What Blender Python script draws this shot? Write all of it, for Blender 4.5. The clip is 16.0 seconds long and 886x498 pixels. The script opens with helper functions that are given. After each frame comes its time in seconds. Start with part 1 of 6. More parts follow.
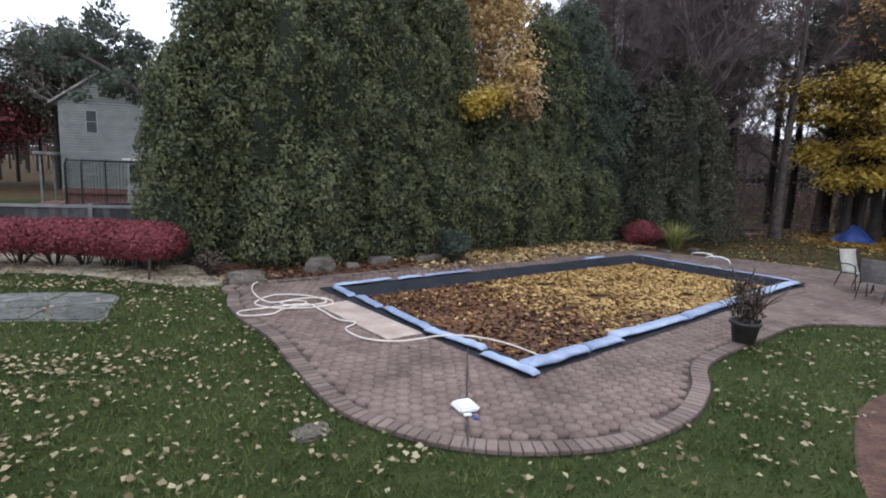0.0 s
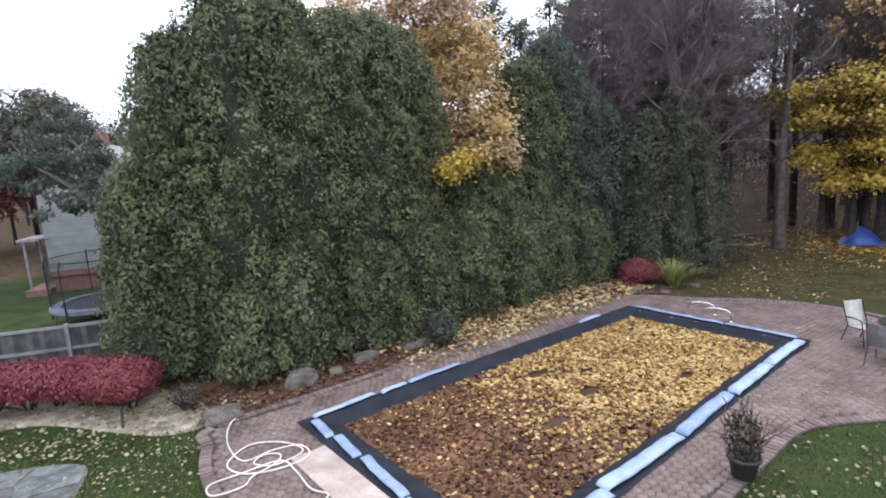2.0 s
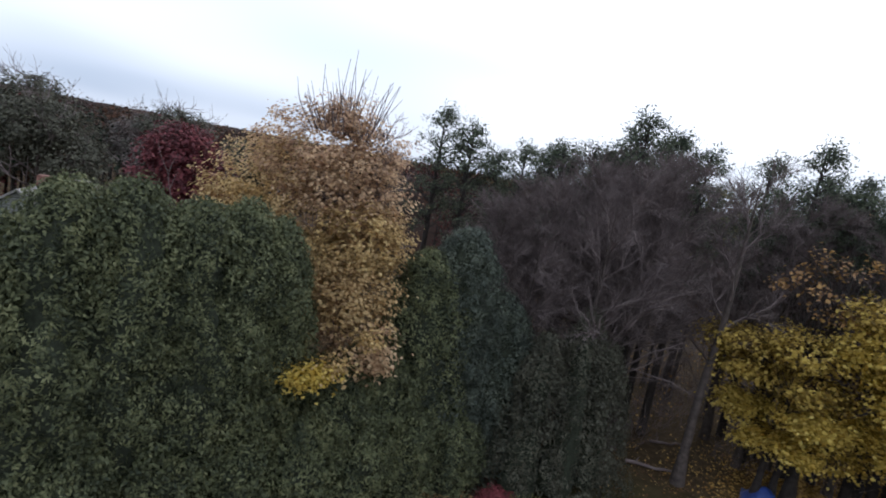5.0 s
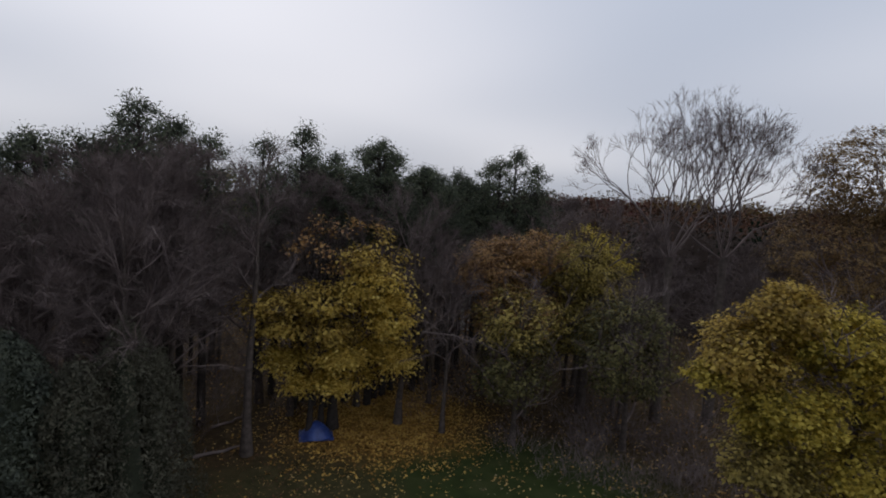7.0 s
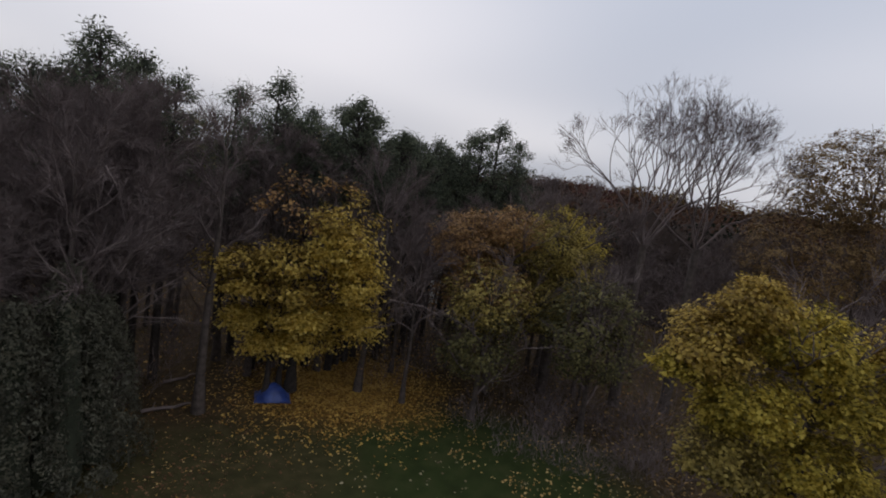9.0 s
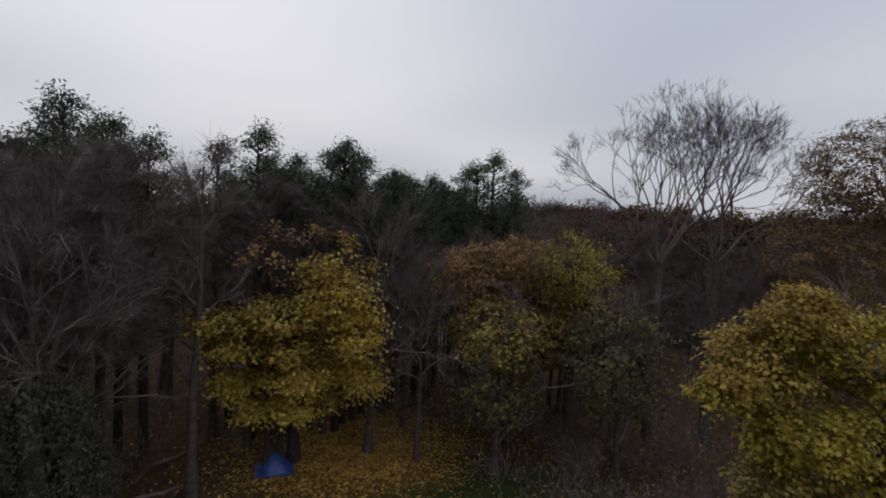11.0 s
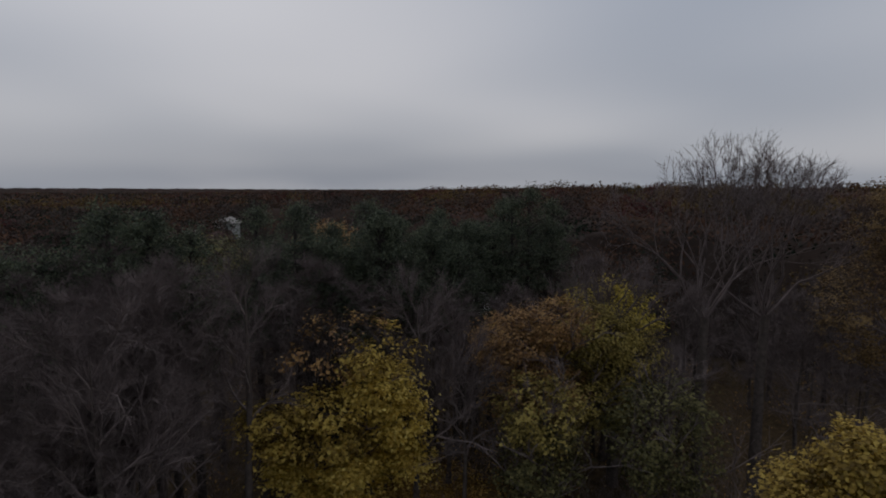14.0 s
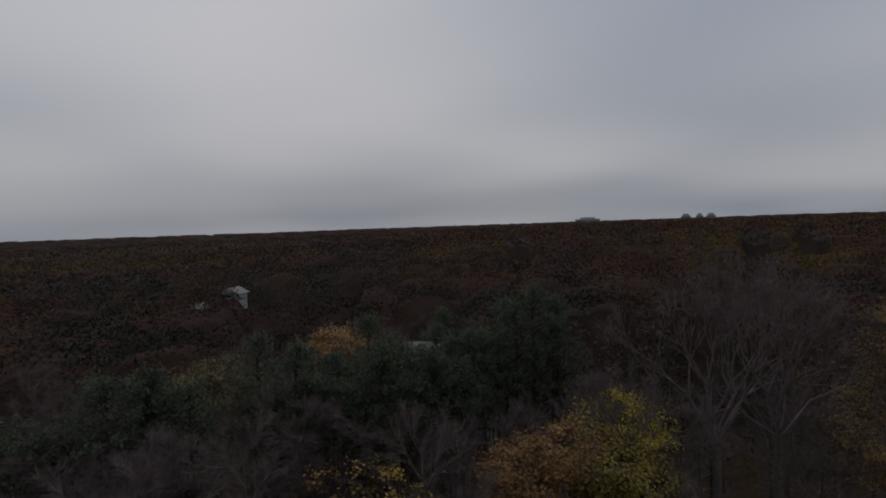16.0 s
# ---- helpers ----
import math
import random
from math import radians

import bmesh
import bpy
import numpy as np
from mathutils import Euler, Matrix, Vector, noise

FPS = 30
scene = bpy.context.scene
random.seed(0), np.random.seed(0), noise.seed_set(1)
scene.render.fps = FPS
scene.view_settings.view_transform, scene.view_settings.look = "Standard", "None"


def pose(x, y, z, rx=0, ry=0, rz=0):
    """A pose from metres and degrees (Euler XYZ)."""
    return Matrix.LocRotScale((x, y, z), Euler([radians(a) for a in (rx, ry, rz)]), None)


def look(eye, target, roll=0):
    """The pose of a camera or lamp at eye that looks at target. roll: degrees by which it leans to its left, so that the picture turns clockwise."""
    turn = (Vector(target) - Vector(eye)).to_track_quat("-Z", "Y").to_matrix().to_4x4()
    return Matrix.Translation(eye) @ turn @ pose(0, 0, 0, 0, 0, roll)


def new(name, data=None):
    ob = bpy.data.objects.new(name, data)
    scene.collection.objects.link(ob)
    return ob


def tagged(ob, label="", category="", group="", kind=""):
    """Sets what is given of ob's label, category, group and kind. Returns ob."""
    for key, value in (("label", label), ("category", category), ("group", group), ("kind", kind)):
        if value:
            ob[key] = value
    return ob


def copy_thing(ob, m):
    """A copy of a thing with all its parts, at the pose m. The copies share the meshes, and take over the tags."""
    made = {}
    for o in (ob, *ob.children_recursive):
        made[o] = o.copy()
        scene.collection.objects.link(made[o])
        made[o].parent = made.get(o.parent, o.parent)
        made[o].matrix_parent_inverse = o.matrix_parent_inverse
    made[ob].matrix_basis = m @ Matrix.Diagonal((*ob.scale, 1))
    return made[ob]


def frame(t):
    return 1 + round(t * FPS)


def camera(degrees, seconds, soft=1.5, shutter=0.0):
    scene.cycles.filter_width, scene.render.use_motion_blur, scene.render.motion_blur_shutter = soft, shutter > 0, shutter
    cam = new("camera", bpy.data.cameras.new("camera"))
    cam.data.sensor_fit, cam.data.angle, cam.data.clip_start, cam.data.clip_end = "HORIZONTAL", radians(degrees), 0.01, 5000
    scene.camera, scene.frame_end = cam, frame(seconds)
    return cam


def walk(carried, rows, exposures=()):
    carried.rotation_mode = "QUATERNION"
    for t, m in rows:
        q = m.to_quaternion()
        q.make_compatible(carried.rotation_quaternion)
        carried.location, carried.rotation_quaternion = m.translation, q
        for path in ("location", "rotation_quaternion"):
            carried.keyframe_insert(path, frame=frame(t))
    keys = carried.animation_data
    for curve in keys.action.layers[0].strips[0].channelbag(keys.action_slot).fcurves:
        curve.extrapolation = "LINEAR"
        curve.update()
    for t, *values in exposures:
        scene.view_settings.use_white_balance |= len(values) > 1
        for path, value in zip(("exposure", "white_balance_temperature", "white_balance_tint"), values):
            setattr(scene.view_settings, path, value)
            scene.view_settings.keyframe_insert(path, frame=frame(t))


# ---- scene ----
cam = camera(79.4, 16.0, soft=1.9)
PATH = [
    (0, (0.001, 0.000, 2.641), (-0.027, 9.891, 1.168), 2.37),
    (0.5, (0.093, 0.170, 3.338), (0.145, 10.063, 1.881), 1.02),
    (1, (0.106, 0.347, 3.967), (-0.007, 10.204, 2.286), -3.78),
    (1.5, (0.250, 0.588, 4.541), (-0.006, 10.371, 2.486), -4.32),
    (2, (0.765, 0.972, 5.104), (0.559, 10.832, 3.449), -3.77),
    (2.5, (1.241, 2.015, 6.856), (1.223, 11.980, 6.011), -1.93),
    (3, (1.480, 2.386, 7.966), (1.248, 12.261, 6.407), -5.67),
    (3.5, (2.179, 2.703, 9.076), (1.774, 12.615, 7.811), -5.19),
    (4, (3.210, 2.997, 10.052), (2.840, 12.913, 8.818), -2.95),
    (4.5, (4.329, 3.058, 10.919), (3.782, 12.940, 9.492), 5.25),
    (5, (5.035, 3.064, 11.622), (4.521, 12.941, 10.150), 10.72),
    (5.2, (5.016, 3.039, 11.874), (4.413, 12.896, 10.300), -1.71),
    (7.3, (4.495, 3.017, 11.881), (12.115, 9.432, 10.996), 4.06),
    (7.5, (4.644, 2.839, 11.720), (12.194, 9.225, 10.234), 2.89),
    (8, (4.597, 2.451, 11.379), (11.966, 8.779, 9.000), 4.23),
    (8.5, (4.842, 3.067, 11.658), (12.624, 9.269, 10.664), 18.48),
    (8.7, (4.927, 3.238, 11.648), (12.604, 9.515, 10.357), 12.25),
    (10.8, (6.573, 4.297, 11.377), (13.962, 11.018, 10.896), 1.72),
    (11, (6.694, 4.382, 11.485), (14.119, 11.064, 11.022), 2.83),
    (11.5, (6.868, 4.475, 12.046), (14.261, 11.165, 11.276), 3.73),
    (12, (6.918, 4.663, 12.925), (14.300, 11.364, 12.158), 5.74),
    (12.5, (6.917, 4.903, 13.935), (14.416, 11.472, 13.149), 5.33),
    (13, (6.755, 5.063, 15.060), (13.923, 11.896, 13.669), 2.05),
    (13.5, (6.739, 5.186, 15.842), (13.789, 12.150, 14.507), -1.21),
    (14, (6.837, 5.096, 16.723), (13.818, 12.169, 15.614), 0.28),
    (14.5, (7.120, 5.187, 17.838), (14.085, 12.322, 17.084), -1.75),
    (15, (7.294, 5.116, 19.349), (14.128, 12.389, 18.715), -1.49),
    (15.5, (7.480, 5.143, 20.802), (14.272, 12.465, 20.301), -3.46),
    (16, (7.605, 5.102, 21.607), (14.514, 12.317, 21.152), -2.01),
]


# ---- light ----
EXPOSURES = [(0, 1.03, 6130, 13), (1.0, 1.32, 6050, 13), (2.0, 1.60, 6000, 13), (2.5, 1.78, 5980, 13), (3.0, 1.60, 6000, 13), (3.5, 1.28, 5950, 12), (4.2, 0.82, 6000, 12), (5.0, 0.45, 6020, 12),
             (7.3, -0.52, 6500, 15), (8.0, -0.64, 6650, 17), (8.6, -0.35, 6600, 16), (11, -0.5, 6550, 14), (12, -0.67, 6500, 14), (13, -0.9, 6450, 13), (14.5, -1.04, 6480, 13), (16, -1.18, 6550, 13)]
walk(cam, [(t, look(eye, target, roll)) for t, eye, target, roll in PATH], EXPOSURES)

SUN_TURN, SUN_HEIGHT = -35.0, 38.0   # degrees: the brighter patch of cloud ahead and to the right


def make_world():
    w = bpy.data.worlds.new("overcast_sky")
    w.use_nodes = True
    nt = w.node_tree
    nt.nodes.clear()
    N, L = nt.nodes.new, nt.links.new
    out, bg = N("ShaderNodeOutputWorld"), N("ShaderNodeBackground")
    sky = N("ShaderNodeTexSky")
    sky.sky_type, sky.sun_disc = "NISHITA", False
    sky.sun_elevation, sky.sun_rotation = radians(SUN_HEIGHT), radians(-SUN_TURN)
    sky.dust_density = 3.0
    dim = N("ShaderNodeVectorMath")
    dim.operation = "SCALE"
    dim.inputs["Scale"].default_value = 0.08
    L(sky.outputs[0], dim.inputs[0])
    # cloud sheet: broad streaks that flatten towards the horizon
    co, sep = N("ShaderNodeTexCoord"), N("ShaderNodeSeparateXYZ")
    L(co.outputs["Generated"], sep.inputs[0])
    up = N("ShaderNodeMath"); up.operation = "ADD"; up.inputs[1].default_value = 0.16
    L(sep.outputs["Z"], up.inputs[0])
    mx = N("ShaderNodeMath"); mx.operation = "MAXIMUM"; mx.inputs[1].default_value = 0.06
    L(up.outputs[0], mx.inputs[0])
    dv = N("ShaderNodeVectorMath"); dv.operation = "DIVIDE"
    cmb = N("ShaderNodeCombineXYZ")
    for k in range(3):
        L(mx.outputs[0], cmb.inputs[k])
    L(co.outputs["Generated"], dv.inputs[0]); L(cmb.outputs[0], dv.inputs[1])
    noi = N("ShaderNodeTexNoise"); noi.inputs["Scale"].default_value = 0.36; noi.inputs["Detail"].default_value = 1.6
    noi.inputs["Roughness"].default_value = 0.45; noi.inputs["Distortion"].default_value = 0.15
    L(dv.outputs[0], noi.inputs["Vector"])
    ramp = N("ShaderNodeValToRGB")
    ramp.color_ramp.elements[0].position, ramp.color_ramp.elements[0].color = 0.28, (0.55, 0.64, 0.77, 1)
    ramp.color_ramp.elements[1].position, ramp.color_ramp.elements[1].color = 0.70, (1.13, 1.165, 1.22, 1)
    L(noi.outputs["Fac"], ramp.inputs[0])
    # the overcast sky is a little darker low down
    low = N("ShaderNodeMapRange"); low.inputs["From Min"].default_value = -0.05; low.inputs["From Max"].default_value = 0.45
    low.inputs["To Min"].default_value = 0.72; low.inputs["To Max"].default_value = 1.12
    L(sep.outputs["Z"], low.inputs["Value"])
    dim2 = N("ShaderNodeVectorMath"); dim2.operation = "SCALE"
    L(ramp.outputs[0], dim2.inputs[0]); L(low.outputs[0], dim2.inputs["Scale"])
    mix = N("ShaderNodeMix"); mix.data_type = "RGBA"; mix.inputs["Factor"].default_value = 0.9
    L(dim.outputs[0], mix.inputs["A"]); L(dim2.outputs[0], mix.inputs["B"])
    L(mix.outputs["Result"], bg.inputs["Color"])
    bg.inputs["Strength"].default_value = 1.0
    L(bg.outputs[0], out.inputs[0])
    scene.world = w


make_world()
sun = new("sun", bpy.data.lights.new("sun", "SUN"))
sun.data.energy, sun.data.angle, sun.data.color = 0.6, radians(25), (1.0, 0.96, 0.9)
sun.matrix_world = look((0, 0, 60), (-60 * math.sin(radians(-SUN_TURN)) / math.tan(radians(SUN_HEIGHT)), -60 * math.cos(radians(-SUN_TURN)) / math.tan(radians(SUN_HEIGHT)), 0))


# ---- materials ----
def material(name, cols, scale=4.0, rough=0.8, bump=0.3, bump_scale=40.0, island=0.0, obj=0.0, metal=0.0, detail=6.0, spec=0.3, fine=None, distort=0.0, trans=0.0):
    """Noise between colours (a list of position, colour), with fine relief; island / obj: how much single pieces differ in brightness."""
    m = bpy.data.materials.new(name)
    m.use_nodes = True
    nt = m.node_tree
    N, L = nt.nodes.new, nt.links.new
    b = nt.nodes["Principled BSDF"]
    b.inputs["Roughness"].default_value, b.inputs["Metallic"].default_value = rough, metal
    b.inputs["Specular IOR Level"].default_value = spec
    co = N("ShaderNodeTexCoord")
    geo = N("ShaderNodeNewGeometry")
    n1 = N("ShaderNodeTexNoise")
    n1.inputs["Scale"].default_value, n1.inputs["Detail"].default_value, n1.inputs["Distortion"].default_value = scale, detail, distort
    L(geo.outputs["Position"], n1.inputs["Vector"])
    ramp = N("ShaderNodeValToRGB")
    cr = ramp.color_ramp
    while len(cr.elements) < len(cols):
        cr.elements.new(0.5)
    for e, (p, c) in zip(cr.elements, cols):
        e.position, e.color = p, (*c, 1)
    fac = n1.outputs["Fac"]
    if island or obj:
        rnd = N("ShaderNodeObjectInfo").outputs["Random"] if obj else geo.outputs["Random Per Island"]
        mr = N("ShaderNodeMapRange")
        k = island or obj
        mr.inputs["To Min"].default_value, mr.inputs["To Max"].default_value = -k / 2, k / 2
        L(rnd, mr.inputs["Value"])
        ad = N("ShaderNodeMath"); ad.operation = "ADD"
        L(fac, ad.inputs[0]); L(mr.outputs[0], ad.inputs[1])
        fac = ad.outputs[0]
    L(fac, ramp.inputs[0])
    col = ramp.outputs[0]
    if fine:
        n3 = N("ShaderNodeTexNoise"); n3.inputs["Scale"].default_value, n3.inputs["Detail"].default_value = fine[0], 3.0
        L(geo.outputs["Position"], n3.inputs["Vector"])
        mr = N("ShaderNodeMapRange")
        mr.inputs["From Min"].default_value, mr.inputs["From Max"].default_value = 0.3, 0.7
        mr.inputs["To Min"].default_value, mr.inputs["To Max"].default_value = 1 - fine[1], 1 + fine[1]
        L(n3.outputs["Fac"], mr.inputs["Value"])
        sc = N("ShaderNodeVectorMath"); sc.operation = "SCALE"
        L(col, sc.inputs[0]); L(mr.outputs[0], sc.inputs["Scale"])
        col = sc.outputs[0]
    L(col, b.inputs["Base Color"])
    if bump:
        n2 = N("ShaderNodeTexNoise"); n2.inputs["Scale"].default_value, n2.inputs["Detail"].default_value = bump_scale, 4.0
        L(geo.outputs["Position"], n2.inputs["Vector"])
        bp = N("ShaderNodeBump"); bp.inputs["Strength"].default_value, bp.inputs["Distance"].default_value = bump, 0.02
        L(n2.outputs["Fac"], bp.inputs["Height"])
        L(bp.outputs[0], b.inputs["Normal"])
    if trans:
        b.inputs["Transmission Weight"].default_value = 0.0
        tl = N("ShaderNodeBsdfTranslucent"); mixs = N("ShaderNodeMixShader")
        mixs.inputs[0].default_value = trans
        L(col, tl.inputs["Color"]); L(b.outputs[0], mixs.inputs[1]); L(tl.outputs[0], mixs.inputs[2])
        L(mixs.outputs[0], nt.nodes["Material Output"].inputs["Surface"])
    return m


def leafy(name, dark, mid, light, scale=0.8, trans=0.25, island=0.7):
    return material(name, [(0.25, dark), (0.5, mid), (0.8, light)], scale=scale, rough=0.65, bump=0, island=island, trans=trans, spec=0.25)


M_CEDAR = leafy("cedar_foliage", (0.050, 0.059, 0.034), (0.116, 0.128, 0.064), (0.222, 0.226, 0.108), 1.3, 0.35, 0.4)
M_CEDAR_DARK = leafy("hemlock_foliage", (0.050, 0.060, 0.048), (0.090, 0.105, 0.080), (0.14, 0.155, 0.11), 0.9, 0.3, 0.35)
M_HEMLOCK = leafy("dusky_hemlock_foliage", (0.048, 0.047, 0.034), (0.086, 0.084, 0.058), (0.13, 0.124, 0.086), 0.9, 0.3, 0.4)
# darker than the sprays: the shade between tufts is put into this colour
M_CORE = material("shaded_inner_foliage", [(0.3, (0.026, 0.031, 0.019)), (0.7, (0.050, 0.057, 0.036))], scale=9, rough=0.9)
M_PINE = leafy("pine_needles", (0.034, 0.043, 0.030), (0.070, 0.086, 0.054), (0.12, 0.138, 0.085), 1.2, 0.35)
M_YELLOW = leafy("yellow_maple_leaves", (0.36, 0.255, 0.050), (0.67, 0.49, 0.105), (0.83, 0.66, 0.195), 0.5, 0.55)
M_LIME = leafy("yellow_green_leaves", (0.18, 0.145, 0.024), (0.48, 0.37, 0.06), (0.70, 0.55, 0.11), 0.5, 0.5)
M_ORANGE = leafy("orange_maple_leaves", (0.27, 0.175, 0.105), (0.53, 0.36, 0.215), (0.69, 0.50, 0.30), 0.35, 0.5)
M_GOLD = leafy("golden_orange_leaves", (0.28, 0.185, 0.085), (0.55, 0.385, 0.185), (0.73, 0.55, 0.285), 0.45, 0.5)
M_YELLOW_PALE = leafy("pale_yellow_leaves", (0.29, 0.195, 0.085), (0.54, 0.38, 0.165), (0.72, 0.54, 0.25), 0.5, 0.45)
M_YELLOW_DIM = leafy("golden_leaves", (0.16, 0.105, 0.025), (0.42, 0.29, 0.065), (0.62, 0.46, 0.11), 0.5, 0.45)
M_OLIVE_Y = leafy("olive_gold_leaves", (0.11, 0.085, 0.025), (0.30, 0.23, 0.06), (0.46, 0.36, 0.10), 0.5, 0.4)
M_BROWN = leafy("rust_brown_leaves", (0.15, 0.085, 0.04), (0.33, 0.185, 0.075), (0.48, 0.30, 0.11), 0.4, 0.4)
M_RUST_DIM = leafy("dull_rust_leaves", (0.085, 0.052, 0.024), (0.18, 0.112, 0.046), (0.28, 0.185, 0.075), 0.4, 0.35)
M_TAN = leafy("pinkish_tan_leaves", (0.27, 0.17, 0.11), (0.52, 0.34, 0.215), (0.70, 0.50, 0.30), 0.4, 0.5)
M_BROWN_DULL = leafy("dull_brown_leaves", (0.075, 0.062, 0.056), (0.125, 0.105, 0.093), (0.18, 0.15, 0.13), 0.5, 0.25)
M_REDTREE = leafy("dark_red_leaves", (0.07, 0.018, 0.022), (0.15, 0.036, 0.044), (0.23, 0.07, 0.07), 0.6, 0.2)
M_BARBERRY = leafy("barberry_leaves", (0.15, 0.034, 0.040), (0.25, 0.060, 0.068), (0.35, 0.105, 0.11), 2.0, 0.25, 0.4)
M_OLIVE = leafy("olive_leaves", (0.05, 0.048, 0.02), (0.12, 0.11, 0.043), (0.21, 0.185, 0.07), 0.8, 0.35)
M_GRASS_BLADE = leafy("grass_blades", (0.038, 0.054, 0.014), (0.080, 0.105, 0.028), (0.14, 0.155, 0.052), 0.7, 0.3, 0.5)
M_FARCROWN = material("far_woods_crowns", [(0.22, (0.018, 0.021, 0.015)), (0.36, (0.036, 0.027, 0.023)), (0.5, (0.044, 0.031, 0.025)), (0.62, (0.052, 0.028, 0.024)), (0.72, (0.056, 0.038, 0.026)), (0.85, (0.07, 0.049, 0.029))], scale=0.012, rough=0.95, bump=0, detail=3, spec=0.05, fine=(0.3, 0.3))
M_BARK = material("grey_brown_bark", [(0.3, (0.046, 0.036, 0.031)), (0.7, (0.112, 0.089, 0.078))], scale=5, rough=0.95, bump=0.8, bump_scale=25)
M_TWIG = material("twigs", [(0.3, (0.108, 0.083, 0.079)), (0.7, (0.225, 0.178, 0.168))], scale=1.5, rough=0.95, bump=0)
M_TWIG_FINE = material("fine_end_twigs", [(0.3, (0.082, 0.063, 0.060)), (0.7, (0.172, 0.134, 0.127))], scale=1.5, rough=0.95, bump=0)
M_WETBARK = material("dark_bark", [(0.3, (0.02, 0.017, 0.015)), (0.7, (0.05, 0.04, 0.035))], scale=5, rough=0.9, bump=0.8, bump_scale=25)
M_FALLEN = leafy("fallen_leaves", (0.11, 0.082, 0.040), (0.22, 0.175, 0.095), (0.37, 0.31, 0.19), 1.0, 0.15, 0.8)
M_FALLEN_Y = leafy("fallen_yellow_leaves", (0.26, 0.145, 0.045), (0.45, 0.275, 0.085), (0.64, 0.45, 0.19), 0.8, 0.15, 0.6)
M_FALLEN_P = leafy("pale_fallen_yellow_leaves", (0.22, 0.135, 0.055), (0.42, 0.28, 0.12), (0.62, 0.46, 0.24), 0.8, 0.15, 0.8)
M_CARPET = leafy("orange_gold_fallen_leaves", (0.20, 0.10, 0.02), (0.40, 0.23, 0.05), (0.56, 0.36, 0.09), 0.8, 0.15, 0.8)
M_WETLEAF = leafy("wet_brown_leaves", (0.055, 0.024, 0.012), (0.115, 0.050, 0.022), (0.22, 0.11, 0.052), 0.8, 0.05, 0.55)
M_PAVER = material("brick_paver", [(0.25, (0.108, 0.074, 0.062)), (0.5, (0.172, 0.120, 0.101)), (0.75, (0.228, 0.166, 0.142))], scale=1.2, rough=0.85, bump=0.4, bump_scale=90, island=0.22, fine=(35, 0.2))
M_PAVER_OB = material("brick_paver_single", [(0.25, (0.108, 0.074, 0.062)), (0.5, (0.172, 0.120, 0.101)), (0.75, (0.228, 0.166, 0.142))], scale=1.2, rough=0.85, bump=0.4, bump_scale=90, obj=0.22, fine=(35, 0.2))
M_EDGE = material("edging_paver", [(0.25, (0.110, 0.078, 0.066)), (0.75, (0.200, 0.147, 0.125))], scale=1.2, rough=0.85, bump=0.4, bump_scale=90, obj=0.5, fine=(35, 0.2))
M_SAND = material("jointing_sand", [(0.3, (0.052, 0.040, 0.034)), (0.7, (0.092, 0.072, 0.062))], scale=6, rough=0.95, bump=0.5, bump_scale=200)
M_COVER = material("pool_cover", [(0.3, (0.010, 0.011, 0.015)), (0.7, (0.022, 0.024, 0.031))], scale=2.0, rough=0.85, bump=0.25, bump_scale=8, spec=0.2)
M_MURK = material("murky_puddle", [(0.3, (0.030, 0.015, 0.008)), (0.7, (0.075, 0.036, 0.017))], scale=1.2, rough=0.3, bump=0.1, bump_scale=6, spec=0.6)
M_TUBE = material("light_blue_vinyl", [(0.3, (0.18, 0.23, 0.34)), (0.7, (0.33, 0.39, 0.51))], scale=3.0, rough=0.5, bump=0.6, bump_scale=16, spec=0.35, obj=0.3)
M_PLY = material("weathered_plywood", [(0.3, (0.29, 0.215, 0.18)), (0.7, (0.45, 0.36, 0.305))], scale=2.5, rough=0.8, bump=0.2, bump_scale=60, fine=(25, 0.12))
M_HOSE = material("cream_hose", [(0.3, (0.55, 0.48, 0.42)), (0.7, (0.72, 0.66, 0.58))], scale=6, rough=0.5, bump=0.1)
M_WHITE = material("white_plastic", [(0.3, (0.66, 0.65, 0.63)), (0.7, (0.80, 0.79, 0.77))], scale=8, rough=0.4, bump=0.05)
M_CABLE = material("dark_cable", [(0.3, (0.03, 0.028, 0.026)), (0.7, (0.06, 0.055, 0.05))], scale=8, rough=0.6, bump=0)
M_BLUE = material("blue_tarpaulin", [(0.3, (0.012, 0.030, 0.14)), (0.7, (0.028, 0.066, 0.26))], scale=3, rough=0.4, bump=0.6, bump_scale=7, spec=0.5)
M_STONE = material("garden_stone", [(0.25, (0.045, 0.040, 0.030)), (0.5, (0.105, 0.090, 0.072)), (0.8, (0.21, 0.18, 0.15))], scale=3, rough=0.95, bump=0.8, bump_scale=18, fine=(25, 0.25))
M_POT = material("dark_pot", [(0.3, (0.02, 0.018, 0.017)), (0.7, (0.05, 0.045, 0.042))], scale=6, rough=0.5, bump=0.15)
M_DEAD = leafy("withered_stems", (0.03, 0.022, 0.018), (0.075, 0.055, 0.045), (0.15, 0.115, 0.09), 3, 0.1)
M_MULCH = material("straw_mulch", [(0.25, (0.13, 0.10, 0.065)), (0.5, (0.26, 0.21, 0.15)), (0.75, (0.46, 0.40, 0.31))], scale=3, rough=0.95, bump=0.9, bump_scale=45, fine=(30, 0.35))
M_BARKMULCH = material("bark_mulch", [(0.3, (0.045, 0.022, 0.016)), (0.7, (0.12, 0.065, 0.045))], scale=3, rough=0.95, bump=0.9, bump_scale=40, fine=(30, 0.35))
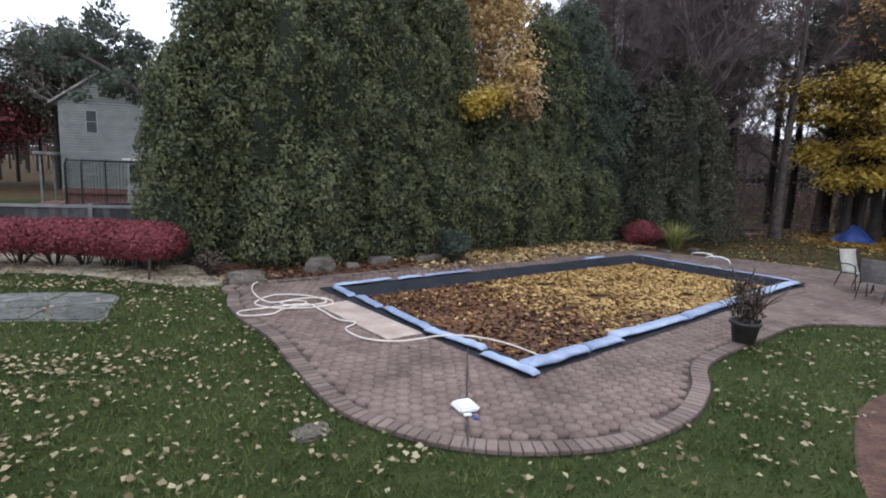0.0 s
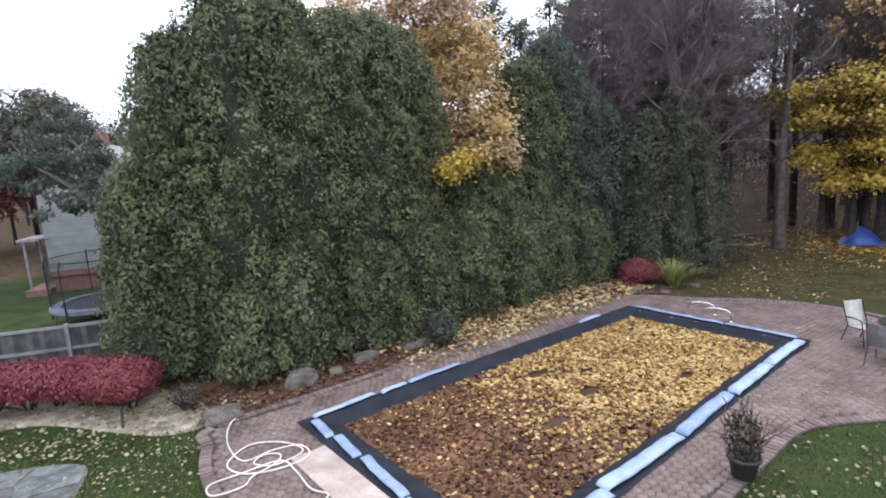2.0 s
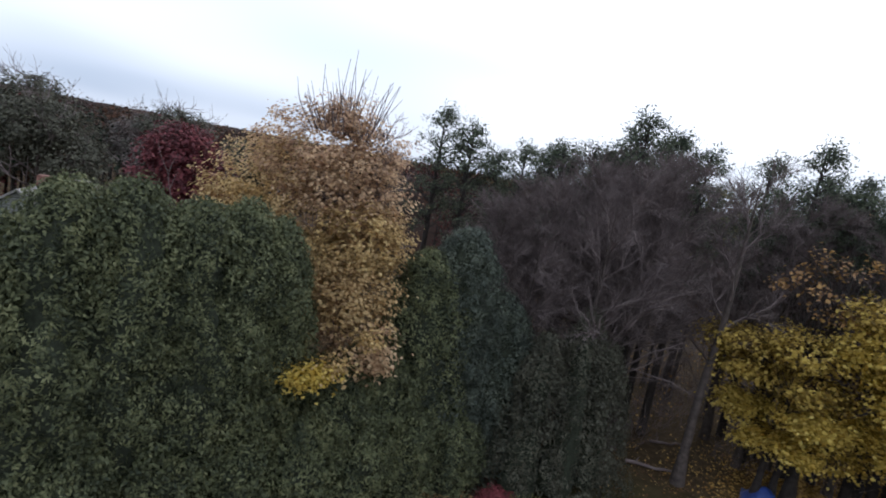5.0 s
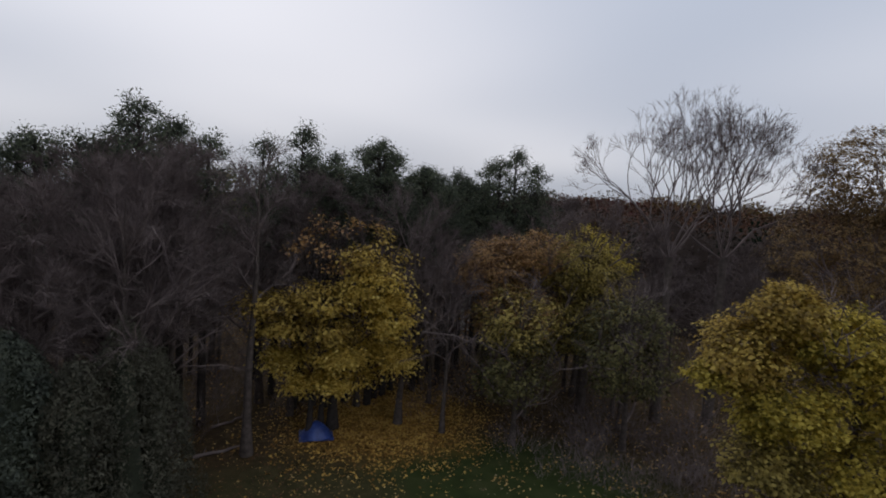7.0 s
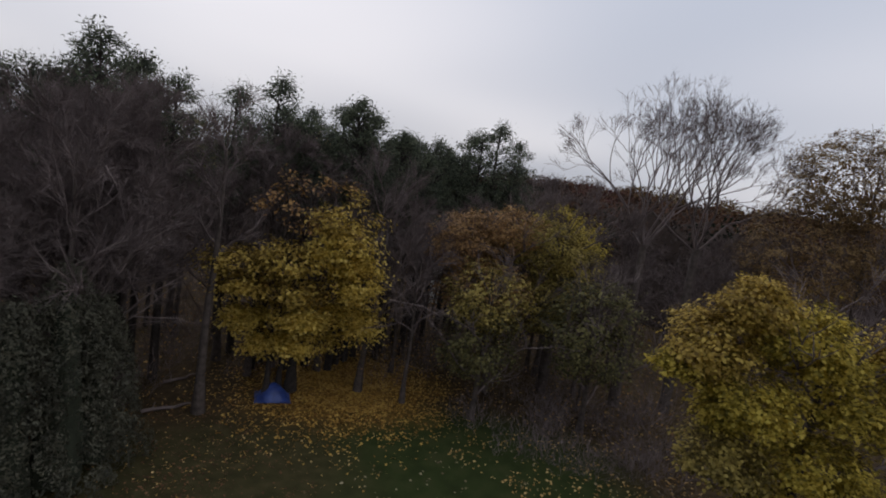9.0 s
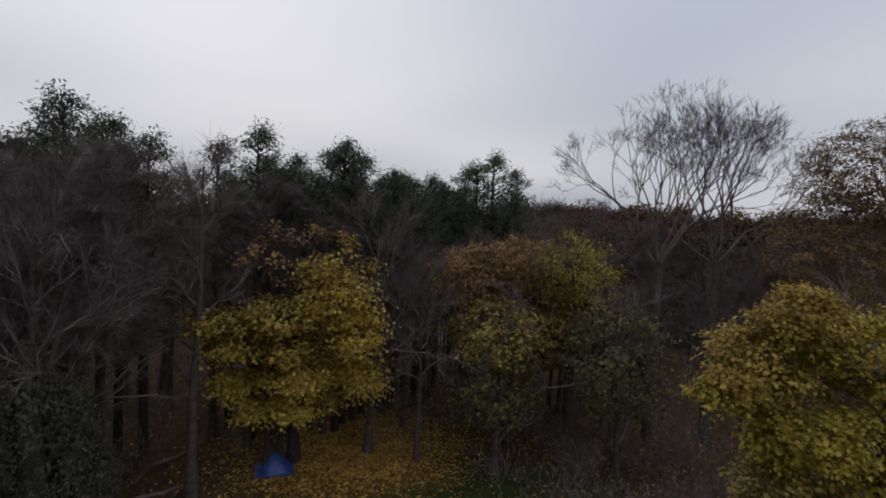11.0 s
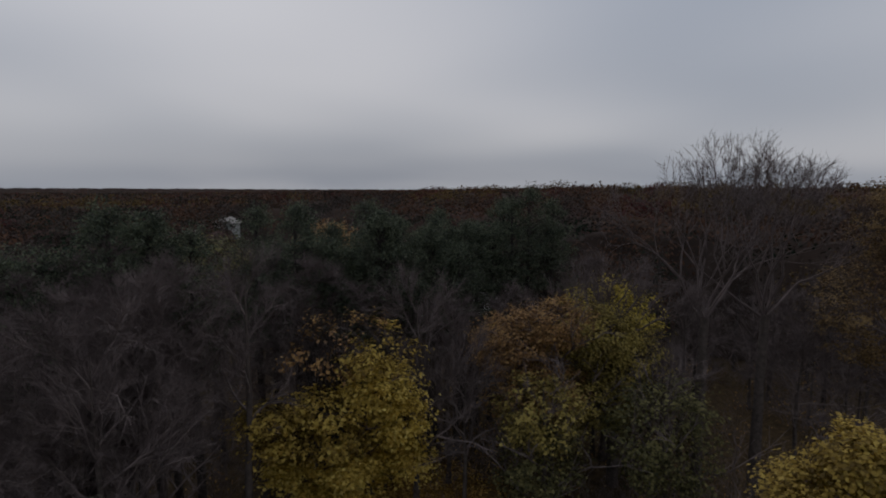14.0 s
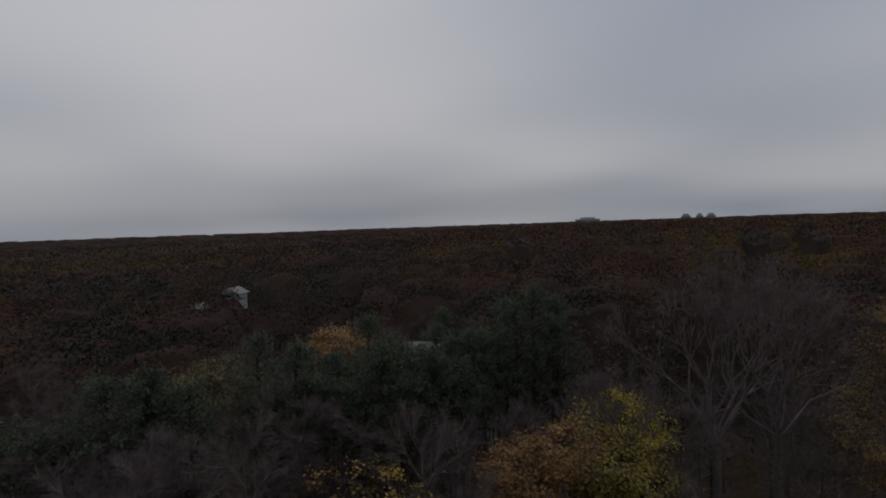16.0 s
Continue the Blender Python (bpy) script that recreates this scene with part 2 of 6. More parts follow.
M_FLAG = material("greyish_flagstone", [(0.25, (0.055, 0.055, 0.048)), (0.5, (0.11, 0.11, 0.10)), (0.62, (0.16, 0.16, 0.145)), (0.8, (0.26, 0.26, 0.245))], scale=1.5, rough=0.75, bump=0.5, bump_scale=12, obj=0.3, fine=(9, 0.3), distort=1.6)
M_JOINT = material("pale_joint_mortar", [(0.3, (0.11, 0.115, 0.09)), (0.7, (0.20, 0.20, 0.165))], scale=5, rough=0.9, bump=0.4)
M_FENCE = material("weathered_fence_board", [(0.3, (0.05, 0.048, 0.05)), (0.7, (0.11, 0.105, 0.105))], scale=3, rough=0.9, bump=0.5, bump_scale=30, obj=0.4)
M_RAIL = material("pale_fence_wood", [(0.3, (0.15, 0.145, 0.15)), (0.7, (0.26, 0.25, 0.25))], scale=3, rough=0.85, bump=0.4, bump_scale=30)
M_SIDING = material("pale_siding", [(0.3, (0.27, 0.28, 0.265)), (0.7, (0.36, 0.365, 0.345))], scale=2, rough=0.7, bump=0.1, obj=0.15)
M_TRIM = material("white_trim", [(0.3, (0.66, 0.66, 0.63)), (0.7, (0.78, 0.78, 0.75))], scale=3, rough=0.6, bump=0.1)
M_ROOF = material("grey_shingles", [(0.3, (0.16, 0.15, 0.14)), (0.7, (0.30, 0.28, 0.26))], scale=3, rough=0.95, bump=0.6, bump_scale=12, fine=(6, 0.25))
M_BRICK = material("red_brick", [(0.3, (0.14, 0.07, 0.055)), (0.7, (0.25, 0.13, 0.10))], scale=6, rough=0.9, bump=0.5, bump_scale=20)
M_GLASS = material("dark_window_glass", [(0.3, (0.015, 0.018, 0.02)), (0.7, (0.03, 0.034, 0.038))], scale=1, rough=0.12, bump=0, spec=0.3)
M_STEEL = material("brushed_steel", [(0.3, (0.55, 0.55, 0.55)), (0.7, (0.7, 0.7, 0.7))], scale=8, rough=0.25, bump=0.03, metal=1.0)
M_BLACK = material("black_metal", [(0.3, (0.012, 0.012, 0.013)), (0.7, (0.03, 0.03, 0.032))], scale=8, rough=0.5, bump=0.05)
M_SLING = material("beige_sling_fabric", [(0.3, (0.38, 0.35, 0.30)), (0.7, (0.50, 0.47, 0.41))], scale=12, rough=0.8, bump=0.3, bump_scale=150)
M_SLING_DARK = material("taupe_sling_fabric", [(0.3, (0.14, 0.125, 0.12)), (0.7, (0.22, 0.20, 0.19))], scale=12, rough=0.8, bump=0.3, bump_scale=150)
M_NET = material("black_netting", [(0.3, (0.010, 0.010, 0.012)), (0.7, (0.022, 0.022, 0.025))], scale=20, rough=0.9, bump=0)
M_PAD = material("pale_blue_pad", [(0.3, (0.05, 0.06, 0.085)), (0.7, (0.10, 0.115, 0.14))], scale=4, rough=0.5, bump=0.2)


def ground_material():
    """Lawn near the patio, leaf-strewn soil under the trees, woods floor far off."""
    m = bpy.data.materials.new("lawn_and_woods_floor")
    m.use_nodes = True
    nt = m.node_tree
    N, L = nt.nodes.new, nt.links.new
    b = nt.nodes["Principled BSDF"]
    b.inputs["Roughness"].default_value = 0.95
    b.inputs["Specular IOR Level"].default_value = 0.1
    geo = N("ShaderNodeNewGeometry")

    def noisy(scale, stops, detail=5):
        n = N("ShaderNodeTexNoise"); n.inputs["Scale"].default_value, n.inputs["Detail"].default_value = scale, detail
        L(geo.outputs["Position"], n.inputs["Vector"])
        r = N("ShaderNodeValToRGB")
        while len(r.color_ramp.elements) < len(stops):
            r.color_ramp.elements.new(0.5)
        for e, (p, c) in zip(r.color_ramp.elements, stops):
            e.position, e.color = p, (*c, 1)
        L(n.outputs["Fac"], r.inputs[0])
        return r.outputs[0]

    lawn = noisy(1.1, [(0.25, (0.022, 0.030, 0.009)), (0.5, (0.032, 0.045, 0.013)), (0.75, (0.050, 0.055, 0.020))])
    litter = noisy(2.2, [(0.25, (0.028, 0.020, 0.012)), (0.5, (0.060, 0.040, 0.020)), (0.75, (0.11, 0.072, 0.033))], 8)

    def disc(x, y, rx, ry, soft, wob=2.0):
        v = N("ShaderNodeVectorMath"); v.operation = "SUBTRACT"; v.inputs[1].default_value = (x, y, 0)
        L(geo.outputs["Position"], v.inputs[0])
        s = N("ShaderNodeVectorMath"); s.operation = "MULTIPLY"; s.inputs[1].default_value = (1 / rx, 1 / ry, 0)
        L(v.outputs[0], s.inputs[0])
        ln = N("ShaderNodeVectorMath"); ln.operation = "LENGTH"
        L(s.outputs[0], ln.inputs[0])
        n = N("ShaderNodeTexNoise"); n.inputs["Scale"].default_value = 0.35; n.inputs["Detail"].default_value = 6
        L(geo.outputs["Position"], n.inputs["Vector"])
        a = N("ShaderNodeMath"); a.operation = "MULTIPLY_ADD"; a.inputs[1].default_value = wob * soft; a.inputs[2].default_value = -wob * soft / 2
        L(n.outputs["Fac"], a.inputs[0])
        t = N("ShaderNodeMath"); t.operation = "ADD"
        L(ln.outputs["Value"], t.inputs[0]); L(a.outputs[0], t.inputs[1])
        mr = N("ShaderNodeMapRange"); mr.inputs["From Min"].default_value, mr.inputs["From Max"].default_value = 1 - soft, 1 + soft
        mr.inputs["To Min"].default_value, mr.inputs["To Max"].default_value = 1, 0
        L(t.outputs[0], mr.inputs["Value"])
        return mr.outputs[0]

    def mixed(fac, a, c):
        x = N("ShaderNodeMix"); x.data_type = "RGBA"
        L(fac, x.inputs["Factor"]); L(a, x.inputs["A"]); L(c, x.inputs["B"])
        return x.outputs["Result"]

    col = mixed(disc(6, 4, 22, 13.5, 0.12), litter, lawn)
    col = mixed(disc(21, 14.5, 8.5, 7.2, 0.2), col, lawn)
    olive = noisy(1.6, [(0.25, (0.030, 0.030, 0.012)), (0.5, (0.052, 0.046, 0.019)), (0.75, (0.080, 0.064, 0.029))], 7)
    col = mixed(disc(13.5, 20.5, 6.0, 4.6, 0.3), col, olive)
    gold = noisy(3.0, [(0.25, (0.10, 0.055, 0.014)), (0.5, (0.20, 0.115, 0.028)), (0.75, (0.32, 0.20, 0.05))], 8)
    col = mixed(disc(23.8, 25.0, 4.6, 4.0, 0.45), col, gold)
    col = mixed(disc(-20, 24, 9, 7, 0.1), col, lawn)
    L(col, b.inputs["Base Color"])
    n2 = N("ShaderNodeTexNoise"); n2.inputs["Scale"].default_value, n2.inputs["Detail"].default_value = 30.0, 5.0
    L(geo.outputs["Position"], n2.inputs["Vector"])
    bp = N("ShaderNodeBump"); bp.inputs["Strength"].default_value, bp.inputs["Distance"].default_value = 0.7, 0.04
    L(n2.outputs["Fac"], bp.inputs["Height"]); L(bp.outputs[0], b.inputs["Normal"])
    return m


M_GROUND = ground_material()


# ---- mesh helpers ----
def mesh_from(name, verts, faces):
    """A mesh from an (n, 3) array and one or more (m, k) index arrays."""
    me = bpy.data.meshes.new(name)
    verts = np.asarray(verts, np.float32)
    faces = [np.asarray(f, np.int32) for f in (faces if isinstance(faces, list) else [faces]) if len(f)]
    me.vertices.add(len(verts))
    me.vertices.foreach_set("co", verts.ravel())
    loops = np.concatenate([f.ravel() for f in faces])
    sizes = np.concatenate([np.full(len(f), f.shape[1], np.int32) for f in faces])
    me.loops.add(len(loops))
    me.loops.foreach_set("vertex_index", loops)
    me.polygons.add(len(sizes))
    me.polygons.foreach_set("loop_start", np.concatenate([[0], np.cumsum(sizes)[:-1]]).astype(np.int32))
    me.update(calc_edges=True)
    me.validate()
    return me


def part(name, data, mat, parent=None, label="", smooth=False):
    """Links a mesh or a bmesh as one object, under a thing or a part if one is given."""
    if isinstance(data, bmesh.types.BMesh):
        me = bpy.data.meshes.new(name)
        bmesh.ops.recalc_face_normals(data, faces=data.faces)
        data.to_mesh(me)
        data.free()
    else:
        me = data
    if not me.materials:
        me.materials.append(mat)
    if smooth:
        me.polygons.foreach_set("use_smooth", np.ones(len(me.polygons), bool))
    ob = new(name, me)
    if parent is not None:
        ob.parent = parent
    if label:
        ob["label"] = label
    return ob


def thing(name, m, label, category, group="", kind=""):
    e = new(name)
    e.empty_display_size = 0.2
    e.matrix_world = m
    return tagged(e, label, category, group, kind)


def box(sx, sy, sz, at=(0, 0, 0), bevel=0.0, bm=None):
    """A box with rounded edges; at: the middle of its underside."""
    own = bm is None
    bm = bm or bmesh.new()
    r = bmesh.ops.create_cube(bm, size=1.0)
    bmesh.ops.scale(bm, vec=(sx, sy, sz), verts=r["verts"])
    bmesh.ops.translate(bm, vec=(at[0], at[1], at[2] + sz / 2), verts=r["verts"])
    if bevel:
        es = list({e for v in r["verts"] for e in v.link_edges})
        bmesh.ops.bevel(bm, geom=es, offset=bevel, segments=2, affect="EDGES")
    return bm


def tube_arrays(paths, sides=6):
    """Tapered tubes: each path is (points (n,3), radii (n,)). Returns verts, quads."""
    V, F, base = [], [], 0
    ang = np.linspace(0, 2 * np.pi, sides, endpoint=False)
    ca, sa = np.cos(ang), np.sin(ang)
    for pts, rad in paths:
        pts = np.asarray(pts, float)
        n = len(pts)
        d = np.gradient(pts, axis=0)
        d /= np.linalg.norm(d, axis=1, keepdims=True) + 1e-9
        ref = np.where(np.abs(d[:, 2:3]) > 0.9, [[1.0, 0, 0]], [[0, 0, 1.0]])
        a = np.cross(d, ref)
        a /= np.linalg.norm(a, axis=1, keepdims=True) + 1e-9
        c = np.cross(d, a)
        rad = np.asarray(rad, float)[:, None, None]
        ring = pts[:, None] + rad * (a[:, None] * ca[None, :, None] + c[:, None] * sa[None, :, None])
        V.append(ring.reshape(-1, 3))
        i, j = np.meshgrid(np.arange(n - 1), np.arange(sides), indexing="ij")
        j2 = (j + 1) % sides
        F.append(np.stack([base + i * sides + j, base + i * sides + j2, base + (i + 1) * sides + j2, base + (i + 1) * sides + j], -1).reshape(-1, 4))
        base += n * sides
    return np.concatenate(V), np.concatenate(F)


def tubes(name, paths, sides=6):
    v, f = tube_arrays(paths, sides)
    return mesh_from(name, v, f)


def unit(rng, n):
    v = rng.normal(size=(n, 3))
    return v / (np.linalg.norm(v, axis=1, keepdims=True) + 1e-9)


def leaves(name, at, out, size, rng, wide=0.55, droop=0.0, scatter=0.9, fold=0.18):
    """One four-cornered folded leaf or spray at each point, turned roughly to face out."""
    at = np.asarray(at, float)
    n = len(at)
    nrm = np.asarray(out, float) + scatter * unit(rng, n)
    nrm /= np.linalg.norm(nrm, axis=1, keepdims=True) + 1e-9
    t = unit(rng, n) + np.array([0, 0, -droop])
    t -= nrm * (t * nrm).sum(1, keepdims=True)
    t /= np.linalg.norm(t, axis=1, keepdims=True) + 1e-9
    s = np.cross(nrm, t)
    size = (np.broadcast_to(size, n) * rng.uniform(0.65, 1.35, n))[:, None]
    a = at - t * size * 0.5
    b = at + s * size * wide * 0.5 + nrm * size * fold
    c = at + t * size * 0.5
    d = at - s * size * wide * 0.5 + nrm * size * fold
    v = np.stack([a, b, c, d], 1).reshape(-1, 3)
    return mesh_from(name, v, np.arange(4 * n).reshape(-1, 4))


def blob_points(rng, n, centre, radii, shell=0.5):
    """Points in an ellipsoid, mostly in its outer part, with the way out of it."""
    d = unit(rng, n)
    r = rng.uniform(shell, 1.0, n)[:, None] ** 0.6
    return np.asarray(centre) + d * r * np.asarray(radii), d


def branch_paths(rng, start, way, length, radius, depth, kids=4, spread=0.7, rise=0.25, segs=4, out=None):
    """A limb with its boughs and twigs as tube paths."""
    out = [] if out is None else out
    pts = [np.array(start, float)]
    d = np.array(way, float)
    d /= np.linalg.norm(d)
    for k in range(segs):
        d = d + rng.normal(0, 0.17, 3) + np.array([0, 0, rise * 0.18])
        d /= np.linalg.norm(d)
        pts.append(pts[-1] + d * length / segs)
    pts = np.array(pts)
    out.append((pts, np.linspace(radius, max(radius * 0.42, 0.009), segs + 1)))
    if depth > 0:
        for k in range(kids):
            f = rng.uniform(0.3, 1.0)
            p = pts[0] + (pts[-1] - pts[0]) * f
            i = min(int(f * segs), segs - 1)
            p = pts[i] + (pts[i + 1] - pts[i]) * (f * segs - i)
            nd = d + spread * unit(rng, 1)[0] + np.array([0, 0, rise * 0.5])
            branch_paths(rng, p, nd, length * rng.uniform(0.45, 0.7), radius * 0.5, depth - 1, kids, spread, rise, max(2, segs - 1), out)
    return out


def limb_tree(rng, h, r, first=0.3, limbs=9, limb_len=0.42, depth=2, kids=4, lean=0.04, spread=0.7, rise=0.35, flare=1.5, upright=1.0):
    """Trunk and limb paths of a broadleaf tree of height h."""
    n = 9
    z = np.linspace(0, h, n)
    wob = np.cumsum(rng.normal(0, lean * h / n, (n, 2)), axis=0)
    trunk = np.column_stack([wob - wob[0], z])
    rad = r * (1 - z / h) ** 0.8 + 0.012
    rad[0] *= flare
    limbs_out = []
    for k in range(limbs):
        f = first + (0.95 - first) * (k + rng.uniform(0, 0.8)) / limbs
        p = np.array([np.interp(f * h, z, trunk[:, 0]), np.interp(f * h, z, trunk[:, 1]), f * h])
        a = k * 2.4 + rng.uniform(-0.5, 0.5)
        up = (0.35 + 0.9 * f) * upright
        limb = [np.cos(a), np.sin(a), up]
        branch_paths(rng, p, limb, h * limb_len * (1.15 - f * 0.75), np.interp(f * h, z, rad) * 0.5 + 0.01, depth, kids, spread, rise, 4, limbs_out)
    return [(trunk, rad)], limbs_out


# ---- pool axes ----
POOL = radians(39.75)
PC, PS = math.cos(POOL), math.sin(POOL)


def uv(u, v, z=0.0):
    """A place from metres along and across the pool, from its near corner."""
    return Vector((1.13 + PC * u - PS * v, 6.59 + PS * u + PC * v, z))


# ---- ground ----
def build_ground():
    rings = [0, 4, 8, 12, 16, 20, 25, 30, 36, 44, 55, 70, 100, 160, 300, 700, 1500, 4500]
    seg = 48
    V, F, T = [(5, 10, 0)], [], []
    for r in rings[1:]:
        for k in range(seg):
            a = 2 * math.pi * k / seg
            V.append((5 + r * math.cos(a), 10 + r * math.sin(a), 0))
    for k in range(seg):
        T.append((0, 1 + k, 1 + (k + 1) % seg))
    for i in range(len(rings) - 2):
        for k in range(seg):
            a, b = 1 + i * seg + k, 1 + i * seg + (k + 1) % seg
            F.append((a, a + seg, b + seg, b))
    return V, F, T


POOL_CORNERS = [uv(0.25, 0.25), uv(10.75, 0.25), uv(10.85, 5.14), uv(0.35, 5.60)]   # the hole's rim


def ground_with_hole():
    """The ground sheet, cut open where the pool lies."""
    V, F, T = build_ground()
    bm = bmesh.new()
    vs = [bm.verts.new(v) for v in V]
    for f in F + T:
        bm.faces.new([vs[i] for i in f])
    cs = POOL_CORNERS
    for k in range(4):
        a, b = cs[k], cs[(k + 1) % 4]
        n = Vector((-(b - a).y, (b - a).x, 0))
        near = [f for f in bm.faces if (f.calc_center_median() - Vector((5, 11, 0))).length < 30]
        geom = list({v for f in near for v in f.verts}) + list({e for f in near for e in f.edges}) + near
        bmesh.ops.bisect_plane(bm, geom=geom, plane_co=a, plane_no=n)
    def inside(p):
        return all(((cs[(k + 1) % 4] - cs[k]).cross(p - cs[k])).z > 0 for k in range(4))
    bmesh.ops.delete(bm, geom=[f for f in bm.faces if inside(f.calc_center_median())], context="FACES")
    return bm


ground = part("ground", ground_with_hole(), M_GROUND)
tagged(ground, "green lawn with fallen leaves, running into leaf-covered woods floor", "ground", kind="structure")


# ---- patio ----
PATIO = [(-4.45, 11.05), (-4.22, 10.2), (-3.92, 9.45), (-3.36, 8.6), (-2.55, 7.65), (-1.85, 6.5), (-1.1, 5.42), (-0.4, 4.94), (0.15, 4.72), (0.8, 4.66),
         (1.5, 4.77), (2.15, 5.04), (2.86, 5.6), (3.42, 6.4), (3.78, 7.2), (4.4, 7.85), (5.62, 8.86), (6.77, 9.7), (8.3, 9.88), (10.6, 9.95), (12.6, 11.2), (13.1, 13.0),
         (12.85, 14.4), (12.5, 15.5), (11.6, 16.85), (10.2, 17.75), (8.7, 18.25), (7.4, 18.9), (5.6, 19.1), (3.6, 17.6), (0.6, 15.1), (-2.2, 12.8)]


def smooth_loop(pts, steps=6):
    """A closed curve through the points."""
    p = [Vector((x, y, 0)) for x, y in pts]
    out, n = [], len(p)
    for i in range(n):
        a, b, c, d = p[i - 1], p[i], p[(i + 1) % n], p[(i + 2) % n]
        for k in range(steps):
            t = k / steps
            out.append(0.5 * ((2 * b) + (c - a) * t + (2 * a - 5 * b + 4 * c - d) * t * t + (3 * b - a - 3 * c + d) * t ** 3))
    return out


PATIO_LINE = smooth_loop(PATIO)
_loop = np.array([(p.x, p.y) for p in PATIO_LINE])


def inside_loop(xy, loop):
    x, y = xy[:, 0], xy[:, 1]
    inside = np.zeros(len(xy), bool)
    j = len(loop) - 1
    for i in range(len(loop)):
        xi, yi, xj, yj = *loop[i], *loop[j]
        cross = ((yi > y) != (yj > y)) & (x < (xj - xi) * (y - yi) / (yj - yi + 1e-12) + xi)
        inside ^= cross
        j = i
    return inside


def loop_distance(xy, loop):
    best = np.full(len(xy), 1e9)
    for a, b in zip(loop, np.roll(loop, -1, axis=0)):
        ab = b - a
        t = np.clip(((xy - a) @ ab) / (ab @ ab + 1e-12), 0, 1)
        best = np.minimum(best, np.linalg.norm(xy - a - t[:, None] * ab, axis=1))
    return best


RIM = np.array([(p.x, p.y) for p in POOL_CORNERS])


def in_pool(xy, grow=0.0):
    d = np.asarray(xy) - np.array([1.13, 6.59])
    u, v = d[:, 0] * PC + d[:, 1] * PS, -d[:, 0] * PS + d[:, 1] * PC
    return (u > 0.25 - grow) & (u < 10.8 + grow) & (v > 0.25 - grow) & (v < 5.60 - 0.043 * u + grow)


def on_patio(xy, inner=0.0):
    ok = inside_loop(xy, _loop) & ~in_pool(xy, 0.02)
    return ok & (loop_distance(xy, _loop) > inner) if inner else ok


def patio_bed():
    """The sand bed under the paving: a thin slab with the pool's opening left free."""
    bm = bmesh.new()
    outer = [bm.verts.new((p.x, p.y, 0.012)) for p in PATIO_LINE]
    inner = [bm.verts.new((p.x, p.y, 0.012)) for p in POOL_CORNERS]
    edges = [bm.edges.new((r[i], r[(i + 1) % len(r)])) for r in (outer, inner) for i in range(len(r))]
    bmesh.ops.triangle_fill(bm, edges=edges, use_beauty=True)
    kill = [f for f in bm.faces if in_pool(np.array([f.calc_center_median()[:2]]), -0.02)[0]]
    bmesh.ops.delete(bm, geom=kill, context="FACES")
    return bm


patio = part("patio", patio_bed(), M_SAND)
tagged(patio, "curved pool patio of reddish hexagonal concrete pavers on sand", "patio", kind="structure")


def hex_prism():
    """A six-sided paver with blunted corners and slightly drawn-in top, 24 corners."""
    ring = []
    for k in range(6):
        a, b = radians(60 * k), radians(60 * (k + 1))
        p, q = Vector((math.cos(a), math.sin(a), 0)), Vector((math.cos(b), math.sin(b), 0))
        ring += [p.lerp(q, 0.17), p.lerp(q, 0.83)]
    V = [(0.098 * p.x, 0.098 * p.y, 0.010) for p in ring] + [(0.092 * p.x, 0.092 * p.y, 0.048) for p in ring]
    F = [(i, (i + 1) % 12, 12 + (i + 1) % 12, 12 + i) for i in range(12)]
    return np.array(V), np.array(F), np.array([list(range(12, 24))])


# ---- pool ----
pool = thing("swimming_pool", Matrix(), "in-ground swimming pool closed with a sagging dark leaf-filled cover", "swimming pool")


def skew(u, v):
    """How far the pool's sides are drawn in towards its far end, which is a little narrower."""
    return 0.022 * u * (1 - v / 5.0)


def pool_cover():
    """The cover: over the coping, down the side and sagging across the water."""
    bm = bmesh.new()
    nu, nv = 56, 30
    grid = []
    for i in range(nu + 1):
        row = []
        for j in range(nv + 1):
            s, t = i / nu, j / nv
            lo, hi = -0.07, 5.80 - 0.045 * (10.95 * s)
            u, v = -0.07 + 11.15 * s, lo + (hi - lo) * t
            edge = min(u + 0.07, 1.6 * (11.08 - u), v - lo, 1.7 * (hi - v)) - 0.12
            z = 0.062
            if edge > 0.28:
                k = min((edge - 0.28) / 0.42, 1)
                z = 0.062 - 0.20 * (3 * k * k - 2 * k ** 3)
                z -= 0.03 * math.sin(math.pi * s) * k
            z += 0.018 * noise.noise(Vector((u * 1.7, v * 1.7, 3))) + 0.01 * noise.noise(Vector((u * 5, v * 5, 8)))
            row.append(bm.verts.new(uv(u, v + skew(u, v), z)))
        grid.append(row)
    for i in range(nu):
        for j in range(nv):
            bm.faces.new((grid[i][j], grid[i + 1][j], grid[i + 1][j + 1], grid[i][j + 1]))
    return bm


part("cover", pool_cover(), M_COVER, pool, "dark woven winter cover sunk below the rim", smooth=True)


def pool_shell():
    bm = bmesh.new()
    top = [bm.verts.new(p + Vector((0, 0, 0.0))) for p in POOL_CORNERS]
    low = [bm.verts.new(p + Vector((0, 0, -1.4))) for p in POOL_CORNERS]
    for k in range(4):
        bm.faces.new((top[k], top[(k + 1) % 4], low[(k + 1) % 4], low[k]))
    bm.faces.new(low)
    return bm


part("basin", pool_shell(), M_COVER, pool)


def puddle():
    """Murky rain water standing on the cover in its near, low end."""
    bm = bmesh.new()
    ring = []
    for k in range(40):
        a = 2 * math.pi * k / 40
        r = 1 + 0.16 * math.sin(3 * a + 1) + 0.10 * math.sin(7 * a)
        ring.append(bm.verts.new(uv(3.5 + 2.75 * r * math.cos(a), 2.72 + 1.85 * r * math.sin(a) * 0.95, -0.146)))
    bm.faces.new(ring)
    return bm


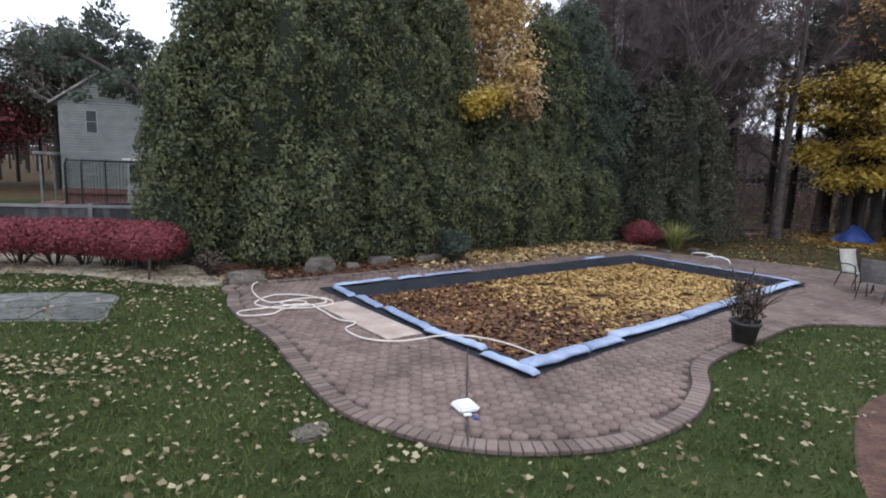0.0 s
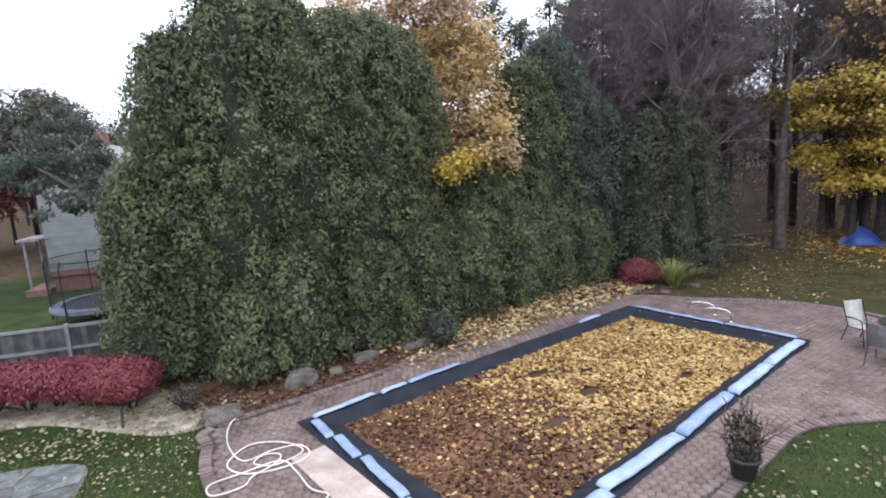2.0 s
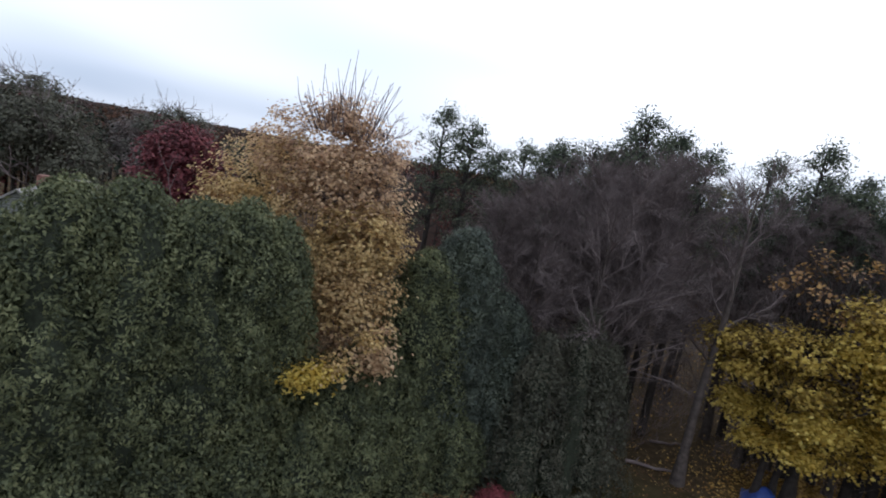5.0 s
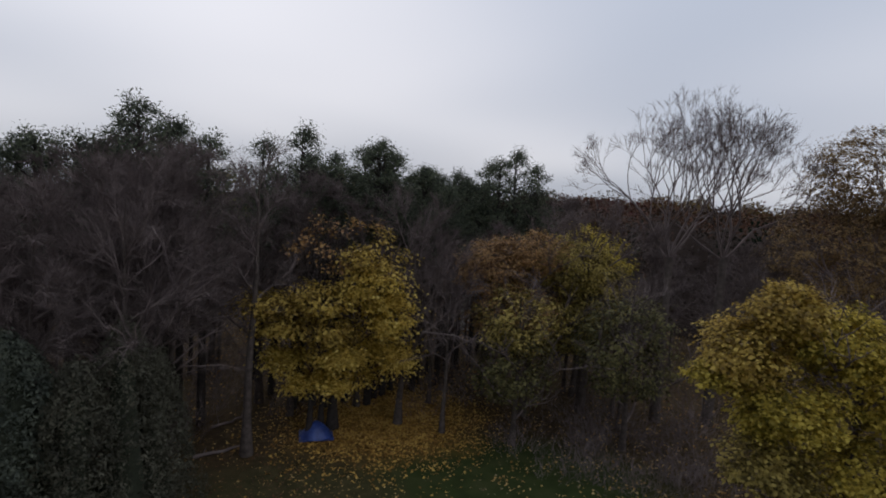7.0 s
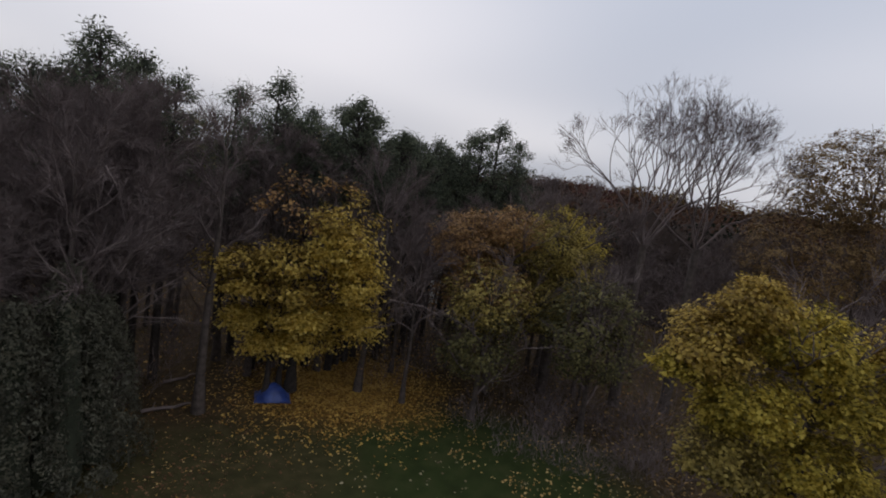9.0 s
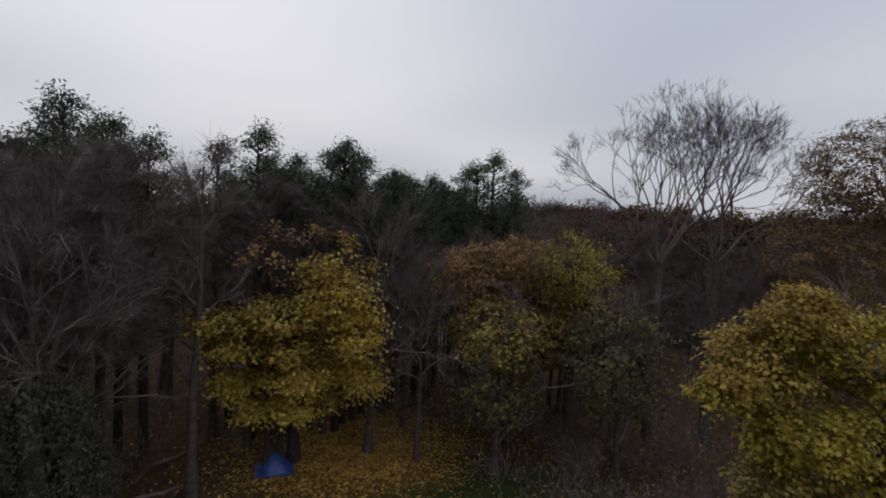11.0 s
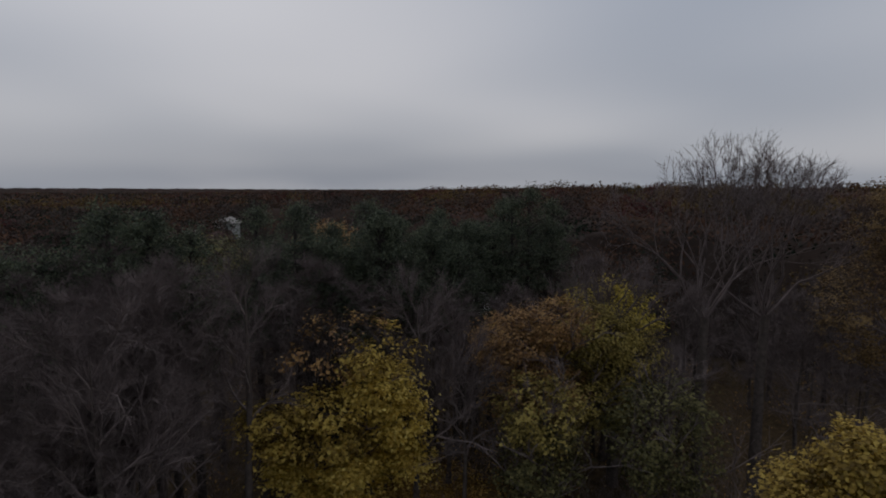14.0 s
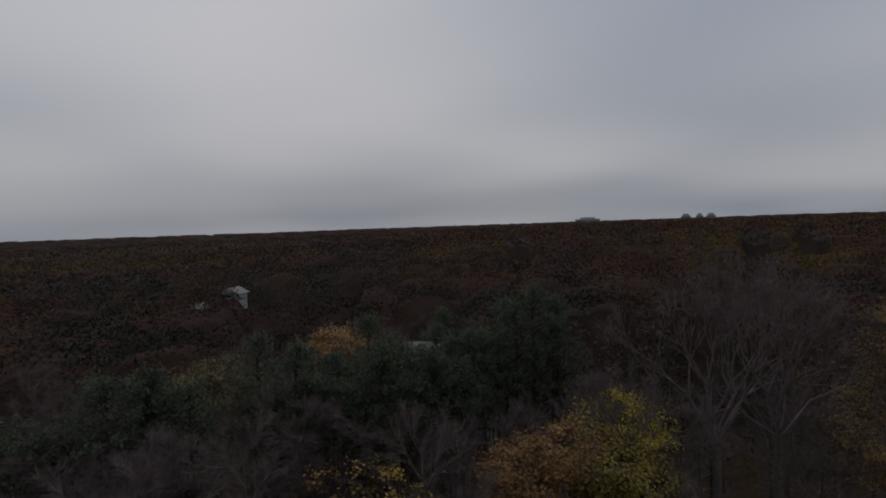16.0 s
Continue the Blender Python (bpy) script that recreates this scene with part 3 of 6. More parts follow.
tagged(part("puddle", puddle(), M_MURK), "dark brown rain water standing on the pool cover", "puddle")


def small_puddle(u, v, ru, rv, seed):
    bm = bmesh.new()
    ring = []
    for k in range(22):
        a = 2 * math.pi * k / 22
        r = 1 + 0.14 * math.sin(2 * a + seed) + 0.10 * math.sin(5 * a + seed)
        ring.append(bm.verts.new(uv(u + ru * r * math.cos(a), v + rv * r * math.sin(a), -0.136)))
    bm.faces.new(ring)
    return tagged(part("puddle", bm, M_MURK), "small dark pool of water between leaves on the cover", "puddle")


for i, s in enumerate([(5.35, 4.1, 0.36, 0.20), (5.35, 2.65, 0.40, 0.24), (3.8, 2.3, 0.40, 0.24), (7.45, 1.55, 0.32, 0.20)]):
    small_puddle(*s, i)


def water_tube(u0, v0, u1, v1, seed, r=0.088):
    """A flattened vinyl tube with pinched ends, from one place to another along the rim."""
    rng = np.random.default_rng(seed)
    a, b = uv(u0, v0 + skew(u0, v0)), uv(u1, v1 + skew(u1, v1))
    L = (b - a).length
    m = Matrix.Translation(a) @ Matrix.Rotation(math.atan2((b - a).y, (b - a).x), 4, "Z")
    n, seg = 26, 12
    V, F = [], []
    bend = rng.uniform(-0.05, 0.05)
    sag = rng.uniform(0.7, 1.0)
    for i in range(n + 1):
        s = i / n
        end = min(1.0, min(s, 1 - s) * L / 0.09) ** 0.5 if 0 < s < 1 else 0.0
        pin = 0.25 + 0.75 * end
        cx = s * L
        cy = bend * math.sin(math.pi * s) * L * 0.25 + 0.035 * noise.noise(Vector((cx * 2.6, seed, 0)))
        for k in range(seg):
            t = 2 * math.pi * k / seg
            w = r * (1.48 if math.sin(t) > 0 else 1.56) * (0.84 + 0.16 * pin)
            hgt = r * 0.56 * sag * pin * (1 + 0.32 * noise.noise(Vector((cx * 5, seed, t))))
            V.append((cx, cy + w * math.cos(t), 0.085 + hgt + hgt * math.sin(t) * 0.98))
        if i:
            for k in range(seg):
                p, q = (i - 1) * seg + k, (i - 1) * seg + (k + 1) % seg
                F.append((p, q, q + seg, p + seg))
    me = mesh_from("water_tube", V, [np.array(F), np.array([list(range(seg))[::-1], [n * seg + k for k in range(seg)]])])
    ob = part("water_tube", me, M_TUBE, smooth=True)
    ob.matrix_world = m
    return tagged(ob, "pale blue water-filled vinyl tube weighing down the pool cover", "water tube", "water tubes round the pool")


TUBES = [(0.05, 0.12, 1.42, 0.10), (1.50, 0.13, 2.32, 0.08), (2.34, 0.22, 4.55, 0.12), (4.60, 0.10, 6.70, 0.14), (6.80, 0.10, 8.70, 0.10), (8.80, 0.14, 10.75, 0.10),
         (0.06, -0.12, 0.02, 0.85), (0.16, 0.95, 0.02, 2.15), (0.10, 2.2, 0.22, 3.65), (0.14, 3.72, 0.24, 4.65), (0.12, 4.7, 0.20, 5.55),
         (0.25, 5.68, 1.75, 5.72), (1.85, 5.62, 2.55, 5.66), (2.62, 5.64, 4.15, 5.62), (8.6, 5.36, 9.6, 5.34),
         (10.98, 0.25, 11.02, 2.1), (11.02, 2.15, 11.02, 3.9), (11.02, 3.95, 11.05, 5.0)]
for i, (a, b, c, d) in enumerate(TUBES):
    water_tube(a, b, c, d, i + 1, 0.088 if i < 6 else 0.062 if i < 11 else 0.052)


def scattered(name, n, where, zs, mat, size, seed, label, keep=None, parent=None, lift=0.02):
    """Fallen leaves as one loose layer: where gives n places (x, y), zs the height below them."""
    rng = np.random.default_rng(seed)
    xy = where(rng, n)
    if keep is not None:
        xy = xy[keep(xy)]
    z = zs(xy) if callable(zs) else np.full(len(xy), zs)
    at = np.column_stack([xy, z + rng.uniform(0.004, lift, len(xy))])
    up = np.tile([0, 0, 1.0], (len(xy), 1))
    me = leaves(name, at, up, size, rng, wide=0.8, scatter=0.45, fold=0.16)
    return tagged(part(name, me, mat), label, "leaves", kind="stuff")


def pool_z(xy):
    return np.full(len(xy), -0.14)


def uv_box(u0, u1, v0, v1):
    def f(rng, n):
        u, v = rng.uniform(u0, u1, n), rng.uniform(v0, v1, n)
        return np.column_stack([1.13 + PC * u - PS * v, 6.59 + PS * u + PC * v])
    return f


def thin_by(fn, seed=5):
    """Keeps points with a chance given by fn(u, v) along and across the pool."""
    def k(xy):
        d = xy - np.array([1.13, 6.59])
        u, v = d[:, 0] * PC + d[:, 1] * PS, -d[:, 0] * PS + d[:, 1] * PC
        return np.random.default_rng(seed).uniform(size=len(xy)) < fn(u, v, xy)
    return k


def lumps(xy, s, seed):
    return np.array([noise.noise(Vector((x * s, y * s, seed))) for x, y in xy])


SPOTS = [(5.35, 4.1, 0.30, 0.16), (5.35, 2.65, 0.34, 0.20), (3.8, 2.3, 0.34, 0.20), (7.45, 1.55, 0.26, 0.16), (6.2, 3.4, 0.22, 0.12)]


def spot_free(u, v):
    """0 over the small pools of dark water between the leaves."""
    ok = np.ones(len(u))
    for a, b, ru, rv in SPOTS:
        ok = ok * ((((u - a) / ru) ** 2 + ((v - b) / rv) ** 2) > 0.8)
    return ok


scattered("leaf_layer", 38000, uv_box(0.50, 10.75, 0.55, 5.85), pool_z, M_FALLEN_Y, 0.105, 11, "thick layer of yellow fallen leaves on the sunken pool cover",
          thin_by(lambda u, v, xy: (v > 0.6 + 0.02 * u + 0.12 * lumps(xy, 1.6, 3)) * (v < 5.68 - 0.055 * u + 0.16 * lumps(xy, 1.4, 9)) * np.clip(-0.02 + 0.88 * np.clip((u - 2.6) / 4.6, 0, 1) + 0.40 * lumps(xy, 1.1, 2) * np.clip(u / 5, 0, 1), 0.035, 1) * spot_free(u, v)), lift=0.035)
scattered("wet_leaf_layer", 38000, uv_box(0.50, 10.6, 0.55, 5.8), pool_z, M_WETLEAF, 0.105, 12, "sodden brown fallen leaves on the low end of the pool cover",
          thin_by(lambda u, v, xy: (v > 0.6 + 0.02 * u + 0.12 * lumps(xy, 1.6, 3)) * (v < 5.64 - 0.055 * u + 0.16 * lumps(xy, 1.4, 9)) * np.clip(1.15 - 0.08 * u + 0.4 * lumps(xy, 0.9, 7), 0.3, 1) * spot_free(u, v)), lift=0.018)


# ---- loose things on the patio ----
def plywood():
    e = box(2.42, 0.66, 0.014, bevel=0.003)
    ob = part("plywood_board", e, M_PLY)
    ob.matrix_world = Matrix.Translation(uv(-0.40, 3.34, 0.052)) @ Matrix.Rotation(POOL + radians(90), 4, "Z") @ Matrix.Rotation(radians(0.6), 4, "X")
    return tagged(ob, "weathered pinkish plywood board lying beside the pool", "board")


plywood()


def spline(points, n=12):
    p = np.array(points, float)
    p = np.vstack([2 * p[0] - p[1], p, 2 * p[-1] - p[-2]])
    out = []
    for i in range(1, len(p) - 2):
        a, b, c, d = p[i - 1 : i + 3]
        for t in np.linspace(0, 1, n, endpoint=False):
            out.append(0.5 * (2 * b + (c - a) * t + (2 * a - 5 * b + 4 * c - d) * t * t + (3 * b - a - 3 * c + d) * t ** 3))
    return np.array(out + [p[-2]])


def hose():
    pts = [(-3.95, 11.6), (-4.0, 11.0), (-3.7, 10.2), (-3.2, 9.65), (-2.75, 9.95), (-2.3, 10.05), (-2.05, 9.75), (-2.4, 9.35), (-3.0, 9.2), (-3.45, 9.55), (-3.3, 10.15), (-2.7, 10.2),
           (-2.2, 9.9), (-2.55, 9.45), (-2.95, 9.5), (-2.9, 9.8), (-2.6, 9.8), (-2.55, 9.5), (-2.85, 9.15), (-2.9, 8.85), (-3.3, 8.62), (-3.5, 8.95), (-3.05, 9.25), (-2.5, 9.55), (-2.15, 9.25),
           (-1.75, 8.7), (-1.42, 8.5), (-1.52, 8.2), (-1.15, 7.75), (-0.6, 7.65), (0.0, 7.85), (0.45, 7.85), (1.0, 7.75), (1.55, 7.75)]
    p3 = [(x, y, 0.066 + (0.012 * (i % 3)) + (0.07 if x > -0.3 and x < 0.8 else 0) - (0.16 if x > 1.3 else 0)) for i, (x, y) in enumerate(pts)]
    c = spline(p3, 10)
    ob = part("hose", tubes("hose", [(c, np.full(len(c), 0.014))], 8), M_HOSE, smooth=True)
    return tagged(ob, "cream-coloured hose in a loose tangle running over the pool edge", "hose")


hose()


def pump():
    m = Matrix.Translation((0.30, 5.55, 0.05)) @ Matrix.Rotation(radians(26), 4, "Z") @ Matrix.Scale(0.92, 4)
    e = thing("pump_box", m, "small white plastic pump box with a blue tag on the paving", "pump")
    b = box(0.27, 0.27, 0.07, bevel=0.025)
    part("body", b, M_WHITE, e, smooth=False)
    part("lid", box(0.17, 0.15, 0.02, (0.01, 0.02, 0.068), 0.008), M_WHITE, e, "raised white lid")
    part("foot", box(0.10, 0.05, 0.03, (-0.06, -0.18, 0), 0.01), M_WHITE, e)
    part("tag", box(0.045, 0.13, 0.012, (-0.0, -0.24, 0.0), 0.004), M_BLUE, e, "blue tag with a white end")
    return e


pump()


def ground_cable():
    """A thin dark cable laid straight over the paving, from the pool's corner to the lawn."""
    c = spline([(0.47, 7.75, 0.10), (0.405, 7.5, 0.062), (0.36, 6.5, 0.060), (0.325, 5.55, 0.058), (0.31, 5.1, 0.060), (0.305, 4.86, 0.058), (0.30, 4.72, 0.05)], 8)
    ob = part("cable", tubes("cable", [(c, np.full(len(c), 0.011))], 6), M_CABLE, smooth=True)
    return tagged(ob, "thin dark cable lying straight across the paving", "cable")


ground_cable()


def planter():
    e = thing("planter", Matrix.Translation((4.95, 8.46, 0.05)), "dark flower pot with a withered brown plant on the patio", "planter")
    prof = [(0.0, 0.005), (0.15, 0.0), (0.165, 0.01), (0.215, 0.30), (0.245, 0.305), (0.25, 0.36), (0.225, 0.36), (0.215, 0.31), (0.0, 0.30)]
    V, F, seg = [], [], 24
    for r, z in prof:
        V += [(r * math.cos(2 * math.pi * k / seg), r * math.sin(2 * math.pi * k / seg), z) for k in range(seg)]
    for i in range(len(prof) - 1):
        for k in range(seg):
            F.append((i * seg + k, i * seg + (k + 1) % seg, (i + 1) * seg + (k + 1) % seg, (i + 1) * seg + k))
    part("pot", mesh_from("pot", V, np.array(F)), M_POT, e, smooth=True)
    rng = np.random.default_rng(21)
    for k in range(26):
        a, r = rng.uniform(0, 6.28), rng.uniform(0, 0.12)
        part("stem", tubes("stem", branch_paths(rng, (r * math.cos(a), r * math.sin(a), 0.3), (0.22 * math.cos(a), 0.22 * math.sin(a), 1), rng.uniform(0.35, 0.72), 0.008, 1, 3, 0.35, 0.1, 3), 4), M_DEAD, e)
    at, d = blob_points(rng, 620, (0, 0, 0.66), (0.27, 0.27, 0.42), 0.0)
    part("foliage", leaves("foliage", at, d, 0.085, rng, wide=0.4, droop=1.8), M_DEAD, e, "shrivelled dark brown leaves")
    return e


planter()


def chair(m, mat, label):
    e = thing("patio_chair", m, label, "chair", "chairs on the patio")
    r = 0.013
    for s in (-1, 1):
        x = 0.26 * s
        part("front_leg", tubes("front_leg", [(np.array([(x, -0.30, 0.0), (x, -0.24, 0.42), (x, -0.20, 0.62)]), [r] * 3)], 8), M_BLACK, e)
        part("back_leg", tubes("back_leg", [(np.array([(x, 0.34, 0.0), (x, 0.18, 0.42)]), [r] * 2)], 8), M_BLACK, e)
        part("armrest", tubes("armrest", [(spline([(x, -0.21, 0.60), (x * 1.06, -0.05, 0.64), (x, 0.24, 0.62)], 5), [0.016] * 11)], 8), M_BLACK, e)
        part("back_post", tubes("back_post", [(np.array([(x, 0.16, 0.38), (x, 0.26, 0.66), (x, 0.36, 0.98)]), [r] * 3)], 8), M_BLACK, e)
        part("seat_rail", tubes("seat_rail", [(np.array([(x, -0.25, 0.43), (x, 0.17, 0.39)]), [r] * 2)], 8), M_BLACK, e)

    def sling(p0, p1, sag):
        V, F = [], []
        for i in range(9):
            t = i / 8
            for lay in (0, 1):
                for x in (-0.25, 0.25):
                    p = Vector(p0).lerp(Vector(p1), t)
                    V.append((x, p.y + sag[0] * math.sin(math.pi * t), p.z + sag[1] * math.sin(math.pi * t) - 0.008 * lay))
            if i:
                b = (i - 1) * 4
                for q in ((0, 1, 5, 4), (2, 6, 7, 3), (0, 4, 6, 2), (1, 3, 7, 5)):
                    F.append([b + k for k in q])
        return mesh_from("sling", V, np.array(F))

    part("seat", sling((0, -0.25, 0.435), (0, 0.17, 0.395), (0, -0.03)), mat, e, smooth=True)
    part("backrest", sling((0, 0.17, 0.42), (0, 0.36, 0.98), (0.03, 0)), mat, e, smooth=True)
    return e


chair(pose(10.55, 13.5, 0.05, 0, 0, 7), M_SLING, "beige sling patio chair with a dark metal frame")
chair(pose(10.0, 12.15, 0.05, 0, 0, 123), M_SLING_DARK, "taupe sling patio chair with a dark metal frame")


def table():
    e = thing("patio_table", pose(10.95, 12.62, 0.05), "round patio table with a dark metal frame and glass top", "table")
    bm = bmesh.new()
    bmesh.ops.create_cone(bm, cap_ends=True, segments=40, radius1=0.6, radius2=0.6, depth=0.012)
    bmesh.ops.translate(bm, vec=(0, 0, 0.715), verts=bm.verts)
    part("tabletop", bm, M_GLASS, e)
    a = np.linspace(0, 2 * np.pi, 41)
    part("rim", tubes("rim", [(np.column_stack([0.61 * np.cos(a), 0.61 * np.sin(a), 0 * a + 0.715]), np.full(41, 0.018))], 8), M_BLACK, e, smooth=True)
    for k in range(4):
        t = math.pi / 4 + k * math.pi / 2
        part("leg", tubes("leg", [(np.array([(0.52 * math.cos(t), 0.52 * math.sin(t), 0), (0.44 * math.cos(t), 0.44 * math.sin(t), 0.70)]), [0.016] * 2)], 8), M_BLACK, e)
    return e


table()


def handrail(u, v):
    e = thing("pool_handrail", Matrix.Translation(uv(u, v, 0.05)) @ Matrix.Rotation(POOL - radians(75), 4, "Z"), "bent steel pool ladder rail standing at the pool edge", "handrail", "ladder rails at the pool")
    c = spline([(0.30, 0, 0.0), (0.30, 0, 0.16), (0.22, 0, 0.29), (0.0, 0, 0.34), (-0.28, 0, 0.32), (-0.40, 0, 0.24), (-0.43, 0, 0.10)], 8)
    part("rail", tubes("rail", [(c, np.full(len(c), 0.022))], 10), M_STEEL, e, smooth=True)
    bm = bmesh.new()
    bmesh.ops.create_cone(bm, cap_ends=True, segments=20, radius1=0.06, radius2=0.045, depth=0.02)
    bmesh.ops.translate(bm, vec=(0.30, 0, 0.01), verts=bm.verts)
    part("flange", bm, M_STEEL, e)
    return e


handrail(11.35, 2.55)
handrail(11.70, 3.15)


# ---- beds, rocks, plastic sheet ----
def ground_patch(name, pts, z, mat, label, cat, rough=0.02, steps=5, kind="structure"):
    loop = smooth_loop(pts, steps)
    bm = bmesh.new()
    cx = sum((p.x for p in loop)) / len(loop)
    cy = sum((p.y for p in loop)) / len(loop)
    rings = []
    for k, f in enumerate((1.0, 0.93, 0.75, 0.5, 0.25)):
        row = []
        for p in loop:
            x, y = cx + (p.x - cx) * f, cy + (p.y - cy) * f
            h = z if k else 0.002
            row.append(bm.verts.new((x, y, h + (rough * noise.noise(Vector((x * 2.2, y * 2.2, 1))) if k else 0))))
        rings.append(row)
    n = len(loop)
    for a, b in zip(rings, rings[1:]):
        for i in range(n):
            bm.faces.new((a[i], a[(i + 1) % n], b[(i + 1) % n], b[i]))
    bm.faces.new(rings[-1])
    ob = part(name, bm, mat, smooth=True)
    return tagged(ob, label, cat, kind=kind)


ground_patch("mulch_bed", [(-4.6, 11.2), (-5.3, 10.85), (-6.4, 11.1), (-8.3, 11.6), (-9.8, 11.4), (-12.5, 11.3), (-13.6, 13.0), (-11.0, 14.6), (-8.4, 14.2), (-6.6, 13.3), (-5.0, 12.2)], 0.035, M_MULCH,
             "pale straw-coloured mulch bed under the red hedge", "mulch bed", 0.04)
ground_patch("hedge_bed", [(-4.3, 11.3), (-2.2, 12.95), (0.6, 15.2), (3.6, 17.7), (5.6, 19.2), (7.2, 19.2), (9.0, 20.2), (8.5, 22.8), (4.0, 22.5), (-1, 19.5), (-5.5, 16.5), (-6.8, 13.6)], 0.03, M_BARKMULCH,
             "dark bark mulch bed at the foot of the tall hedge", "mulch bed", 0.05)


FLAG_LINE = [(-5.50, 8.25), (-5.75, 8.95), (-6.2, 9.85), (-7.3, 9.85), (-8.4, 9.45), (-9.3, 8.9), (-9.6, 8.2), (-8.6, 7.75), (-7.2, 7.9), (-6.3, 8.1)]


def flagstone_pad():
    """A small pad of irregular flagstones set in pale mortar, level with the lawn."""
    loop = smooth_loop(FLAG_LINE, 5)
    bm = bmesh.new()
    lo = [bm.verts.new((q.x, q.y, 0.0)) for q in loop]
    hi = [bm.verts.new((q.x, q.y, 0.028)) for q in loop]
    n = len(loop)
    for i in range(n):
        bm.faces.new((lo[i], lo[(i + 1) % n], hi[(i + 1) % n], hi[i]))
    bm.faces.new(hi)
    pad = part("flagstone_pad", bm, M_JOINT)
    tagged(pad, "oval pad of grey flagstones with pale joints in the lawn", "flagstone pad", kind="structure")
    seeds = [Vector(s).to_3d() for s in ((-6.15, 8.6), (-6.6, 9.4), (-7.1, 8.4), (-7.5, 9.3), (-7.95, 8.3), (-8.5, 9.0), (-8.9, 8.4), (-7.3, 8.9))]
    cx, cy = -7.4, 8.82
    for k, s in enumerate(seeds):
        bm = bmesh.new()
        vs = [bm.verts.new((cx + (q.x - cx) * 0.975, cy + (q.y - cy) * 0.955, 0.03)) for q in loop]
        bm.faces.new(vs)
        for j, o in enumerate(seeds):
            if j != k:
                d = (o - s).normalized()
                mid = (s + o) / 2 - d * 0.022
                bmesh.ops.bisect_plane(bm, geom=bm.verts[:] + bm.edges[:] + bm.faces[:], plane_co=(mid.x, mid.y, 0), plane_no=d, clear_outer=True)
        if not bm.faces:
            bm.free()
            continue
        r = bmesh.ops.extrude_face_region(bm, geom=bm.faces[:])
        for v in r["geom"]:
            if isinstance(v, bmesh.types.BMVert):
                v.co.z += 0.014 + 0.003 * (k % 3)
        part("flagstone", bm, M_FLAG, pad)


flagstone_pad()


def rock(x, y, sx, sy, sz, seed, flat=0.5, turn=0):
    bm = bmesh.new()
    bmesh.ops.create_icosphere(bm, subdivisions=4, radius=1.0)
    for v in bm.verts:
        p = v.co.copy()
        k = 1 + 0.20 * noise.noise(p * 1.3 + Vector((seed, 0, 0))) + 0.16 * noise.noise(p * 3.1 + Vector((0, seed, 0))) + 0.07 * noise.noise(p * 8)
        p = Vector((abs(p.x) ** 0.75 * (1 if p.x > 0 else -1), abs(p.y) ** 0.75 * (1 if p.y > 0 else -1), p.z)) * k
        p.z = max(min(p.z, flat), -0.5)
        v.co = Vector((p.x * sx, p.y * sy, (p.z + 0.5) * sz))
    ob = part("rock", bm, M_STONE, smooth=True)
    ob.matrix_world = Matrix.Translation((x, y, 0.0)) @ Matrix.Rotation(radians(turn), 4, "Z") @ Matrix.Diagonal((0.8, 0.85, 0.8, 1))
    return tagged(ob, "weathered grey-brown garden boulder beside the paving", "rock", "rocks along the hedge")


rock(-4.30, 11.35, 0.50, 0.30, 0.30, 1, 0.6, 30)
rock(-3.05, 12.95, 0.46, 0.32, 0.38, 2, 0.7, 45)
rock(-2.35, 13.55, 0.22, 0.17, 0.18, 3, 0.6, 10)
rock(-1.75, 14.35, 0.44, 0.26, 0.26, 4, 0.5, 40)
rock(-0.45, 15.15, 0.55, 0.28, 0.26, 5, 0.4, 35)
rock(6.3, 20.25, 0.36, 0.22, 0.16, 6, 0.4, 10)
rock(7.15, 19.55, 0.24, 0.17, 0.16, 7, 0.4, 60)
rock(9.25, 19.7, 0.26, 0.18, 0.18, 8, 0.4, 20)
rock(8.0, 19.15, 0.20, 0.16, 0.12, 9, 0.4, 20)
rock(-1.25, 4.95, 0.24, 0.18, 0.06, 10, 0.2, 50)


def stake(x, y):
    e = part("wooden_stake", box(0.05, 0.045, 0.5, bevel=0.006), M_BARK)
    e.matrix_world = Matrix.Translation((x, y, 0.0)) @ Matrix.Rotation(radians(4), 4, "Y")
    return tagged(e, "short weathered wooden stake in the mulch bed", "stake")


stake(-6.35, 11.25)


# ---- shrubs ----
def barberry():
    """The clipped red hedge on bare stems, one plant after another in a curved row."""
    line = spline([(-6.75, 12.3, 0), (-7.5, 12.45, 0), (-8.6, 12.55, 0), (-10.4, 12.2, 0), (-12.6, 11.6, 0)], 5)
    pts = line[::2]
    rng = np.random.default_rng(31)
    for i, p in enumerate(pts):
        e = thing("barberry_bush", Matrix.Translation(p), "clipped dark red barberry bush on bare stems in a mulch bed", "bush", "red barberry hedge")
        for k in range(9):
            a = rng.uniform(0, 6.28)
            part("stem", tubes("stem", branch_paths(rng, (0.08 * math.cos(a), 0.08 * math.sin(a), 0), (0.5 * math.cos(a), 0.5 * math.sin(a), 1), 0.75, 0.02, 1, 4, 0.6, 0.2, 3), 5), M_WETBARK, e)
        end = 0.8 if i in (0,) else 1.0
        at, d = blob_points(rng, 5200, (0, 0, 0.70), (0.86 * end, 0.82, 0.48), 0.3)
        at[:, 2] = np.maximum(at[:, 2], 0.26 + 0.14 * rng.uniform(size=len(at)))
        part("foliage", leaves("foliage", at, d, 0.065, rng, wide=0.6, scatter=0.7), M_BARBERRY, e)


barberry()


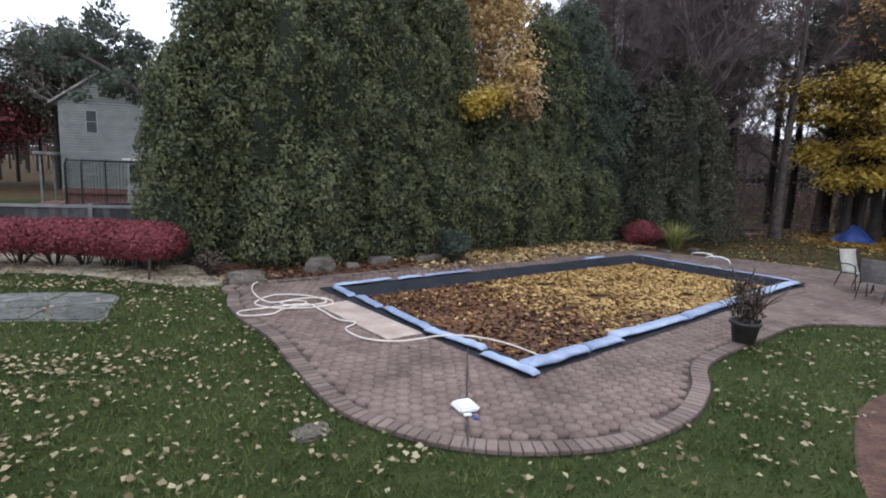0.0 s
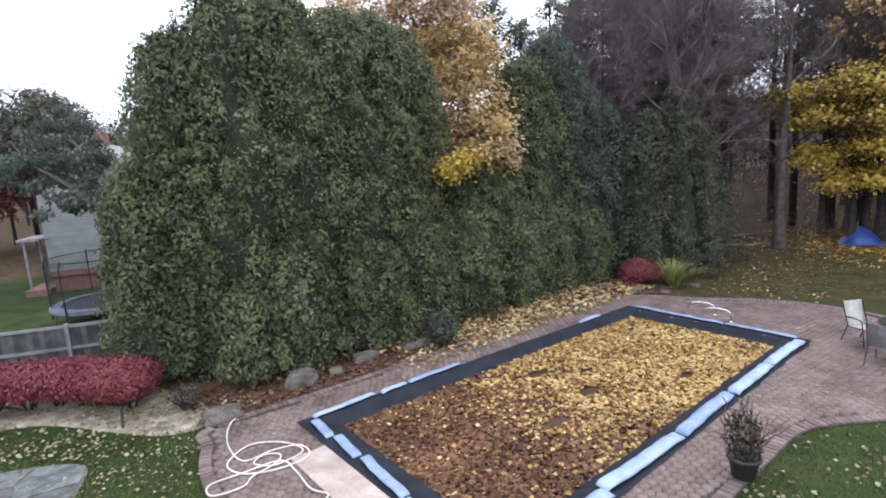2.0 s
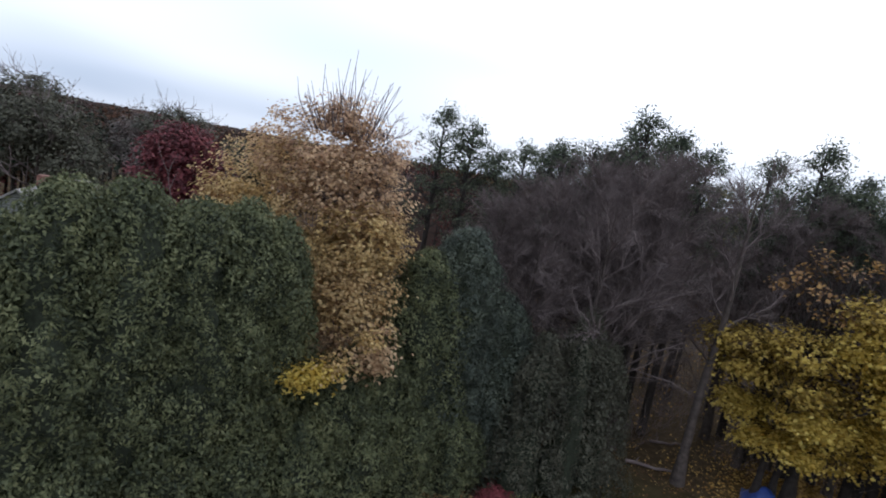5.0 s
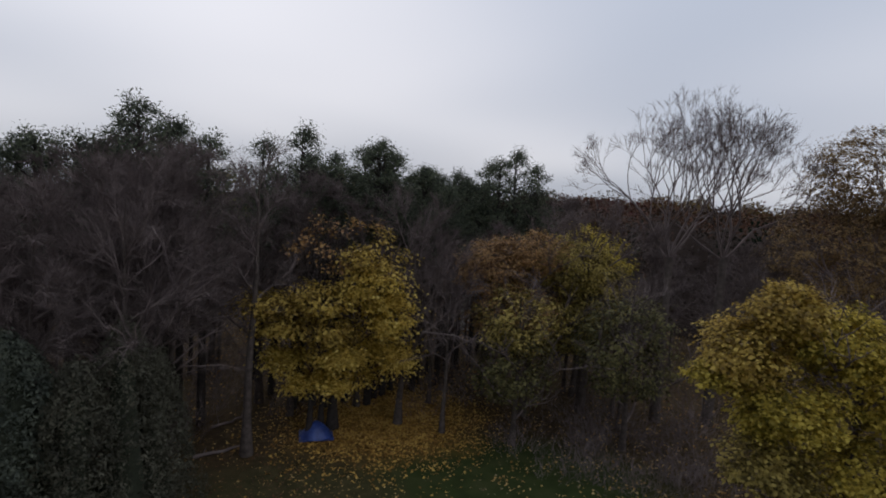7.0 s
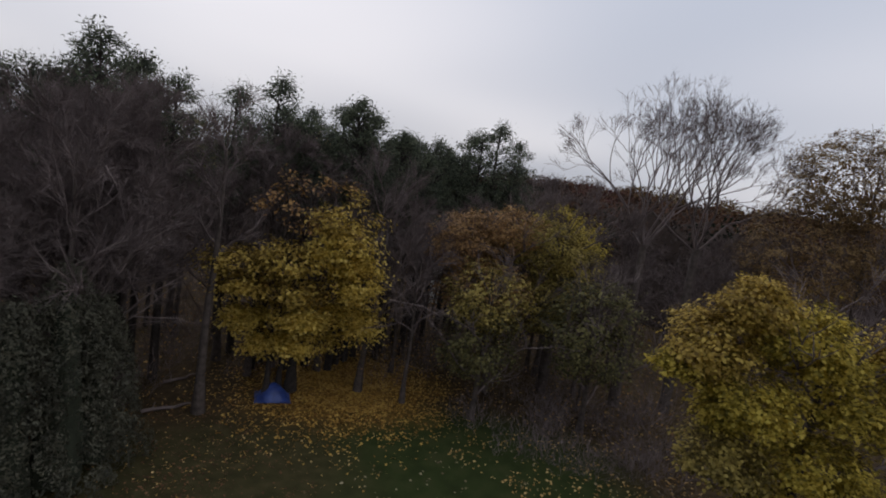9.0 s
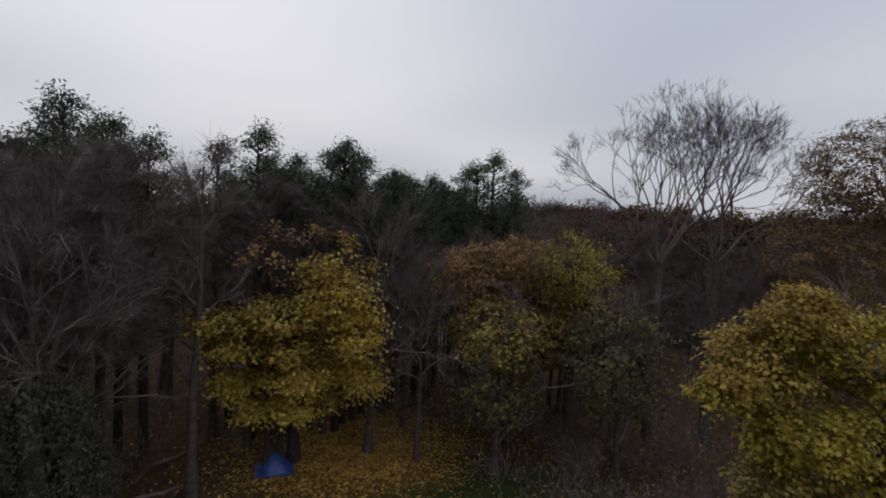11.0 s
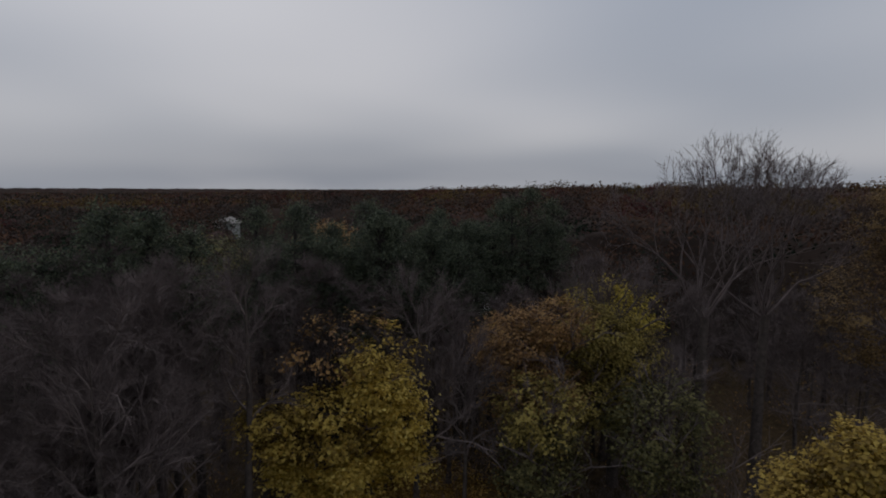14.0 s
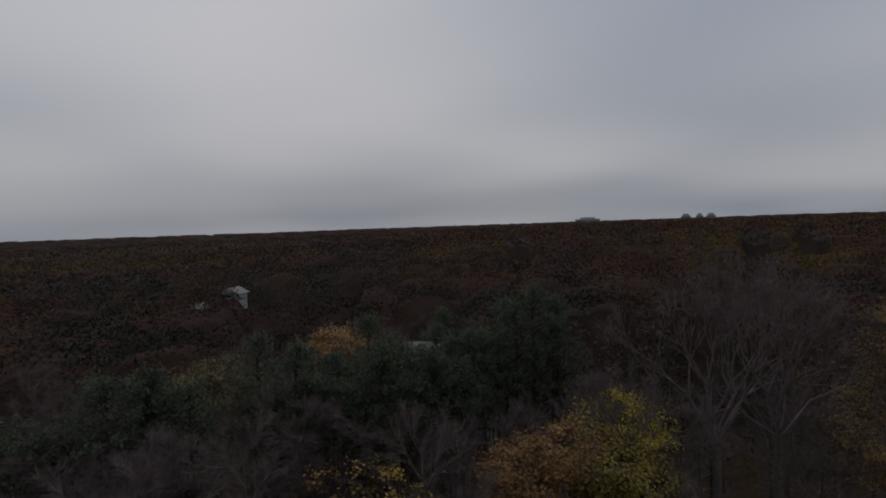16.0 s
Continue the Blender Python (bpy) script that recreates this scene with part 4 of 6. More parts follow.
def shrub(name, x, y, r, h, mat, n, size, seed, label, cat="bush", base=0.1, stem=M_WETBARK, group=""):
    rng = np.random.default_rng(seed)
    e = thing(name, Matrix.Translation((x, y, 0)), label, cat, group)
    for k in range(8):
        a = rng.uniform(0, 6.28)
        part("stem", tubes("stem", branch_paths(rng, (0.05 * math.cos(a), 0.05 * math.sin(a), 0), (0.6 * math.cos(a), 0.6 * math.sin(a), 1), h * 0.7, 0.015, 1, 4, 0.6, 0.2, 3), 5), stem, e)
    at, d = blob_points(rng, n, (0, 0, h * 0.55), (r, r, h * 0.48), 0.25)
    at += 0.10 * r * np.array([[noise.noise(Vector(p * 2.5)) for _ in range(1)] for p in at]) * d * 3
    at[:, 2] = np.maximum(at[:, 2], base)
    part("foliage", leaves("foliage", at, d, size, rng), mat, e)
    return e


shrub("barberry_bush", 7.65, 20.55, 0.75, 0.95, M_BARBERRY, 7000, 0.07, 41, "rounded dark red barberry bush at the patio's far corner", "bush", 0.15)
shrub("dwarf_shrub", 0.3, 15.0, 0.42, 0.95, M_CEDAR_DARK, 2600, 0.08, 42, "small dark twiggy evergreen shrub beside the pool", "bush", 0.1)
shrub("dry_bush", -5.3, 11.95, 0.38, 0.6, M_DEAD, 900, 0.06, 43, "low dry brown twiggy bush in the mulch bed", "bush", 0.05)
NEAR_BED = [(3.5, 3.2), (3.75, 4.3), (4.4, 5.3), (5.3, 6.3), (6.9, 7.1), (8.6, 6.9), (10.5, 6.2), (10.8, 3.5), (8.5, 1.6), (5.5, 1.6), (4.1, 2.2)]
ground_patch("mulch_bed", NEAR_BED, 0.03, M_BARKMULCH, "reddish brown mulch bed at the edge of the lawn", "mulch bed", 0.05)


def ornamental_grass(x, y):
    rng = np.random.default_rng(51)
    e = thing("ornamental_grass", Matrix.Translation((x, y, 0)), "clump of arching yellow-green ornamental grass", "grass clump")
    V, F = [], []
    for k in range(300):
        a, r0, L = rng.uniform(0, 6.28), rng.uniform(0, 0.16), rng.uniform(0.8, 1.35)
        lean = rng.uniform(0.2, 1.05)
        o = np.array([math.cos(a), math.sin(a), 0])
        sidew = np.array([-math.sin(a), math.cos(a), 0]) * 0.02
        b = len(V)
        for s in (0, 0.35, 0.7, 1.0):
            c = o * (r0 + lean * L * s ** 1.7) + np.array([0, 0, L * (s - 0.42 * lean * s * s)])
            w = 1 - 0.8 * s
            V += [c - sidew * w, c + sidew * w]
        F += [(b + 2 * q, b + 2 * q + 1, b + 2 * q + 3, b + 2 * q + 2) for q in range(3)]
    part("blade_tuft", mesh_from("blade_tuft", V, np.array(F)), leafy("grass_clump", (0.14, 0.15, 0.04), (0.26, 0.27, 0.08), (0.42, 0.40, 0.16), 3, 0.3), e)
    return e


ornamental_grass(8.65, 20.0)


def tarp():
    bm = bmesh.new()
    bmesh.ops.create_grid(bm, x_segments=40, y_segments=32, size=0.5)
    for v in bm.verts:
        x, y = v.co.x * 2.0, v.co.y * 1.7
        r = math.hypot(x * 1.0, y * 1.15)
        h = 0.86 * max(0, 1 - (r / 0.98) ** 1.5) + 0.05
        h += 0.09 * noise.noise(Vector((x * 3, y * 3, 1))) * max(0.25, 1 - r) + 0.04 * abs(noise.noise(Vector((x * 8, y * 8, 2))))
        v.co = Vector((x, y, max(0.012, h)))
    ob = part("tarpaulin", bm, M_BLUE, smooth=True)
    md = ob.modifiers.new("thick", "SOLIDIFY")
    md.thickness = 0.006
    ob.matrix_world = pose(19.5, 25.5, 0.0, 0, 0, -30) @ Matrix.Diagonal((0.85, 0.85, 0.9, 1))
    return tagged(ob, "crumpled blue tarpaulin draped over a low heap under the yellow tree", "tarpaulin")


tarp()


# ---- trees ----
def cedar(u, v, h, r, seed, mat=M_CEDAR, clumps=470, label="tall dense dark green arborvitae in a hedge row", group="tall hedge", at=None, per=72, skirt=1.0, widen=0.18, cone=False):
    """An arborvitae: trunk, inner mass coloured as shade, and many hanging sprays in clumps."""
    rng = np.random.default_rng(seed)
    p = uv(u, v) if at is None else Vector(at)
    e = thing("arborvitae_tree", Matrix.Translation(p), label, "tree", group)
    part("trunk", tubes("trunk", [(np.array([(0, 0, 0), (0.05, 0, h * 0.4), (0, 0.03, h * 0.9)]), [0.2, 0.14, 0.03])], 8), M_BARK, e)

    def prof(s):
        if cone:
            return r * (1 - np.clip(s, 0, 1)) ** 0.7 + 0.06
        return r * np.clip((0.92 * skirt + widen * s) * (1 - np.clip(s, 0, 1) ** 3.2) ** 0.62, 0.0, 1.05)

    def lump(a, z):
        return 1 + 0.32 * noise.noise(Vector((math.cos(a) * 1.3 + seed, math.sin(a) * 1.3, z * 0.5))) + 0.30 * noise.noise(Vector((math.cos(a) * 3.4 + seed, math.sin(a) * 3.4, z * 1.5)))

    # inner mass: added solid core whose dark colour stands for shade behind the sprays
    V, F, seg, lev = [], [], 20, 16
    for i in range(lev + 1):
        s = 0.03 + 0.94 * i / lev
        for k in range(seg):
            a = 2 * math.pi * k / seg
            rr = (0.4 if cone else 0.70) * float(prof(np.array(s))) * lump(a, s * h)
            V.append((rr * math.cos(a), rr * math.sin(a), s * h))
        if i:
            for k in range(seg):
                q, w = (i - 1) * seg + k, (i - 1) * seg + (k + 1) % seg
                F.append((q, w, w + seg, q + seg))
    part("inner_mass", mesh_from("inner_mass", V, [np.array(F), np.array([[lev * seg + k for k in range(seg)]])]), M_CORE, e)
    P, D = [], []
    for k in range(clumps):
        s = ((k + rng.uniform(0, 1)) / clumps) ** 0.9 * 0.99
        a = k * 2.39996 + rng.uniform(-0.25, 0.25)
        rr = float(prof(np.array(s))) * lump(a, s * h)
        c = np.array([rr * math.cos(a), rr * math.sin(a), 0.12 + s * (h - 0.15)])
        o = np.array([math.cos(a), math.sin(a), 0.55 + 0.9 * max(0, s - 0.7) * 3])
        o /= np.linalg.norm(o)
        # a rounded bunch of sprays, full above and outwards, hollow below
        m = int(per * rng.uniform(0.7, 1.25))
        size = rng.uniform(0.22, 0.50)
        way = o + np.array([0, 0, 0.45])
        way /= np.linalg.norm(way)
        d = unit(rng, m) + 0.75 * way
        d /= np.linalg.norm(d, axis=1, keepdims=True)
        P.append(c - o * size * 0.45 + d * size * np.array([1, 1, 1.2]) * rng.uniform(0.7, 1.08, (m, 1)))
        D.append(d)
    P, D = np.concatenate(P), np.concatenate(D)
    P[:, 2] = np.maximum(P[:, 2], 0.05)
    part("foliage", leaves("foliage", P, D, 0.125, rng, wide=0.46, droop=-0.8, scatter=0.6, fold=0.1), mat, e)
    return e


HEDGE = [(1.0, 10.4, 9.75, 1.9), (2.5, 10.5, 9.9, 2.0), (4.1, 10.4, 9.5, 2.0), (5.4, 10.6, 9.6, 1.8), (6.4, 10.4, 9.2, 1.35),
         (8.7, 10.0, 4.9, 1.7), (10.3, 10.2, 5.3, 1.8), (12.0, 10.4, 8.6, 1.8), (13.6, 10.3, 9.6, 1.9), (15.2, 9.6, 7.2, 1.8)]
cedar(-0.35, 10.6, 8.5, 1.5, 99, M_CEDAR, 420, skirt=0.72, widen=0.4)
cedar(-1.55, 10.6, 5.4, 1.05, 98, M_CEDAR, 200, skirt=0.75, widen=0.3)
for i, (u, v, h, r) in enumerate(HEDGE):
    cedar(u, v, h, r, 100 + i, M_CEDAR if i < 8 else M_CEDAR_DARK)
for i, (u, v, h, r) in enumerate([(0.5, 9.3, 2.4, 1.1), (1.6, 9.1, 3.2, 1.25), (3.6, 9.0, 3.0, 1.2), (5.4, 9.0, 3.1, 1.2), (7.4, 9.0, 3.3, 1.2), (9.4, 8.9, 3.2, 1.25), (11.4, 9.0, 3.2, 1.2), (13.2, 8.8, 2.9, 1.2)]):
    cedar(u, v, h, r, 130 + i, M_CEDAR, 150, "lower bushy green arborvitae at the hedge's foot")


def leaning_cedar():
    """A split stem that leans out of the hedge over the fence, with tufts at its ends."""
    rng = np.random.default_rng(61)
    e = thing("leaning_arborvitae", Matrix.Translation((-6.4, 14.2, 0)), "split arborvitae stems leaning out over the fence with dark tufts", "tree")
    a = spline([(0, 0, 0), (-0.3, 0.1, 1.8), (-1.0, 0.4, 3.2), (-2.1, 0.9, 4.3), (-4.2, 2.0, 5.4), (-6.6, 3.0, 6.2)], 5)
    b = spline([(-0.3, 0.2, 2.4), (-1.6, 1.2, 4.4), (-3.1, 2.1, 5.8), (-5.4, 3.8, 7.5)], 5)
    part("stem", tubes("stem", [(a, np.linspace(0.13, 0.03, len(a)))], 7), M_BARK, e)
    part("stem", tubes("stem", [(b, np.linspace(0.10, 0.02, len(b)))], 7), M_BARK, e)
    P, D = [], []
    for path, f0, n in ((a, 0.60, 44), (b, 0.55, 36)):
        for k in range(n):
            f = rng.uniform(f0, 1.0)
            c = path[int(f * (len(path) - 1))] + rng.normal(0, 0.46, 3) * np.array([1, 1, 0.8]) * (0.35 + f) + np.array([0, 0, -0.1])
            q, d = blob_points(rng, 80, c, (0.30, 0.30, 0.22), 0.2)
            P.append(q); D.append(d + np.array([0, 0, 0.3]))
    part("foliage", leaves("foliage", np.concatenate(P), np.concatenate(D), 0.14, rng, wide=0.5, droop=0.5), M_CEDAR_DARK, e)


leaning_cedar()


def leafy_tree(name, x, y, h, r, lobes, mat, n, size, seed, label, first=0.25, limbs=10, depth=2, twigs=4, group="", trunks=1, clump=26, bare_top=False, bark=M_BARK, spread=0.7, limb_len=0.42, upright=1.0):
    """Trunk, limbs and a crown of leaf tufts; lobes: (centre, radii, share, material or None)."""
    rng = np.random.default_rng(seed)
    e = thing(name, Matrix.Translation((x, y, 0)), label, "tree", group)
    for k in range(trunks):
        tr, lb = limb_tree(rng, h * (0.95 if not k else 0.8), r * (1 if not k else 0.6), first, limbs, limb_len, depth, twigs, spread=spread, upright=upright)
        off = np.array([-0.78 * k, -0.1 * k, 0])
        part("trunk", tubes("trunk", [(p + off, q) for p, q in tr], 9), bark, e)
        part("limb_crown", tubes("limb_crown", [(p + off, q) for p, q in lb], 4), bark if bark is not M_BARK else M_TWIG, e)
    if bare_top:
        for k in range(48):
            a, q = rng.uniform(0, 6.28), rng.uniform(0, 1) ** 0.5
            lo = np.array([1.2 * q * math.cos(a), 1.0 * q * math.sin(a), h * 0.92])
            hi = lo * np.array([1.7, 1.6, 1]) + np.array([rng.normal(0, 0.15), rng.normal(0, 0.15), h * rng.uniform(0.10, 0.22) * (1.1 - 0.45 * q)])
            part("twig", tubes("twig", [(spline([lo, (lo + hi) / 2 + rng.normal(0, 0.08, 3), hi], 3) + np.array(bare_top), [0.022, 0.02, 0.018, 0.015, 0.013, 0.011, 0.008])], 4), M_TWIG, e)
    for c, rad, share, lm in lobes:
        m = max(1, int(n * share / clump))
        cc, d = blob_points(rng, m, np.array(c) - np.array([x, y, 0]), rad, 0.4)
        cs = size * rng.uniform(1.0, 2.4, m)
        P = np.repeat(cc, clump, axis=0) + rng.normal(0, 1, (m * clump, 3)) * np.repeat(cs, clump)[:, None] * np.array([1, 1, 0.6])
        D = np.repeat(d, clump, axis=0) * 0.7 + np.array([0, 0, 1.0])
        part("foliage", leaves("foliage", P, D, size, rng, wide=0.75, scatter=0.65), lm or mat, e)
    return e


# orange sugar maple behind the hedge's gap
leafy_tree("orange_maple", 0.5, 22.8, 13.2, 0.22,
           [((-2.4, 23.4, 9.6), (3.1, 2.4, 2.3), 0.22, M_GOLD), ((-0.9, 23.2, 11.2), (3.3, 2.3, 2.0), 0.20, M_TAN), ((0.4, 22.0, 10.0), (2.3, 1.8, 1.9), 0.15, M_ORANGE), ((1.3, 21.0, 8.6), (1.7, 1.3, 1.3), 0.12, M_YELLOW_PALE), ((1.2, 20.3, 7.0), (1.9, 1.2, 1.3), 0.11, M_GOLD),
            ((-3.9, 22.3, 8.9), (1.5, 1.2, 1.1), 0.05, M_YELLOW_PALE), ((-0.4, 22.6, 12.7), (1.3, 1.1, 0.8), 0.03, M_TAN), ((0.1, 21.9, 8.5), (1.4, 1.0, 1.3), 0.07, M_GOLD), ((-0.1, 21.6, 6.7), (1.0, 0.8, 1.1), 0.04, M_TAN), ((0.3, 20.6, 5.6), (1.0, 0.8, 0.9), 0.02, M_TAN), ((0.72, 17.9, 4.78), (0.42, 0.4, 0.26), 0.012, M_YELLOW), ((1.25, 17.9, 5.02), (0.46, 0.4, 0.24), 0.012, M_YELLOW), ((1.72, 18.1, 5.35), (0.30, 0.3, 0.32), 0.006, M_YELLOW_PALE), ((2.35, 18.6, 6.1), (0.45, 0.4, 0.22), 0.006, M_YELLOW_PALE), ((2.1, 19.8, 5.4), (1.1, 0.8, 1.2), 0.05, M_ORANGE)],
           M_ORANGE, 40000, 0.14, 201, "tall orange and yellow maple with bare twigs at its top", 0.42, 15, 3, 4, limb_len=0.22, upright=1.4, clump=30, bare_top=(-0.7, -0.5, 0))
# yellow maple on the far lawn
leafy_tree("yellow_maple", 20.7, 25.85, 11.6, 0.24,
           [((20.9, 23.2, 7.9), (1.7, 1.4, 1.2), 0.13, M_YELLOW), ((21.8, 22.9, 6.4), (1.4, 1.2, 1.1), 0.11, M_YELLOW), ((19.0, 24.6, 7.2), (1.9, 1.5, 0.8), 0.09, M_YELLOW_DIM), ((17.0, 25.9, 6.9), (1.7, 1.2, 0.6), 0.08, M_YELLOW_DIM), ((17.6, 25.6, 5.9), (1.5, 1.2, 0.5), 0.06, M_YELLOW_DIM), ((19.4, 24.6, 5.7), (1.8, 1.4, 0.6), 0.08, M_YELLOW_DIM),
            ((20.4, 24.4, 4.5), (2.2, 1.6, 0.7), 0.14, M_YELLOW), ((22.4, 23.1, 4.2), (1.2, 1.1, 0.8), 0.08, M_YELLOW), ((17.9, 26.2, 4.1), (1.2, 0.9, 0.55), 0.07, M_YELLOW), ((20.4, 24.6, 3.1), (2.0, 1.4, 0.45), 0.09, M_YELLOW), ((18.6, 25.5, 3.0), (1.0, 0.8, 0.5), 0.05, M_YELLOW), ((20.2, 23.4, 9.1), (1.1, 0.9, 0.6), 0.03, M_YELLOW_DIM), ((19.6, 24.6, 10.0), (3.0, 2.2, 1.5), 0.026, M_BROWN), ((21.6, 24.0, 9.4), (1.8, 1.6, 1.5), 0.03, M_YELLOW_DIM)],
           M_YELLOW, 23000, 0.17, 202, "bright yellow maple with three dark trunks over fallen leaves", 0.22, 10, 2, 4, trunks=3, bark=M_WETBARK, limb_len=0.30, clump=30)
# big yellow-green tree at the lawn's right edge
leafy_tree("yellow_green_tree", 26.9, 4.8, 10.6, 0.24,
           [((25.1, 6.9, 9.3), (1.3, 1.1, 0.9), 0.08, M_YELLOW_DIM), ((24.4, 7.8, 7.7), (1.5, 1.3, 1.3), 0.12, M_YELLOW_DIM), ((26.2, 5.6, 8.3), (1.8, 1.6, 1.2), 0.13, M_LIME), ((25.1, 6.6, 6.1), (1.9, 1.7, 1.1), 0.11, M_LIME), ((27.5, 3.8, 6.7), (1.9, 1.8, 1.4), 0.11, M_LIME), ((25.0, 7.0, 4.0), (1.7, 1.5, 0.9), 0.08, M_OLIVE_Y),
            ((26.7, 4.4, 4.3), (2.0, 1.7, 0.9), 0.10, M_LIME), ((26.3, 5.0, 2.6), (1.5, 1.4, 0.7), 0.07, M_LIME), ((28.7, 2.3, 8.3), (1.7, 1.6, 1.3), 0.09, M_YELLOW_DIM), ((29.1, 1.6, 5.3), (1.9, 1.8, 1.4), 0.08, M_OLIVE_Y), ((23.5, 8.6, 7.0), (0.8, 0.7, 0.4), 0.015, M_LIME)],
           M_LIME, 52000, 0.15, 203, "full yellow-green broadleaf tree at the edge of the lawn", 0.2, 11, 2, 4, clump=64)
# thinning rust and olive trees between
leafy_tree("rust_tree", 30.5, 20.6, 11.4, 0.18, [((28.8, 22.0, 8.7), (2.6, 2.2, 1.8), 0.20, M_BROWN), ((30.6, 20.6, 9.7), (2.4, 2.0, 1.3), 0.15, M_BROWN), ((32.4, 19.2, 9.0), (2.7, 2.2, 1.7), 0.22, M_OLIVE_Y), ((34.0, 17.8, 7.4), (2.3, 1.9, 1.8), 0.12, M_OLIVE_Y), ((29.6, 21.0, 6.2), (3.2, 2.8, 1.8), 0.16, M_BROWN), ((32.2, 19.0, 5.6), (2.8, 2.4, 1.8), 0.15, M_OLIVE_Y)], M_BROWN, 40000, 0.145, 204, "half-bare rust and gold tree at the woods' edge", 0.2, 11, 2, 5)
leafy_tree("rust_tree", 36.2, 20.6, 11.6, 0.18, [((36.3, 20.6, 9.0), (3.4, 3.0, 2.4), 0.6, M_LIME), ((35.5, 20.0, 5.6), (2.6, 2.6, 2.4), 0.4, M_OLIVE)], M_LIME, 9000, 0.18, 205, "half-bare yellowish tree at the woods' edge", 0.2, 11, 2, 5)
leafy_tree("olive_tree", 26.8, 18.6, 8.4, 0.14, [((26.8, 18.8, 6.4), (2.2, 2.1, 1.8), 0.5, M_OLIVE_Y), ((26.8, 18.8, 4.2), (2.3, 2.2, 2.0), 0.5, M_OLIVE)], M_OLIVE, 7000, 0.16, 206, "thin olive-green tree at the lawn's edge", 0.15, 11, 2, 4)
leafy_tree("olive_tree", 31.0, 14.6, 8.8, 0.15, [((31.0, 14.8, 5.4), (2.8, 2.6, 2.8), 1.0, M_OLIVE)], M_OLIVE, 6000, 0.16, 207, "thin olive-brown tree at the lawn's edge", 0.15, 11, 2, 4)
leafy_tree("rust_tree", 43.0, 5.4, 17.6, 0.26, [((42.0, 6.6, 15.2), (3.8, 3.6, 2.8), 0.45, M_RUST_DIM), ((41.4, 7.8, 10.8), (4.4, 3.8, 3.2), 0.35, M_RUST_DIM), ((43, 4, 12.0), (3.8, 3.6, 3.4), 0.2, M_RUST_DIM)], M_RUST_DIM, 36000, 0.125, 208, "tall rust-brown oak thinning at its top", 0.25, 14, 2, 5, limb_len=0.30)
leafy_tree("orange_oak", 29.0, 39.6, 13.6, 0.24, [((29.0, 39.4, 12.2), (2.8, 2.6, 2.0), 1.0, M_BROWN)], M_BROWN, 6000, 0.2, 215, "faded orange oak crown standing over the woods", 0.4, 9, 2, 4)
leafy_tree("green_oak", 19.5, 38.5, 13.4, 0.24, [((19.5, 38.4, 11.4), (3.6, 3.2, 2.4), 1.0, M_OLIVE)], M_OLIVE, 7000, 0.2, 216, "olive-green oak crown standing over the woods", 0.4, 9, 2, 4)
# dark red tree and dusky trees beyond the neighbour's house
leafy_tree("dark_red_tree", -11.4, 31.8, 11.4, 0.22, [((-11.6, 31.8, 9.7), (1.9, 1.9, 1.7), 0.5, M_REDTREE), ((-10.4, 31.6, 8.6), (1.7, 1.7, 1.6), 0.25, M_REDTREE), ((-12.5, 32.0, 8.2), (1.7, 1.7, 1.6), 0.25, M_REDTREE)], M_REDTREE, 12000, 0.2, 209, "dark red broadleaf tree behind the hedge", 0.25, 9, 2, 3)
leafy_tree("dark_red_tree", -36.0, 40.0, 8.6, 0.3, [((-36, 40, 5.4), (5.0, 4.5, 3.2), 1.0, M_REDTREE)], M_REDTREE, 8000, 0.3, 210, "dark red broadleaf tree near the house", 0.25, 9, 2, 3)
d1 = leafy_tree("dusky_tree", -27.0, 40.0, 12.0, 0.3, [((-27.4, 40, 9.4), (3.0, 2.8, 2.0), 0.4, M_HEMLOCK), ((-29.6, 40, 7.6), (2.8, 2.6, 2.2), 0.3, M_HEMLOCK), ((-25.0, 40.4, 7.0), (2.8, 2.6, 2.4), 0.3, M_HEMLOCK)], M_HEMLOCK, 13000, 0.22, 211, "dusky grey-green tree with bare twigs at its top beyond the house", 0.25, 12, 2, 4, limb_len=0.36)
d2 = leafy_tree("dusky_tree", -20.5, 45.0, 10.2, 0.26, [((-20.5, 45, 7.4), (3.2, 3.0, 2.4), 1.0, M_BROWN_DULL)], M_BROWN_DULL, 7000, 0.22, 212, "half-bare brown tree beyond the house", 0.25, 11, 2, 4)

for x, y, k, turn, src in ((-33.0, 46.0, 1.15, 60, d1), (-22.5, 49.0, 1.1, 140, d1), (-15.5, 47.0, 0.95, 220, d1), (-9.5, 50.0, 1.0, 30, d2), (-27.0, 52.0, 1.15, 100, d2)):
    c = copy_thing(src, pose(x, y, 0, 0, 0, turn))
    c.scale = (k, k, k)


def bare_mesh(seed, h, r, limbs=14, depth=1, kids=6, limb_len=0.36, first=0.22, spread=0.9, rise=0.4, upright=0.95):
    rng = np.random.default_rng(seed)
    return limb_tree(rng, h, r, first, limbs, limb_len, depth, kids, 0.035, spread, rise, upright=upright)


